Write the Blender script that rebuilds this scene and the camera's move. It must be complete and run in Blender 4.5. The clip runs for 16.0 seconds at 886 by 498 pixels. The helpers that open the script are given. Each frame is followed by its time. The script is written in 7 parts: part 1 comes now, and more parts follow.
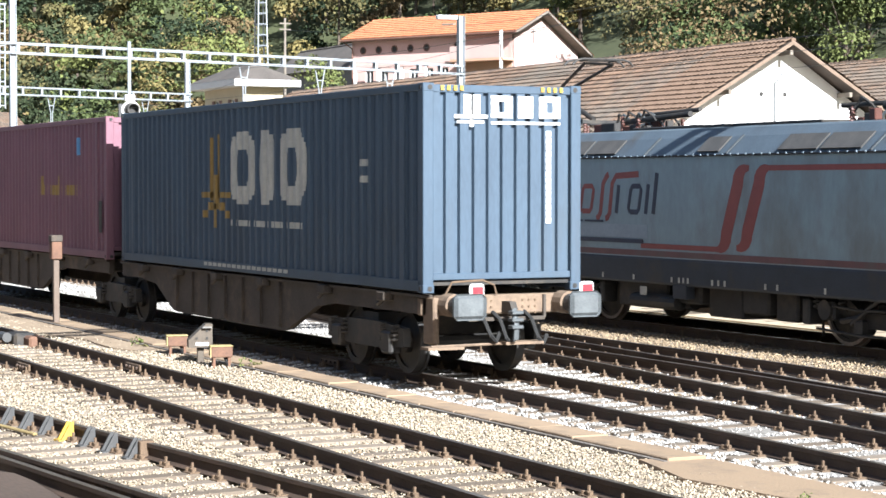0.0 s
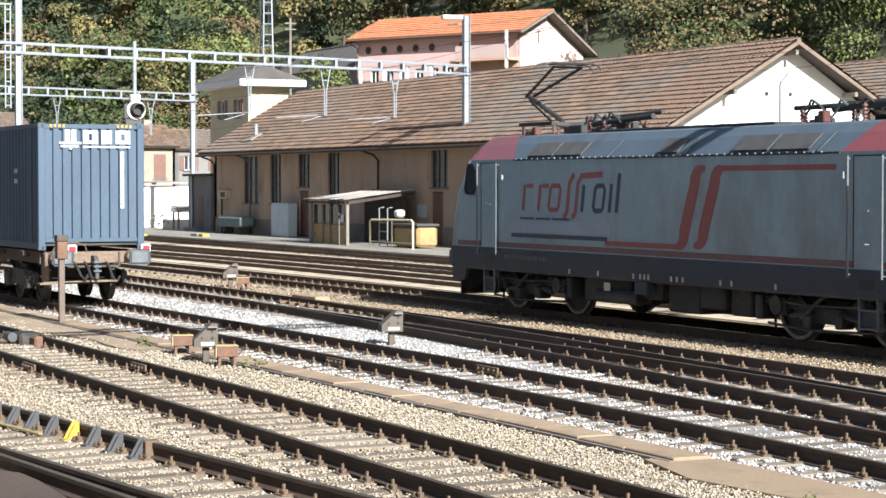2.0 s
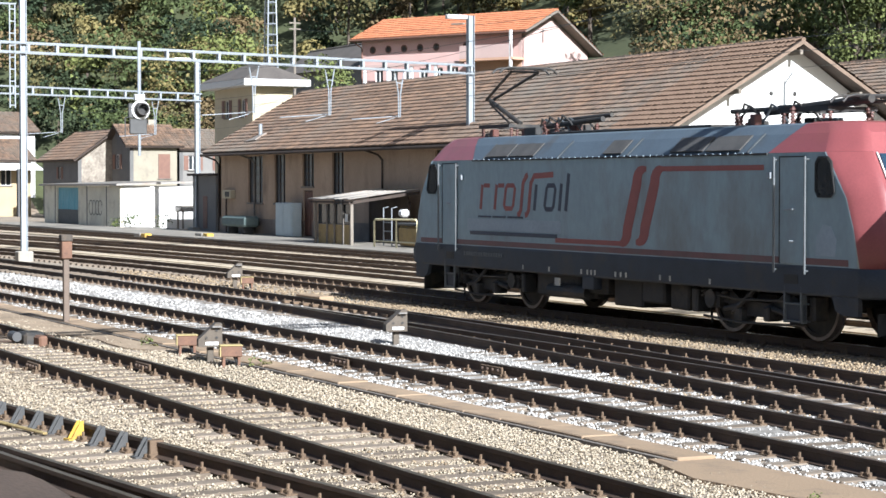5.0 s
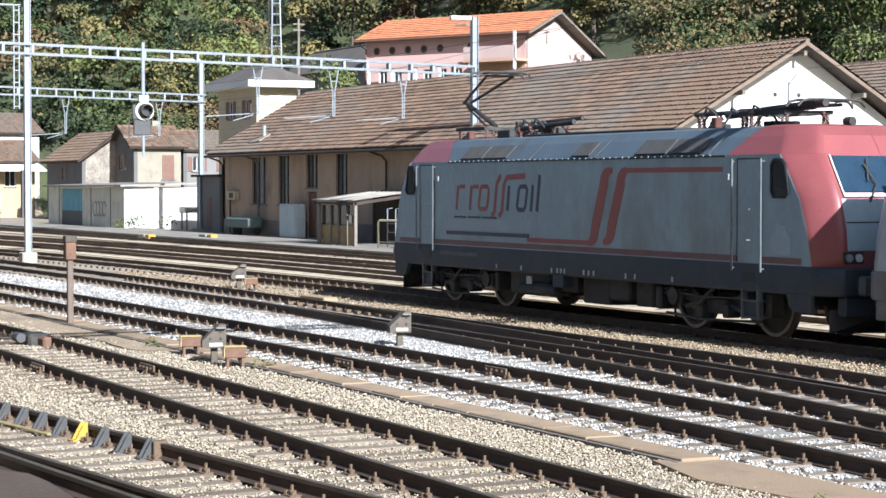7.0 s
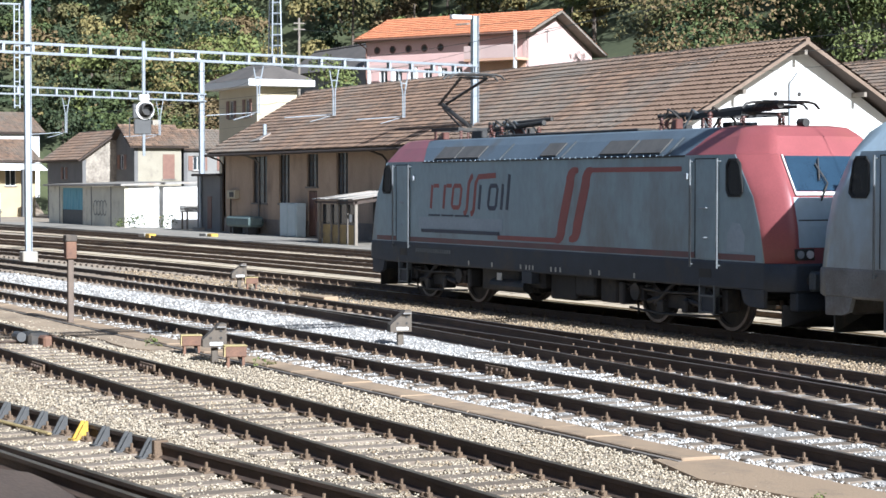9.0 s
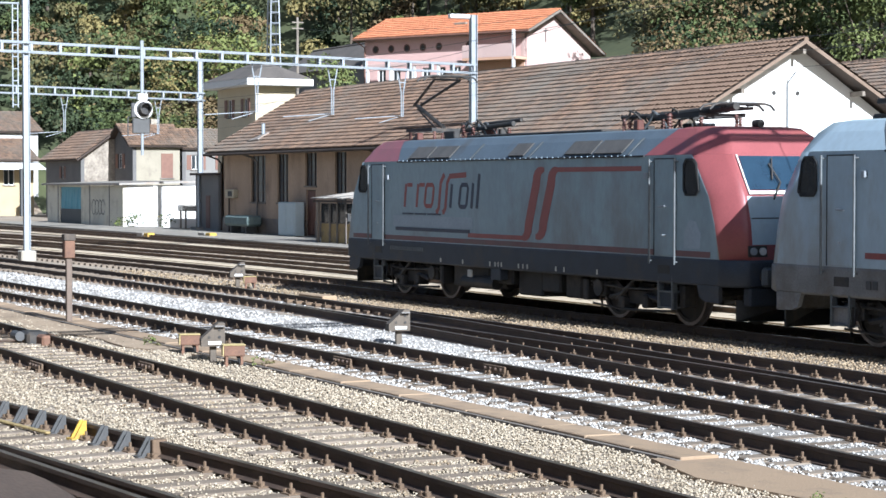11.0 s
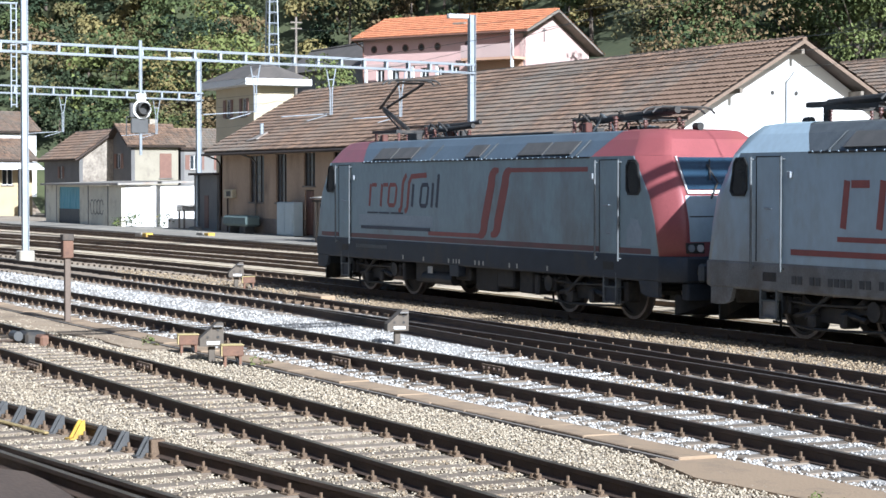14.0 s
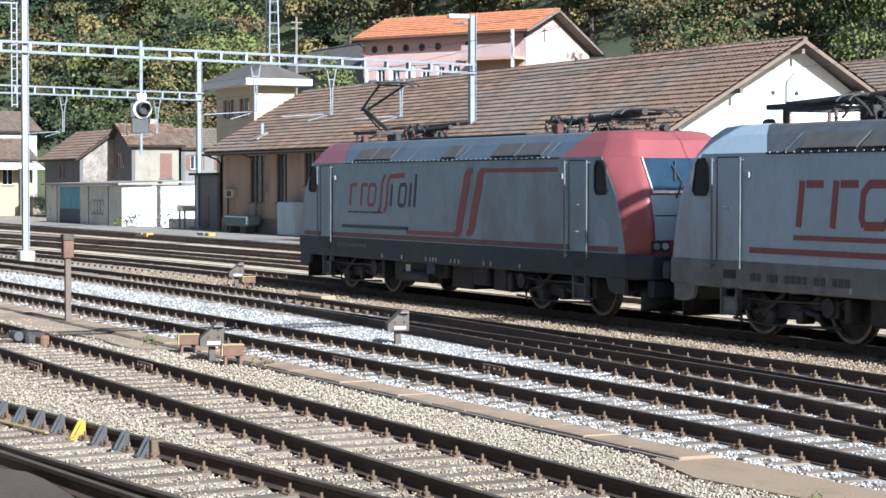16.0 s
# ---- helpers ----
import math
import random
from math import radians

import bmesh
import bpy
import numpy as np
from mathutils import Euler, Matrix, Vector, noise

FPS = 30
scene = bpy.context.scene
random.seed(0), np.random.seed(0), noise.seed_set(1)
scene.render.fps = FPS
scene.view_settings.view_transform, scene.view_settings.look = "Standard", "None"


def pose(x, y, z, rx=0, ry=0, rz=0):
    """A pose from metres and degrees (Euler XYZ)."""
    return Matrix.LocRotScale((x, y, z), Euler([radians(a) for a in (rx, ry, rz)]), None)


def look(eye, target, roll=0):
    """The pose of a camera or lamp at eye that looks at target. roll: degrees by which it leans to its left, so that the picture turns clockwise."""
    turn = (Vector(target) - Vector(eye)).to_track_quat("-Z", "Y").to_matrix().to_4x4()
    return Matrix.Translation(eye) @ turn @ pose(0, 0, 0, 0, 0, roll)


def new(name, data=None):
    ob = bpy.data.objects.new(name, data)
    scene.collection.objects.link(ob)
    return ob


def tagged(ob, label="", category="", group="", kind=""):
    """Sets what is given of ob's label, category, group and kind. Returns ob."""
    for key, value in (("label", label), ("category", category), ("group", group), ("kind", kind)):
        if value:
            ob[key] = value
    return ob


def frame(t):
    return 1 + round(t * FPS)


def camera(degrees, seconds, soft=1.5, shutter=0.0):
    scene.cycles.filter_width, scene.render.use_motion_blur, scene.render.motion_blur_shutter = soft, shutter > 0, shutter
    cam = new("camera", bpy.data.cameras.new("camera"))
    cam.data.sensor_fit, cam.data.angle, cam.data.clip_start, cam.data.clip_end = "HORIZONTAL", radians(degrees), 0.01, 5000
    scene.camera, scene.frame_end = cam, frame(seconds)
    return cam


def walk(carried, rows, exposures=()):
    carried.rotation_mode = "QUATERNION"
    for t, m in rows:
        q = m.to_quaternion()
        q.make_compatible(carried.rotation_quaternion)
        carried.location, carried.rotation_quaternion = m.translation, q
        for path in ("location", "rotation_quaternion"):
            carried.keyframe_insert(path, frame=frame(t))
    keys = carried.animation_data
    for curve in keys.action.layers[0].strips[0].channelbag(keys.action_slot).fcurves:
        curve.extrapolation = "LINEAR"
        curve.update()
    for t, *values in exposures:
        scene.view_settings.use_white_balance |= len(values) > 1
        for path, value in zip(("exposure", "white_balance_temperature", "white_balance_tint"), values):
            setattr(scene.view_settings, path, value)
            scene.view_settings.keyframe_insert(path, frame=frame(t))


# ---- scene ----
cam = camera(24.55, 16.0, soft=1.55, shutter=0.08)
EYE = (0.0, 0.0, 2.726)


def aim(yaw, pitch):
    a, b = radians(yaw), radians(pitch)
    return look(EYE, (-math.cos(a) * math.cos(b) * 50, math.sin(a) * math.cos(b) * 50, EYE[2] + math.sin(b) * 50))


# seconds, degrees from the track's line, tilt
PATH = [
    (0, 26.326, -1.807),
    (0.5, 26.228, -1.807),
    (1, 26.149, -1.810),
    (1.5, 26.153, -1.812),
    (2, 26.176, -1.812),
    (2.5, 26.154, -1.835),
    (3, 26.157, -1.837),
    (3.5, 26.152, -1.837),
    (4, 26.128, -1.837),
    (6.5, 25.958, -1.788),
    (7, 25.945, -1.788),
    (7.5, 25.936, -1.788),
    (8, 25.933, -1.763),
    (8.5, 25.933, -1.809),
    (9, 25.933, -1.812),
    (11.5, 25.982, -1.837),
    (12, 25.963, -1.818),
    (12.5, 25.987, -1.833),
    (13, 25.982, -1.807),
    (13.5, 25.987, -1.812),
    (14, 26.018, -1.836),
    (14.5, 26.029, -1.837),
    (15, 26.007, -1.840),
    (15.5, 26.005, -1.837),
    (16, 26.006, -1.837),
]
walk(cam, [(t, aim(a, b)) for t, a, b in PATH], exposures=[(t, e, k, 9) for t, e, k in ((0.0, 1.74, 5780), (0.5, 1.66, 5800), (1.0, 1.53, 5830), (1.6, 1.41, 5840), (4.0, 1.33, 5720), (6.5, 1.30, 5540), (8.0, 1.29, 5480), (12.0, 1.25, 5380), (16.0, 1.24, 5340))])

# ---- light ----
SUN_EL, SUN_AZ = 29.5, 0.8       # the sun stands along +x, a touch behind the tracks: long sides stay in shade
world = bpy.data.worlds.new("sky")
scene.world = world
world.use_nodes = True
wn = world.node_tree.nodes
sky = wn.new("ShaderNodeTexSky")
sky.sky_type, sky.sun_disc = "NISHITA", False
sky.sun_elevation, sky.sun_rotation = radians(SUN_EL), radians(90 - SUN_AZ)
sky.air_density, sky.dust_density = 1.0, 2.0
world.node_tree.links.new(sky.outputs[0], wn["Background"].inputs[0])
wn["Background"].inputs[1].default_value = 0.045
sun = new("sun", bpy.data.lights.new("sun", "SUN"))
sun.data.energy, sun.data.angle, sun.data.color = 5.0, radians(0.55), (1.0, 0.95, 0.87)
_a, _e = radians(SUN_AZ), radians(SUN_EL)
sun.matrix_world = look((math.cos(_a) * math.cos(_e) * 60, math.sin(_a) * math.cos(_e) * 60, math.sin(_e) * 60), (0, 0, 0))


# ---- materials ----
def mat(name, c1, c2=None, rough=0.7, metal=0.0, scale=3.0, fine=40.0, bump=0.0, per="", stretch=(1, 1, 1), spec=0.5, dirt=None, dirt_amount=0.5, dirt_scale=1.2):
    """Two-scale mottled paint: c1 to c2 by noise, a third dirt colour in patches, bump from the fine noise."""
    m = bpy.data.materials.new(name)
    m.use_nodes = True
    nt = m.node_tree
    n, l = nt.nodes, nt.links
    b = n["Principled BSDF"]
    b.inputs["Roughness"].default_value, b.inputs["Metallic"].default_value = rough, metal
    b.inputs["Specular IOR Level"].default_value = spec
    c2 = c2 or tuple(v * 0.75 for v in c1)
    tc = n.new("ShaderNodeTexCoord")
    mp = n.new("ShaderNodeMapping")
    mp.inputs["Scale"].default_value = stretch
    l.new(tc.outputs["Object"], mp.inputs["Vector"])
    big, small = n.new("ShaderNodeTexNoise"), n.new("ShaderNodeTexNoise")
    for node, s, d in ((big, scale, 5), (small, fine, 3)):
        node.inputs["Scale"].default_value, node.inputs["Detail"].default_value = s, d
        l.new(mp.outputs[0], node.inputs["Vector"])
    add = n.new("ShaderNodeMath")
    add.operation = "MULTIPLY_ADD"
    add.inputs[1].default_value = 0.45
    l.new(small.outputs["Fac"], add.inputs[0])
    half = n.new("ShaderNodeMath")
    half.operation = "MULTIPLY"
    half.inputs[1].default_value = 0.55
    l.new(big.outputs["Fac"], half.inputs[0])
    l.new(half.outputs[0], add.inputs[2])
    fac = add.outputs[0]
    if per:
        if per == "island":
            rn = n.new("ShaderNodeNewGeometry").outputs["Random Per Island"]
        else:
            rn = n.new("ShaderNodeObjectInfo").outputs["Random"]
        mx = n.new("ShaderNodeMath")
        mx.operation = "MULTIPLY_ADD"
        mx.inputs[1].default_value = 0.55
        l.new(rn, mx.inputs[0])
        sc = n.new("ShaderNodeMath")
        sc.operation = "MULTIPLY"
        sc.inputs[1].default_value = 0.45
        l.new(fac, sc.inputs[0])
        l.new(sc.outputs[0], mx.inputs[2])
        fac = mx.outputs[0]
    ramp = n.new("ShaderNodeValToRGB")
    ramp.color_ramp.elements[0].position, ramp.color_ramp.elements[1].position = (0.15, 0.85) if per else (0.33, 0.67)
    ramp.color_ramp.elements[0].color, ramp.color_ramp.elements[1].color = (*c2, 1), (*c1, 1)
    l.new(fac, ramp.inputs[0])
    col = ramp.outputs[0]
    if dirt:
        dn = n.new("ShaderNodeTexNoise")
        dn.inputs["Scale"].default_value, dn.inputs["Detail"].default_value, dn.inputs["Roughness"].default_value = dirt_scale, 8, 0.65
        l.new(mp.outputs[0], dn.inputs["Vector"])
        dr = n.new("ShaderNodeMapRange")
        dr.inputs["From Min"].default_value, dr.inputs["From Max"].default_value = 0.62 - 0.25 * dirt_amount, 0.78 - 0.1 * dirt_amount
        l.new(dn.outputs["Fac"], dr.inputs["Value"])
        mix = n.new("ShaderNodeMix")
        mix.data_type = "RGBA"
        l.new(dr.outputs[0], mix.inputs[0])
        l.new(col, mix.inputs[6])
        mix.inputs[7].default_value = (*dirt, 1)
        col = mix.outputs[2]
    l.new(col, b.inputs["Base Color"])
    if bump:
        bp = n.new("ShaderNodeBump")
        bp.inputs["Strength"].default_value, bp.inputs["Distance"].default_value = bump, 0.02
        l.new(small.outputs["Fac"], bp.inputs["Height"])
        l.new(bp.outputs[0], b.inputs["Normal"])
    return m


BALLAST_CREAM = mat("ballast_cream", (0.49, 0.425, 0.325), (0.185, 0.146, 0.10), 0.95, scale=1.5, per="island", spec=0.2)
BALLAST_WHITE = mat("ballast_white", (0.57, 0.555, 0.53), (0.25, 0.235, 0.215), 0.95, scale=1.5, per="island", spec=0.2)
GROUND = mat("ballast_bed", (0.41, 0.352, 0.28), (0.20, 0.165, 0.125), 0.95, scale=0.5, fine=14, bump=0.9, spec=0.15, dirt=(0.20, 0.14, 0.09), dirt_amount=0.5, dirt_scale=0.25)
BED_WHITE = mat("white_ballast_bed", (0.42, 0.40, 0.375), (0.16, 0.145, 0.125), 0.95, scale=0.7, fine=14, bump=0.9, spec=0.15)
HILL = mat("hill_soil", (0.075, 0.085, 0.034), (0.042, 0.05, 0.02), 0.95, scale=0.08, fine=0.9, bump=0.3)
ASPHALT = mat("asphalt", (0.27, 0.245, 0.205), (0.165, 0.15, 0.128), 0.9, scale=0.4, fine=30, bump=0.3, dirt=(0.36, 0.32, 0.255), dirt_scale=0.5)
RAIL = mat("rail_rust", (0.088, 0.057, 0.040), (0.040, 0.027, 0.020), 0.75, metal=0.2, scale=2, fine=50, bump=0.2)
RAIL_FAR = mat("light_rail_rust", (0.135, 0.088, 0.055), (0.068, 0.044, 0.029), 0.8, metal=0.1, scale=2, fine=40, bump=0.2)
RAIL_TOP = mat("rail_head", (0.22, 0.19, 0.17), (0.11, 0.085, 0.07), 0.42, metal=0.7, scale=2, fine=40)
SLEEPER = mat("sleeper_wood", (0.225, 0.185, 0.145), (0.12, 0.095, 0.072), 0.9, scale=2, fine=30, bump=0.5, per="object", stretch=(1, 0.2, 1), spec=0.2)
CLIP = mat("rust_clip", (0.168, 0.114, 0.070), (0.085, 0.057, 0.037), 0.85, metal=0.1, fine=60)
CONCRETE = mat("concrete", (0.36, 0.335, 0.29), (0.24, 0.22, 0.185), 0.9, scale=1, fine=25, bump=0.3, dirt=(0.22, 0.18, 0.13), dirt_scale=0.8)
DUCT = mat("duct_cover", (0.33, 0.24, 0.155), (0.255, 0.182, 0.115), 0.9, scale=1, fine=25, bump=0.5, per="object", dirt=(0.16, 0.12, 0.085), dirt_amount=0.5, dirt_scale=2.0)
GALV = mat("galvanised_steel", (0.31, 0.335, 0.36), (0.225, 0.245, 0.265), 0.5, metal=0.25, scale=3, fine=30)
SIGNAL_GREY = mat("signal_grey", (0.07, 0.07, 0.07), (0.045, 0.045, 0.045), 0.6)
# shed panes: lighter grey base colour stands in for their reflections
SHEEN_GLASS = mat("reflection_grey_glass", (0.105, 0.115, 0.125), (0.06, 0.066, 0.072), 0.25, scale=2, fine=12)
OLD_WOOD = mat("brown_barge_board", (0.20, 0.145, 0.105), (0.12, 0.085, 0.062), 0.85, scale=2, fine=30)
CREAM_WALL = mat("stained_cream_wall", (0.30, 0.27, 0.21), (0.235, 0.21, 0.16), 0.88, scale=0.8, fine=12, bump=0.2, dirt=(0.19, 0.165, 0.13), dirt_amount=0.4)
STRIPE_FADED = mat("faded_red_stripe", (0.185, 0.085, 0.08), (0.12, 0.062, 0.06), 0.6, scale=2, fine=20, dirt=(0.13, 0.10, 0.09), dirt_amount=0.5)
WHITE_PAINT = mat("white_paint", (0.62, 0.615, 0.6), (0.52, 0.515, 0.5), 0.6, scale=3)
BLACK = mat("black_steel", (0.032, 0.031, 0.03), (0.018, 0.017, 0.016), 0.65, scale=3, fine=30, dirt=(0.07, 0.055, 0.04), dirt_scale=2.5)
GLASS = mat("window_glass", (0.035, 0.04, 0.045), (0.02, 0.025, 0.03), 0.06, spec=0.8)
# windscreen: the sky's blue reflection is put into the base colour
CAB_GLASS = mat("sky_blue_windscreen", (0.022, 0.045, 0.072), (0.015, 0.03, 0.05), 0.08, spec=1.0)
PALE_YELLOW = mat("faded_yellow_lid", (0.46, 0.37, 0.17), (0.32, 0.25, 0.11), 0.7, scale=5)
RUBBER = mat("rubber", (0.02, 0.02, 0.02), rough=0.9)
YELLOW = mat("yellow_paint", (0.52, 0.34, 0.045), (0.36, 0.22, 0.03), 0.55, scale=6, dirt=(0.25, 0.15, 0.05), dirt_scale=4)
DULL_YELLOW = mat("dull_yellow_panel", (0.38, 0.27, 0.10), (0.24, 0.165, 0.065), 0.7, scale=3, dirt=(0.18, 0.13, 0.08), dirt_amount=0.5, dirt_scale=2)
RUST_BOX = mat("rusty_box", (0.18, 0.095, 0.058), (0.10, 0.055, 0.037), 0.8, scale=5, fine=40)
RED_PAINT = mat("red_paint", (0.25, 0.072, 0.074), (0.195, 0.056, 0.058), 0.42, scale=2, fine=30, dirt=(0.22, 0.07, 0.06), dirt_amount=0.3)
RED_FADED = mat("faded_red_paint", (0.23, 0.085, 0.098), (0.17, 0.065, 0.078), 0.5, scale=2, fine=30, dirt=(0.16, 0.08, 0.08), dirt_amount=0.4)
SILVER_DIRTY = mat("dirty_silver_paint", (0.285, 0.365, 0.395), (0.222, 0.282, 0.302), 0.5, metal=0.1, scale=0.7, fine=9, stretch=(1, 1, 0.5), dirt=(0.178, 0.175, 0.158), dirt_amount=0.4, dirt_scale=0.5)
SILVER = mat("silver_paint", (0.40, 0.50, 0.565), (0.335, 0.41, 0.46), 0.42, metal=0.15, scale=0.8, fine=9, stretch=(1, 1, 0.5), dirt=(0.28, 0.275, 0.25), dirt_amount=0.35, dirt_scale=0.6)
SILVER_LOW = mat("grimy_silver_frame", (0.24, 0.24, 0.232), (0.13, 0.13, 0.125), 0.6, metal=0.1, scale=2.5, fine=30, dirt=(0.12, 0.10, 0.08), dirt_amount=0.5)
NAVY = mat("dark_blue_frame", (0.036, 0.045, 0.060), (0.022, 0.027, 0.036), 0.6, scale=2, fine=30, dirt=(0.055, 0.048, 0.04), dirt_amount=0.3)
ROOF_BLUE = mat("blue_grey_roof", (0.098, 0.130, 0.162), (0.066, 0.087, 0.110), 0.6, scale=1.5, fine=30, dirt=(0.075, 0.078, 0.08), dirt_amount=0.4)
VENT = mat("roof_vent", (0.10, 0.095, 0.09), (0.05, 0.05, 0.05), 0.8, fine=80)
RED_BROWN = mat("oxide_insulator", (0.11, 0.040, 0.028), (0.07, 0.028, 0.022), 0.5)
BLUE_BOX = mat("container_blue", (0.056, 0.088, 0.128), (0.039, 0.062, 0.092), 0.6, scale=1.5, fine=25, stretch=(1, 1, 0.3), dirt=(0.05, 0.068, 0.09), dirt_amount=0.4)
PURPLE_BOX = mat("container_maroon", (0.195, 0.092, 0.122), (0.15, 0.07, 0.094), 0.6, scale=1.5, fine=25, stretch=(1, 1, 0.3), dirt=(0.18, 0.085, 0.10), dirt_amount=0.3)
WAGON_BROWN = mat("wagon_grime", (0.085, 0.070, 0.057), (0.045, 0.037, 0.03), 0.85, scale=2, fine=30, dirt=(0.15, 0.11, 0.075), dirt_amount=0.3)
WAGON_TAN = mat("wagon_dusty_beam", (0.225, 0.16, 0.108), (0.14, 0.10, 0.068), 0.8, scale=3, fine=30, dirt=(0.085, 0.06, 0.043), dirt_amount=0.5, dirt_scale=3)
BUFFER = mat("buffer_steel", (0.15, 0.165, 0.172), (0.085, 0.093, 0.098), 0.5, metal=0.4, scale=4)
LETTER = mat("faded_white_letter", (0.50, 0.49, 0.43), (0.38, 0.37, 0.33), 0.6, scale=6)
GOLD = mat("ochre_letter", (0.33, 0.215, 0.055), (0.23, 0.145, 0.04), 0.6, scale=6)
LOGO_RED = mat("logo_red", (0.29, 0.078, 0.066), (0.21, 0.058, 0.05), 0.5, scale=4)
LOGO_DARK = mat("logo_dark", (0.04, 0.05, 0.085), (0.03, 0.035, 0.05), 0.5, scale=4)
LAMP_RED = mat("red_lens", (0.50, 0.045, 0.055), (0.4, 0.03, 0.04), 0.3)
ORANGE = mat("orange_lens", (0.7, 0.3, 0.05), rough=0.4)
SHED_WALL = mat("brown_render", (0.43, 0.315, 0.22), (0.315, 0.228, 0.158), 0.9, scale=0.8, fine=14, bump=0.3, stretch=(1, 1, 0.45), dirt=(0.19, 0.135, 0.097), dirt_amount=0.4, dirt_scale=0.6)
GABLE_WHITE = mat("white_render", (0.64, 0.63, 0.605), (0.54, 0.53, 0.505), 0.85, scale=1, fine=20, bump=0.2)
TILE = mat("roof_tile", (0.222, 0.140, 0.090), (0.080, 0.057, 0.042), 0.85, scale=0.35, fine=9, per="island", bump=0.3, dirt=(0.14, 0.127, 0.106), dirt_amount=0.6, dirt_scale=0.13)
TILE_ORANGE = mat("orange_roof_tile", (0.46, 0.185, 0.085), (0.33, 0.125, 0.06), 0.8, scale=0.5, fine=9, per="island", bump=0.3)
DARK_WOOD = mat("dark_timber", (0.060, 0.042, 0.032), (0.03, 0.022, 0.018), 0.85, scale=2, fine=30, stretch=(1, 1, 0.2))
PALE_WOOD = mat("weathered_timber", (0.23, 0.20, 0.165), (0.135, 0.115, 0.092), 0.85, scale=2, fine=30, stretch=(1, 1, 0.2))
STONE_BASE = mat("grey_plinth", (0.20, 0.175, 0.15), (0.11, 0.098, 0.085), 0.9, scale=2, fine=15, bump=0.4)
PINK = mat("pink_render", (0.60, 0.405, 0.37), (0.53, 0.355, 0.32), 0.85, scale=0.8, fine=12, bump=0.15)
PINK_PALE = mat("pale_pink_render", (0.50, 0.37, 0.335), (0.45, 0.33, 0.30), 0.85, scale=0.8, fine=12, bump=0.15)
PEACH = mat("peach_render", (0.52, 0.32, 0.22), (0.46, 0.28, 0.19), 0.85, scale=0.8, fine=12)
CREAM = mat("cream_render", (0.47, 0.41, 0.29), (0.40, 0.345, 0.24), 0.85, scale=0.8, fine=12, bump=0.15)
CREAM_DULL = mat("old_cream_wall", (0.66, 0.62, 0.50), (0.53, 0.49, 0.395), 0.9, scale=0.8, fine=12, bump=0.2, dirt=(0.38, 0.34, 0.27), dirt_amount=0.4)
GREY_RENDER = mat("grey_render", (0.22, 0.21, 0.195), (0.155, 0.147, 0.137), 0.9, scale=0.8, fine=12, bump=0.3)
RUBBLE = mat("rubble_stone", (0.34, 0.30, 0.245), (0.13, 0.11, 0.09), 0.9, scale=1.2, fine=5, bump=0.8)
SLATE = mat("grey_roof", (0.115, 0.10, 0.088), (0.07, 0.062, 0.056), 0.85, scale=0.6, fine=7, bump=0.4)
SHUTTER = mat("brown_shutter", (0.19, 0.10, 0.07), (0.13, 0.068, 0.05), 0.7)
TEAL = mat("teal_tarpaulin", (0.15, 0.36, 0.43), (0.09, 0.24, 0.30), 0.6, scale=3, stretch=(3, 3, 0.4))
PALE_BLUE = mat("pale_blue_cabinet", (0.42, 0.48, 0.50), (0.35, 0.405, 0.42), 0.6, scale=2)
TIN = mat("tin_sheet", (0.33, 0.315, 0.29), (0.22, 0.20, 0.175), 0.6, metal=0.2, scale=1.5, fine=12, dirt=(0.25, 0.17, 0.12), dirt_scale=1.5)
COPPER = mat("overhead_wire", (0.13, 0.15, 0.14), rough=0.6, metal=0.3)
BARK = mat("bark", (0.12, 0.095, 0.07), (0.06, 0.045, 0.035), 0.95, scale=3, fine=20, bump=0.5)
LEAVES = [mat("leaf_" + nm, c, tuple(v * 0.68 for v in c), 0.75, scale=0.4, per="island", spec=0.25) for nm, c in (
    ("dark", (0.040, 0.055, 0.025)), ("green", (0.074, 0.096, 0.034)), ("bright", (0.128, 0.150, 0.048)),
    ("olive", (0.125, 0.112, 0.045)), ("autumn", (0.150, 0.108, 0.052)), ("golden", (0.20, 0.165, 0.062)), ("deep", (0.030, 0.046, 0.022)), ("lime", (0.150, 0.170, 0.052)))]
BALLAST_BROWN = mat("ballast_brown", (0.40, 0.315, 0.21), (0.125, 0.09, 0.057), 0.95, scale=1.5, per="island", spec=0.2)
PLINTH = mat("stained_plinth", (0.26, 0.205, 0.16), (0.14, 0.115, 0.095), 0.9, scale=1.0, fine=12, bump=0.4, dirt=(0.30, 0.28, 0.25), dirt_amount=0.4, dirt_scale=0.9)
# village house walls: grey darkened to hold the shade of the -y fronts
SHADE_GREY = mat("shade_grey_wall", (0.15, 0.145, 0.14), (0.10, 0.097, 0.094), 0.9, scale=0.8, fine=12, bump=0.3)
YELLOW_WALL = mat("yellow_render", (0.40, 0.325, 0.20), (0.33, 0.265, 0.16), 0.85, scale=0.8, fine=12)


# ---- building blocks ----
def thing(name, at=(0, 0, 0), label="", category="", group="", kind="", rz=0.0):
    ob = new(name)
    ob.empty_display_size = 0.3
    ob.matrix_basis = pose(*at, 0, 0, rz)
    return tagged(ob, label, category, group, kind)


def mesh_of(name, bm, material):
    me = bpy.data.meshes.new(name)
    bm.to_mesh(me)
    bm.free()
    for m in (material if isinstance(material, (list, tuple)) else (material,)):
        me.materials.append(m)
    return me


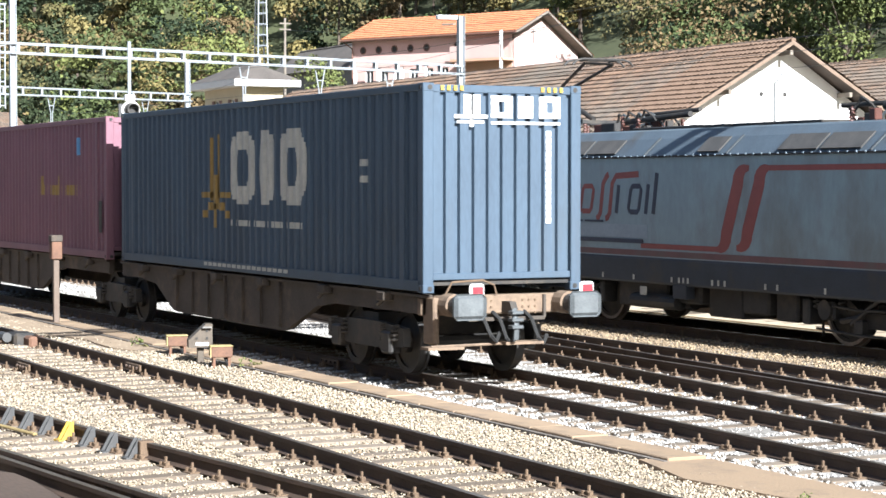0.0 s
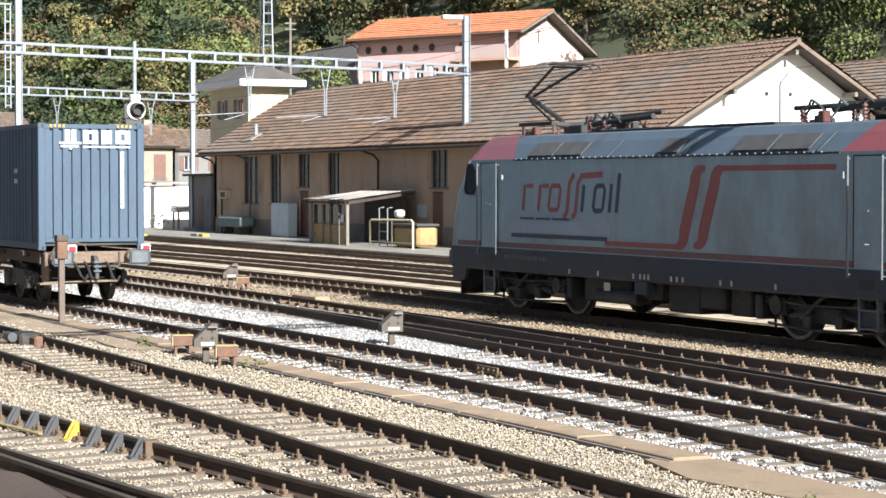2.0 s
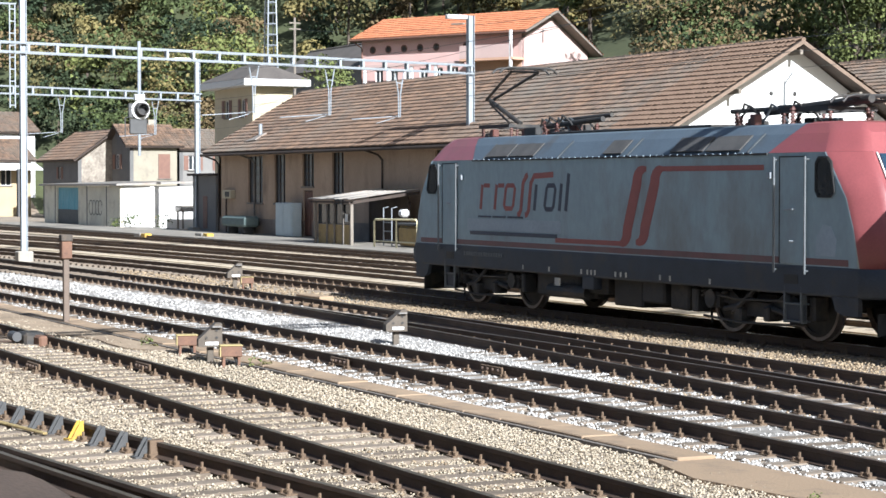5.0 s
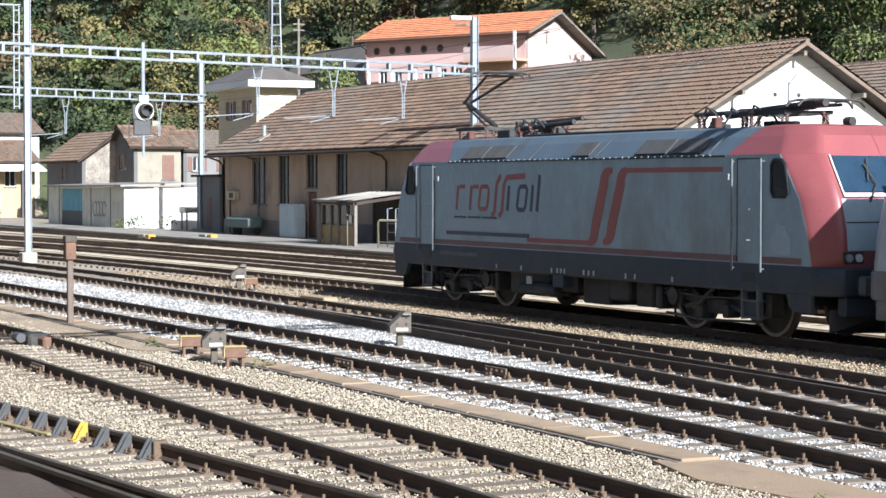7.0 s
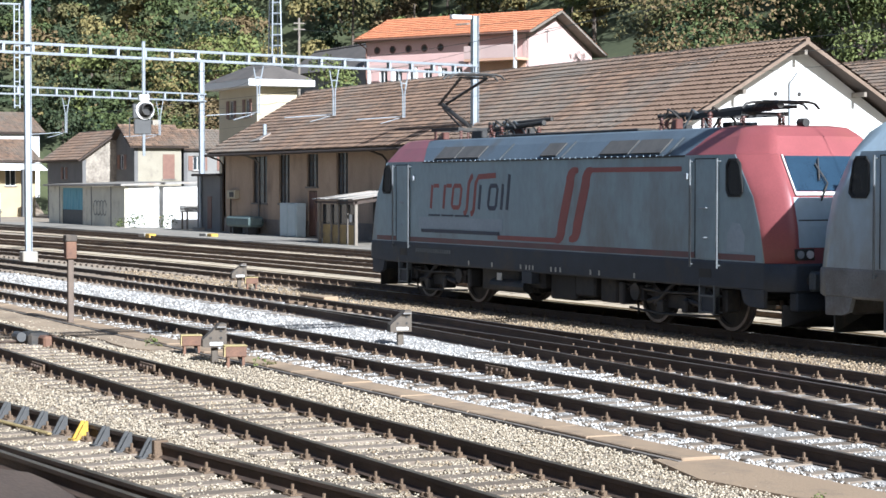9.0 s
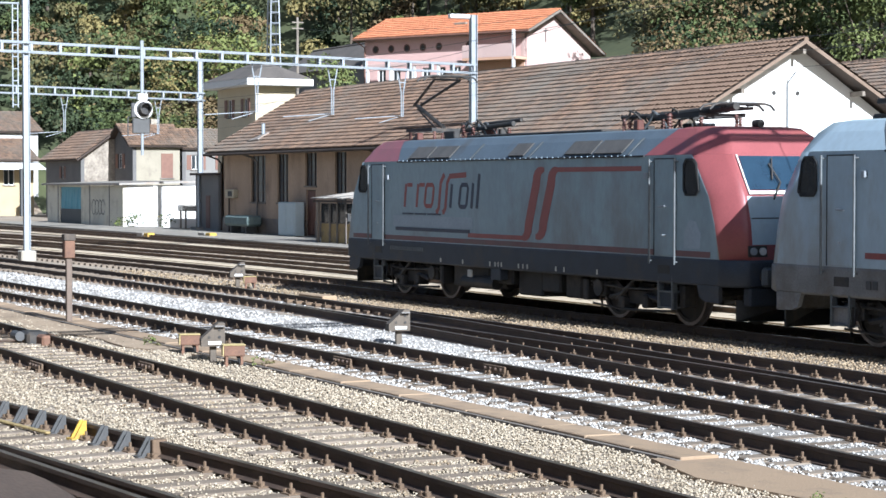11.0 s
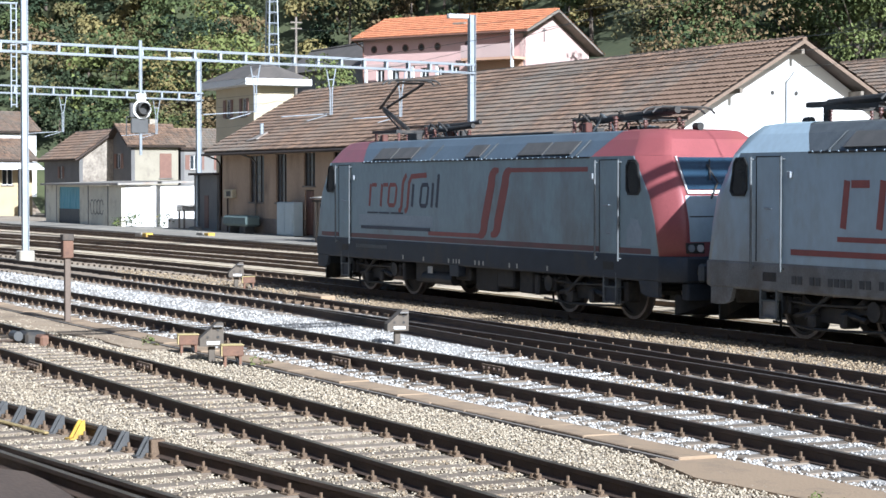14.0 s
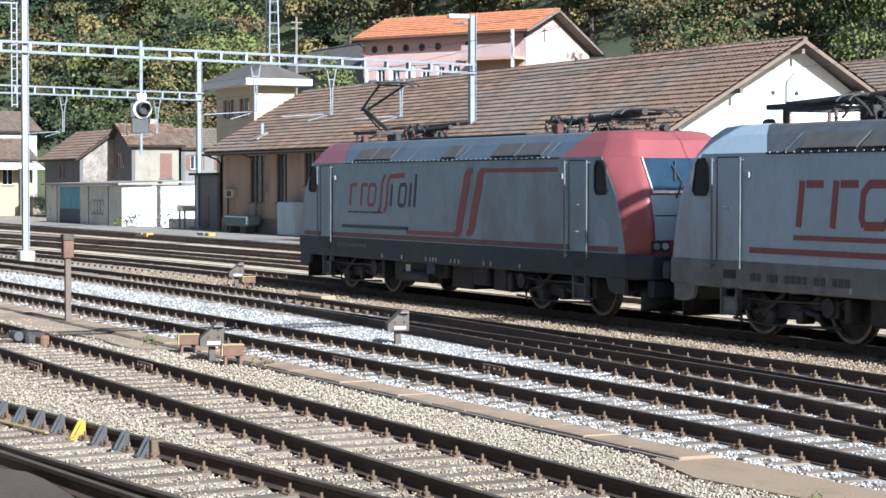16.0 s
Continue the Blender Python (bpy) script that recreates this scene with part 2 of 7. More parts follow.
def part(name, bm, material, parent, label="", smooth=False):
    """Links a bmesh as one mesh under a thing or a part."""
    bmesh.ops.recalc_face_normals(bm, faces=bm.faces)
    if smooth:
        for f in bm.faces:
            f.smooth = True
    ob = new(name, mesh_of(name, bm, material))
    ob.parent = parent
    return tagged(ob, label)


def solo(name, bm, material, label, category, group="", kind="", smooth=False):
    return tagged(part(name, bm, material, None, "", smooth), label, category, group, kind)


def bx(bm, x0, x1, y0, y1, z0, z1, bevel=0.0, idx=0, m=None):
    """A box between two corners, bevelled if asked."""
    vs = [bm.verts.new((x, y, z)) for x in (x0, x1) for y in (y0, y1) for z in (z0, z1)]
    fs = [bm.faces.new([vs[i] for i in q]) for q in ((0, 1, 3, 2), (4, 6, 7, 5), (0, 4, 5, 1), (2, 3, 7, 6), (0, 2, 6, 4), (1, 5, 7, 3))]
    for f in fs:
        f.material_index = idx
    if m is not None:
        bmesh.ops.transform(bm, matrix=m, verts=vs)
    if bevel:
        es = list({e for f in fs for e in f.edges})
        bmesh.ops.bevel(bm, geom=es, offset=bevel, segments=1, affect="EDGES", profile=0.5)
    return bm


def box(x0, x1, y0, y1, z0, z1, bevel=0.0):
    return bx(bmesh.new(), x0, x1, y0, y1, z0, z1, bevel)


def rod(bm, p, q, r, n=8, r2=None, idx=0):
    """A round bar from p to q."""
    p, q = Vector(p), Vector(q)
    d = q - p
    rot = d.to_track_quat("Z", "Y").to_matrix()
    a, b = [], []
    for i in range(n):
        w = 2 * math.pi * i / n
        o = Vector((math.cos(w), math.sin(w), 0))
        a.append(bm.verts.new(p + rot @ (o * r)))
        b.append(bm.verts.new(q + rot @ (o * (r if r2 is None else r2))))
    fs = [bm.faces.new((a[i], a[(i + 1) % n], b[(i + 1) % n], b[i])) for i in range(n)]
    fs += [bm.faces.new(a[::-1]), bm.faces.new(b)]
    for f in fs:
        f.material_index = idx
    return bm


def bent(bm, pts, r, n=6):
    """One unbroken round tube through the points."""
    pts = [Vector(p) for p in pts]
    rows = []
    for i, p in enumerate(pts):
        d = (pts[min(i + 1, len(pts) - 1)] - pts[max(i - 1, 0)]).normalized()
        u = d.orthogonal().normalized() if not rows else (last - d * last.dot(d)).normalized()
        last, v = u, d.cross(u)
        rows.append([bm.verts.new(p + (u * math.cos(2 * math.pi * k / n) + v * math.sin(2 * math.pi * k / n)) * r) for k in range(n)])
    for a, b in zip(rows, rows[1:]):
        for k in range(n):
            bm.faces.new((a[k], a[(k + 1) % n], b[(k + 1) % n], b[k]))
    bm.faces.new(rows[0][::-1])
    bm.faces.new(rows[-1])
    return bm


def plate(bm, pts, depth, idx=0):
    """A flat polygon given a thickness along the vector depth."""
    d = Vector(depth)
    a = [bm.verts.new(p) for p in pts]
    b = [bm.verts.new(Vector(p) + d) for p in pts]
    n = len(pts)
    fs = [bm.faces.new(a), bm.faces.new(b[::-1])]
    fs += [bm.faces.new((a[i], b[i], b[(i + 1) % n], a[(i + 1) % n])) for i in range(n)]
    for f in fs:
        f.material_index = idx
    return bm


def ring(bm, c, axis, r0, r1, h, n=20, idx=0):
    """A flat ring or disc (r0 = 0) round an axis ('x' or 'y'), of thickness h."""
    c = Vector(c)
    ax = Vector((1, 0, 0)) if axis == "x" else Vector((0, 1, 0))
    u, v = (Vector((0, 1, 0)), Vector((0, 0, 1))) if axis == "x" else (Vector((1, 0, 0)), Vector((0, 0, 1)))
    loops = []
    for rr, s in ((r1, -0.5), (r1, 0.5), (r0, 0.5), (r0, -0.5)):
        loops.append([bm.verts.new(c + ax * (h * s) + (u * math.cos(2 * math.pi * i / n) + v * math.sin(2 * math.pi * i / n)) * max(rr, 0.002)) for i in range(n)])
    for j in range(4):
        for i in range(n):
            f = bm.faces.new((loops[j][i], loops[j][(i + 1) % n], loops[(j + 1) % 4][(i + 1) % n], loops[(j + 1) % 4][i]))
            f.material_index = idx
    return bm


def raw(name, verts, faces, material, parent=None, label="", mats=None, smooth=False):
    me = bpy.data.meshes.new(name)
    me.from_pydata(verts, [], faces)
    for m in (material if isinstance(material, (list, tuple)) else (material,)):
        me.materials.append(m)
    if mats is not None:
        me.polygons.foreach_set("material_index", mats)
    if smooth:
        me.shade_smooth()
    me.update()
    ob = new(name, me)
    ob.parent = parent
    return tagged(ob, label)


# ---- ground, hill ----
def rise(x, y):
    """Height of the land: a flat yard, then the wooded valley side."""
    side = 0.4 * max(0.0, -x - 196) * min(1.0, max(0.0, (y - 40) / 12))
    if y < 56:
        return -0.2 + side
    h = side + 0.52 * (y - 56) + 0.0012 * (y - 56) ** 2
    return -0.2 + h + min(1, (y - 56) / 12) * 2.2 * noise.noise(Vector((x * 0.03, y * 0.03, 2.0)))


def land():
    xs = [-1500, -900, -600, -480] + list(range(-420, 41, 7)) + [120, 300, 700, 1500]
    ys = [-1500, -500, -100, -20, 0, 3, 30, 40, 44, 48, 52] + list(range(56, 160, 5)) + [175, 200, 240, 300, 420]
    vs = [(x, y, rise(x, y)) for y in ys for x in xs]
    w = len(xs)
    fs, mi = [], []
    for j in range(len(ys) - 1):
        for i in range(w - 1):
            fs.append((j * w + i, j * w + i + 1, (j + 1) * w + i + 1, (j + 1) * w + i))
            mi.append(1 if ys[j] >= 52 else 0)
    ob = raw("ground", vs, fs, [GROUND, HILL], None, "gravel railway yard rising into a wooded hillside", mi)
    tagged(ob, "", "ground", "", "structure")


land()


def strip(name, xs, y_low, y_high, z, material, label, category):
    """A thin slab over a stretch of the yard whose two edges are functions of x."""
    bm = bmesh.new()
    rows = [[bm.verts.new((x, f(x), zz)) for f, zz in ((y_low, z - 0.1), (y_low, z), (y_high, z), (y_high, z - 0.1))] for x in xs]
    for a, b in zip(rows, rows[1:]):
        for i in range(3):
            bm.faces.new((a[i], b[i], b[i + 1], a[i + 1]))
    return solo(name, bm, material, label, category, "", "structure")


def bend(pts):
    """A smooth line y(x) through a few plan points (x falling), by a least-squares cubic."""
    px, py = np.array([p[0] for p in pts], float), np.array([p[1] for p in pts], float)
    mid, half = px.mean(), np.ptp(px) / 2
    c = np.polyfit((px - mid) / half, py, min(3, len(pts) - 1))
    return lambda x: float(np.polyval(c, (x - mid) / half))


LINE_A = lambda x: 8.93
LINE_B = lambda x: 13.40 + 0.15 * min(1.0, max(0.0, (x + 42) / 16)) - 0.00075 * max(0.0, -38 - x) ** 2 - 0.004 * max(0.0, x + 22) ** 2
LINE_C = lambda x: 17.77 - 0.0012 * max(0.0, -55 - x) ** 2 - 0.005 * max(0.0, x + 29) ** 2
LINE_V = lambda x: 17.77 - 0.68 * (max(0.0, x + 47) / 15.3) ** 1.6
LINE_L = lambda x: 22.23 - 0.00115 * max(0.0, -48 - x) ** 2
LINE_D = lambda x: 26.1 - 0.0011 * max(0.0, -55 - x) ** 2
LINE_E = lambda x: 29.3 - 0.0011 * max(0.0, -60 - x) ** 2
LINE_F = lambda x: 33.0 - 0.0006 * max(0.0, -85 - x) ** 2
LINE_Z = lambda x: 5.45 + 0.122 * (x + 25) - 0.0004 * (x + 25) ** 2

strip("white_ballast", range(-90, 4, 4), lambda x: LINE_B(x) - 1.0, lambda x: LINE_C(x) + 0.95, -0.176, BED_WHITE, "white crushed stone ballast between two tracks", "ballast")
strip("pavement", [-150, -120, -100, -80, -60, -40, -20, 20], lambda x: 35.2, lambda x: 41.0, -0.06, ASPHALT, "worn asphalt yard in front of the goods shed", "pavement")

# ---- tracks ----
RAIL_PROFILE = [(-0.036, 0.0), (0.036, 0.0), (0.036, -0.04), (0.01, -0.05), (0.012, -0.13), (0.07, -0.16), (-0.07, -0.16), (-0.012, -0.13), (-0.01, -0.05), (-0.036, -0.04)]


def rail(line, off, x0, x1, parent, step=2.0, z=0.0, name="rail", rust=None):
    """One rail along a line, off metres to its side."""
    n = max(2, int(abs(x1 - x0) / step) + 1)
    bm, rows = bmesh.new(), []
    for i in range(n):
        x = x0 + (x1 - x0) * i / (n - 1)
        s = (line(x + 0.1) - line(x - 0.1)) / 0.2
        nx, ny = -s / math.hypot(1, s), 1 / math.hypot(1, s)
        rows.append([bm.verts.new((x + nx * (off + u), line(x) + ny * (off + u), z + v)) for u, v in RAIL_PROFILE])
    k = len(RAIL_PROFILE)
    for a, b in zip(rows, rows[1:]):
        for i in range(k):
            f = bm.faces.new((a[i], a[(i + 1) % k], b[(i + 1) % k], b[i]))
            f.material_index = 1 if i == 0 else 0
    bm.faces.new(rows[0])
    bm.faces.new(rows[-1][::-1])
    return part(name, bm, [rust or RAIL, RAIL_TOP], parent)


def sleeper_mesh(length=2.5, clips=True):
    """A worn timber sleeper with base plates, clips and bolts for its two rails."""
    bm = bx(bmesh.new(), -0.12, 0.12, -length / 2, length / 2, -0.30, -0.165, 0.012)
    if clips:
        for s in (-0.7525, 0.7525):
            bx(bm, -0.085, 0.085, s - 0.17, s + 0.17, -0.166, -0.15, 0, 1)
            for o in (-0.105, 0.105):
                bx(bm, -0.026, 0.026, s + o - 0.03, s + o + 0.03, -0.15, -0.112, 0, 1)
                rod(bm, (0, s + o, -0.115), (0, s + o, -0.06), 0.016, 5, idx=1)
                for e in (-0.065, 0.065):
                    rod(bm, (e, s + o * 1.25, -0.152), (e, s + o * 1.25, -0.115), 0.019, 5, idx=1)
    bmesh.ops.recalc_face_normals(bm, faces=bm.faces)
    return mesh_of("sleeper", bm, [SLEEPER, CLIP])


SLEEPER_MESH = sleeper_mesh()


def track(name, label, line, x0, x1, near, gauge=0.7525, rust=None):
    """A track: two rails, and its sleepers from x0 up to x1; each one its own piece as far as the stretch near."""
    t = thing(name, (0, 0, 0), label, "railway track", "", "structure")
    for off in (-gauge, gauge):
        rail(line, off, x0, x1, t, rust=rust)
    x, far = x1 - 0.3, []
    while x > x0:
        s = (line(x + 0.1) - line(x - 0.1)) / 0.2
        m = pose(x, line(x), random.uniform(-0.012, 0.006), 0, 0, math.degrees(math.atan(s)) + random.uniform(-0.7, 0.7))
        if x > near:
            ob = new("sleeper", SLEEPER_MESH)
            ob.parent, ob.matrix_basis = t, m
        else:
            far.append(m)
        x -= 0.6
    if far:
        bm = bmesh.new()
        for m in far:
            bx(bm, -0.11, 0.11, -1.2, 1.2, -0.3, -0.124, 0, 0, m)
        part("far_sleepers", bm, SLEEPER, t)["kind"] = "stuff"
    return t


# ---- goods shed ----
def wall_with_holes(bm, x0, x1, z0, z1, y0, y1, holes):
    """A wall along x between y0 and y1, with rectangular openings (x0, x1, z0, z1) through it."""
    xs = sorted({x0, x1, *[v for h in holes for v in h[:2]]})
    zs = sorted({z0, z1, *[v for h in holes for v in h[2:]]})
    for a, b in zip(xs, xs[1:]):
        for c, d in zip(zs, zs[1:]):
            cx, cz = (a + b) / 2, (c + d) / 2
            if not any(h[0] < cx < h[1] and h[2] < cz < h[3] for h in holes):
                bx(bm, a, b, y0, y1, c, d)
    bmesh.ops.remove_doubles(bm, verts=bm.verts, dist=0.0005)
    seen = {}
    for f in bm.faces:
        seen.setdefault(tuple(round(v, 3) for v in f.calc_center_median()), []).append(f)
    inner = [f for fs in seen.values() if len(fs) > 1 for f in fs]
    bmesh.ops.delete(bm, geom=inner, context="FACES")
    return bm


def tile_verts(w, h, arch):
    """One arched tile as (along, up, out) coordinates: lip, top edge and underside for four points across."""
    vs, fs = [], []
    for s, lift in ((0.0, 0.0), (0.3, arch), (0.7, arch), (1.0, 0.0)):
        vs += [(s * w * 0.98, 0.0, lift + 0.065), (s * w * 0.98, h * 1.08, lift + 0.005), (s * w * 0.98, 0.0, lift - 0.01)]
    for k in range(3):
        c, d = 3 * k, 3 * k + 3
        fs += [(c, d, d + 1, c + 1), (c + 2, d + 2, d, c)]
    return vs, fs


def tiles(name, parent, origin, along, up, n_along, n_up, w, h, material, arch=0.05, own=0):
    """A slope of overlapping arched tiles; origin at the eave's start, unit vectors along the eave and up the slope."""
    o, a, u = Vector(origin), Vector(along), Vector(up)
    nrm = a.cross(u).normalized()
    vs, fs = [], []
    single = None
    if own:
        tv, tf = tile_verts(w, h, arch)
        single = bpy.data.meshes.new("roof_tile")
        single.from_pydata(tv, [], tf)
        single.materials.append(material)
    for j in range(n_up):
        for i in range(n_along):
            if i >= n_along - own:
                ob = new("roof_tile", single)
                ob.parent = parent
                p = o + a * (i * w + random.uniform(-0.012, 0.012)) + u * (j * h) + nrm * random.uniform(0.0, 0.018)
                m3 = Matrix((a, u, nrm)).transposed() @ Matrix.Rotation(random.uniform(-0.02, 0.02), 3, "Z")
                ob.matrix_basis = Matrix.Translation(p) @ m3.to_4x4()
                continue
            p = o + a * (i * w) + u * (j * h) + nrm * random.uniform(0.0, 0.018)
            b = len(vs)
            skew = a * random.uniform(-0.012, 0.012)
            for k, (s, lift) in enumerate(((0.0, 0.0), (0.3, arch), (0.7, arch), (1.0, 0.0))):
                q = p + a * (s * w * 0.98) + nrm * lift + skew
                vs += [q + nrm * 0.065, q + u * (h * 1.08) + nrm * 0.005]
                vs.append(q - nrm * 0.01)
            for k in range(3):
                c, d = b + 3 * k, b + 3 * k + 3
                fs += [(c, d, d + 1, c + 1), (c + 2, d + 2, d, c)]
    ob = raw(name, vs, fs, material, parent)
    ob["kind"] = "stuff"
    return ob


def goods_shed():
    s = thing("goods_shed", (0, 0, 0), "long brown rendered goods shed with old tiled roof and white gable", "shed")
    x0, x1, y0, y1, ze = -113.4, -64.6, 40.8, 52.0, 4.62
    slits = [(-108.6, -106.3, 1.7, 4.3), (-104.5, -102.9, 1.7, 4.35), (-100.45, -98.85, 2.62, 4.35), (-96.4, -94.9, 1.7, 4.35), (-84.25, -82.5, 2.6, 4.3), (-76.5, -74.8, 1.7, 4.3), (-70.5, -68.9, 1.7, 4.3)]
    doors = [(-100.3, -99.0, 0.0, 2.4), (-84.2, -83.0, 0.0, 2.4)]
    part("front_wall", wall_with_holes(bmesh.new(), x0, x1, 0.8, ze + 0.25, y0, y0 + 0.35, slits + [(a, b, 0.8, d) for a, b, c, d in doors]), SHED_WALL, s)
    part("plinth", wall_with_holes(bmesh.new(), x0 - 0.03, x1 + 0.03, -0.3, 0.8, y0 - 0.04, y0 + 0.35, [(a, b, c, 0.8) for a, b, c, d in doors]), PLINTH, s, "stained grey stone plinth")
    for h in slits:
        w = part("window", box(h[0], h[1], y0 + 0.16, y0 + 0.19, h[2], h[3]), SHEEN_GLASS, s)
        bm = bmesh.new()
        for i in range(1, 3):
            xx = h[0] + (h[1] - h[0]) * i / 3
            bx(bm, xx - 0.03, xx + 0.03, y0 + 0.12, y0 + 0.155, h[2], h[3])
        for i in range(1, 5):
            zz = h[2] + (h[3] - h[2]) * i / 5
            bx(bm, h[0], h[1], y0 + 0.125, y0 + 0.15, zz - 0.02, zz + 0.02)
        for a, b in ((h[0], h[0] + 0.07), (h[1] - 0.07, h[1])):
            bx(bm, a, b, y0 + 0.1, y0 + 0.155, h[2], h[3])
        part("window_frame", bm, DARK_WOOD, w)
        part("sill", box(h[0] - 0.08, h[1] + 0.08, y0 - 0.06, y0 + 0.1, h[2] - 0.09, h[2] - 0.003), STONE_BASE, w)
    for a, b, c, d in doors:
        dr = part("door", box(a, b, y0 + 0.1, y0 + 0.16, 0.0, d), DARK_WOOD, s, "dark boarded wooden door")
        bm = bmesh.new()
        for k in range(5):
            xx = a + (b - a) * (k + 0.5) / 5
            bx(bm, xx - 0.1, xx + 0.1, y0 + 0.07, y0 + 0.1, 0.05, d - 0.05, 0.005)
        part("board", bm, SHUTTER, dr)
    pent = [(y0, -0.3), (y1, -0.3), (y1, ze), (46.4, 8.15), (y0, ze)]
    g = part("gable_wall", plate(bmesh.new(), [(x1, y, z) for y, z in pent], (-0.3, 0, 0)), GABLE_WHITE, s, "sunlit white rendered gable wall")
    for yy, zz in ((45.55, 6.2), (46.65, 6.2)):
        part("vent_hole", ring(bmesh.new(), (x1 + 0.004, yy, zz), "x", 0, 0.09, 0.03, 12), BLACK, g)
    bm = bent(bmesh.new(), [(x1 + 0.08, 46.15, 4.5), (x1 + 0.08, 46.15, 6.6), (x1 + 0.5, 46.2, 7.0)], 0.03)
    part("conduit", bm, GALV, g)
    part("rear_gable_wall", plate(bmesh.new(), [(x0 + 0.3, y, z) for y, z in pent], (-0.3, 0, 0)), SHED_WALL, s)
    part("back_wall", box(x0, x1, y1 - 0.3, y1, -0.3, ze), SHED_WALL, s)
    # roof: two slabs, battens of tiles on the near one
    run, up = math.hypot(6.4, 3.72), Vector((0, 6.4, 3.72)).normalized()
    for sgn in (1, -1):
        ye = 40.0 if sgn > 0 else 52.8
        n = Vector((0, -3.72 * sgn, 6.4)).normalized() * 0.12
        part("roof_slab", plate(bmesh.new(), [(-114.1, ye, 4.52), (-63.7, ye, 4.52), (-63.7, 46.4, 8.24), (-114.1, 46.4, 8.24)], -n), DARK_WOOD, s)
    tiles("roof_tiles", s, (-114.1, 40.0 - 0.06, 4.53), (1, 0, 0), up, 168, 19, 0.3, run / 18.8, TILE, 0.045, 15)
    tiles("far_roof_tiles", s, (-63.7, 52.86, 4.53), (-1, 0, 0), Vector((0, -up.y, up.z)), 63, 16, 0.8, run / 15.9, TILE)
    bm = bmesh.new()
    for i in range(112):
        xx = -114.1 + i * 0.45
        rod(bm, (xx, 46.4, 8.25 + random.uniform(0, 0.02)), (xx + 0.46, 46.4, 8.22), 0.13, 7, 0.11)
    part("ridge_tiles", bm, TILE, s)["kind"] = "stuff"
    # barge boards, rafters ends and gutter
    for ye, zz in ((40.0, 4.45), (52.8, 4.45)):
        part("barge_board", plate(bmesh.new(), [(-63.74, ye, zz - 0.04), (-63.74, ye, zz + 0.1), (-63.74, 46.4, 8.22), (-63.74, 46.4, 8.06)], (0.05, 0, 0)), OLD_WOOD, s)
    for yy, zz in ((40.9, 4.75), (43.6, 6.3), (46.4, 7.85), (49.2, 6.3), (51.9, 4.75)):
        part("purlin", box(-64.6, -63.8, yy - 0.07, yy + 0.07, zz - 0.18, zz, 0.01), PALE_WOOD, s)
    part("gutter", rod(bmesh.new(), (-114.1, 39.9, 4.42), (-63.7, 39.9, 4.42), 0.08, 8), DARK_WOOD, s)
    for xx, zb in ((-113.2, 0.0), (-89.9, 2.5), (-107.3, 0.0)):
        part("downpipe", bent(bmesh.new(), [(xx - 0.5, 39.95, 4.4), (xx - 0.1, 40.5, 4.15), (xx, 40.68, 3.9), (xx, 40.68, zb)], 0.055), STONE_BASE if xx == -107.3 else DARK_WOOD, s)
    ch = part("vent_pipe", rod(bmesh.new(), (-108.2, 41.4, 5.0), (-108.2, 41.4, 6.15), 0.11, 10), GALV, s, "pale metal vent pipe through the roof")
    part("flashing", plate(bmesh.new(), [(-109.0, 40.75, 5.1), (-107.7, 40.9, 5.2), (-107.7, 41.6, 5.6), (-108.3, 41.5, 5.55)], (0, -0.03, 0.05)), TIN, ch)


goods_shed()


# ---- gantries ----
def truss(parent, y0, y1, x_at, z0, z1, step=1.15, deep=0.24):
    """A box truss across the tracks; x_at gives its x for each y."""
    for dx in (-deep / 2, deep / 2):
        for z in (z0, z1):
            p, q = Vector((x_at(y0) + dx, y0, z)), Vector((x_at(y1) + dx, y1, z))
            part("chord", plate(bmesh.new(), [p + Vector((-0.035, 0, -0.045)), p + Vector((0.035, 0, -0.045)), p + Vector((0.035, 0, 0.045)), p + Vector((-0.035, 0, 0.045))], q - p), GALV, parent)
    bm = bmesh.new()
    for dx in (-deep / 2, deep / 2):
        bx(bm, dx - 0.03, dx + 0.03, -0.05, 0.05, z0 + 0.046, z1 - 0.046)
    for z in (z0, z1):
        bx(bm, -deep / 2 + 0.036, deep / 2 - 0.036, -0.05, 0.05, z - 0.03, z + 0.03)
    me = mesh_of("batten", bm, GALV)
    y = y0
    while y <= y1 + 0.01:
        ob = new("batten", me)
        ob.parent, ob.location = parent, (x_at(y), y, 0)
        y += step


def h_mast(parent, x, y, z0, z1, w=0.28):
    """A broad-flanged steel mast."""
    bm = bmesh.new()
    for s in (-1, 1):
        bx(bm, x - w / 2, x + w / 2, y + s * w * 0.5 - 0.012, y + s * w * 0.5 + 0.012, z0, z1)
    bx(bm, x - 0.01, x + 0.01, y - w / 2 + 0.014, y + w / 2 - 0.014, z0, z1)
    return part("mast", bm, GALV, parent)


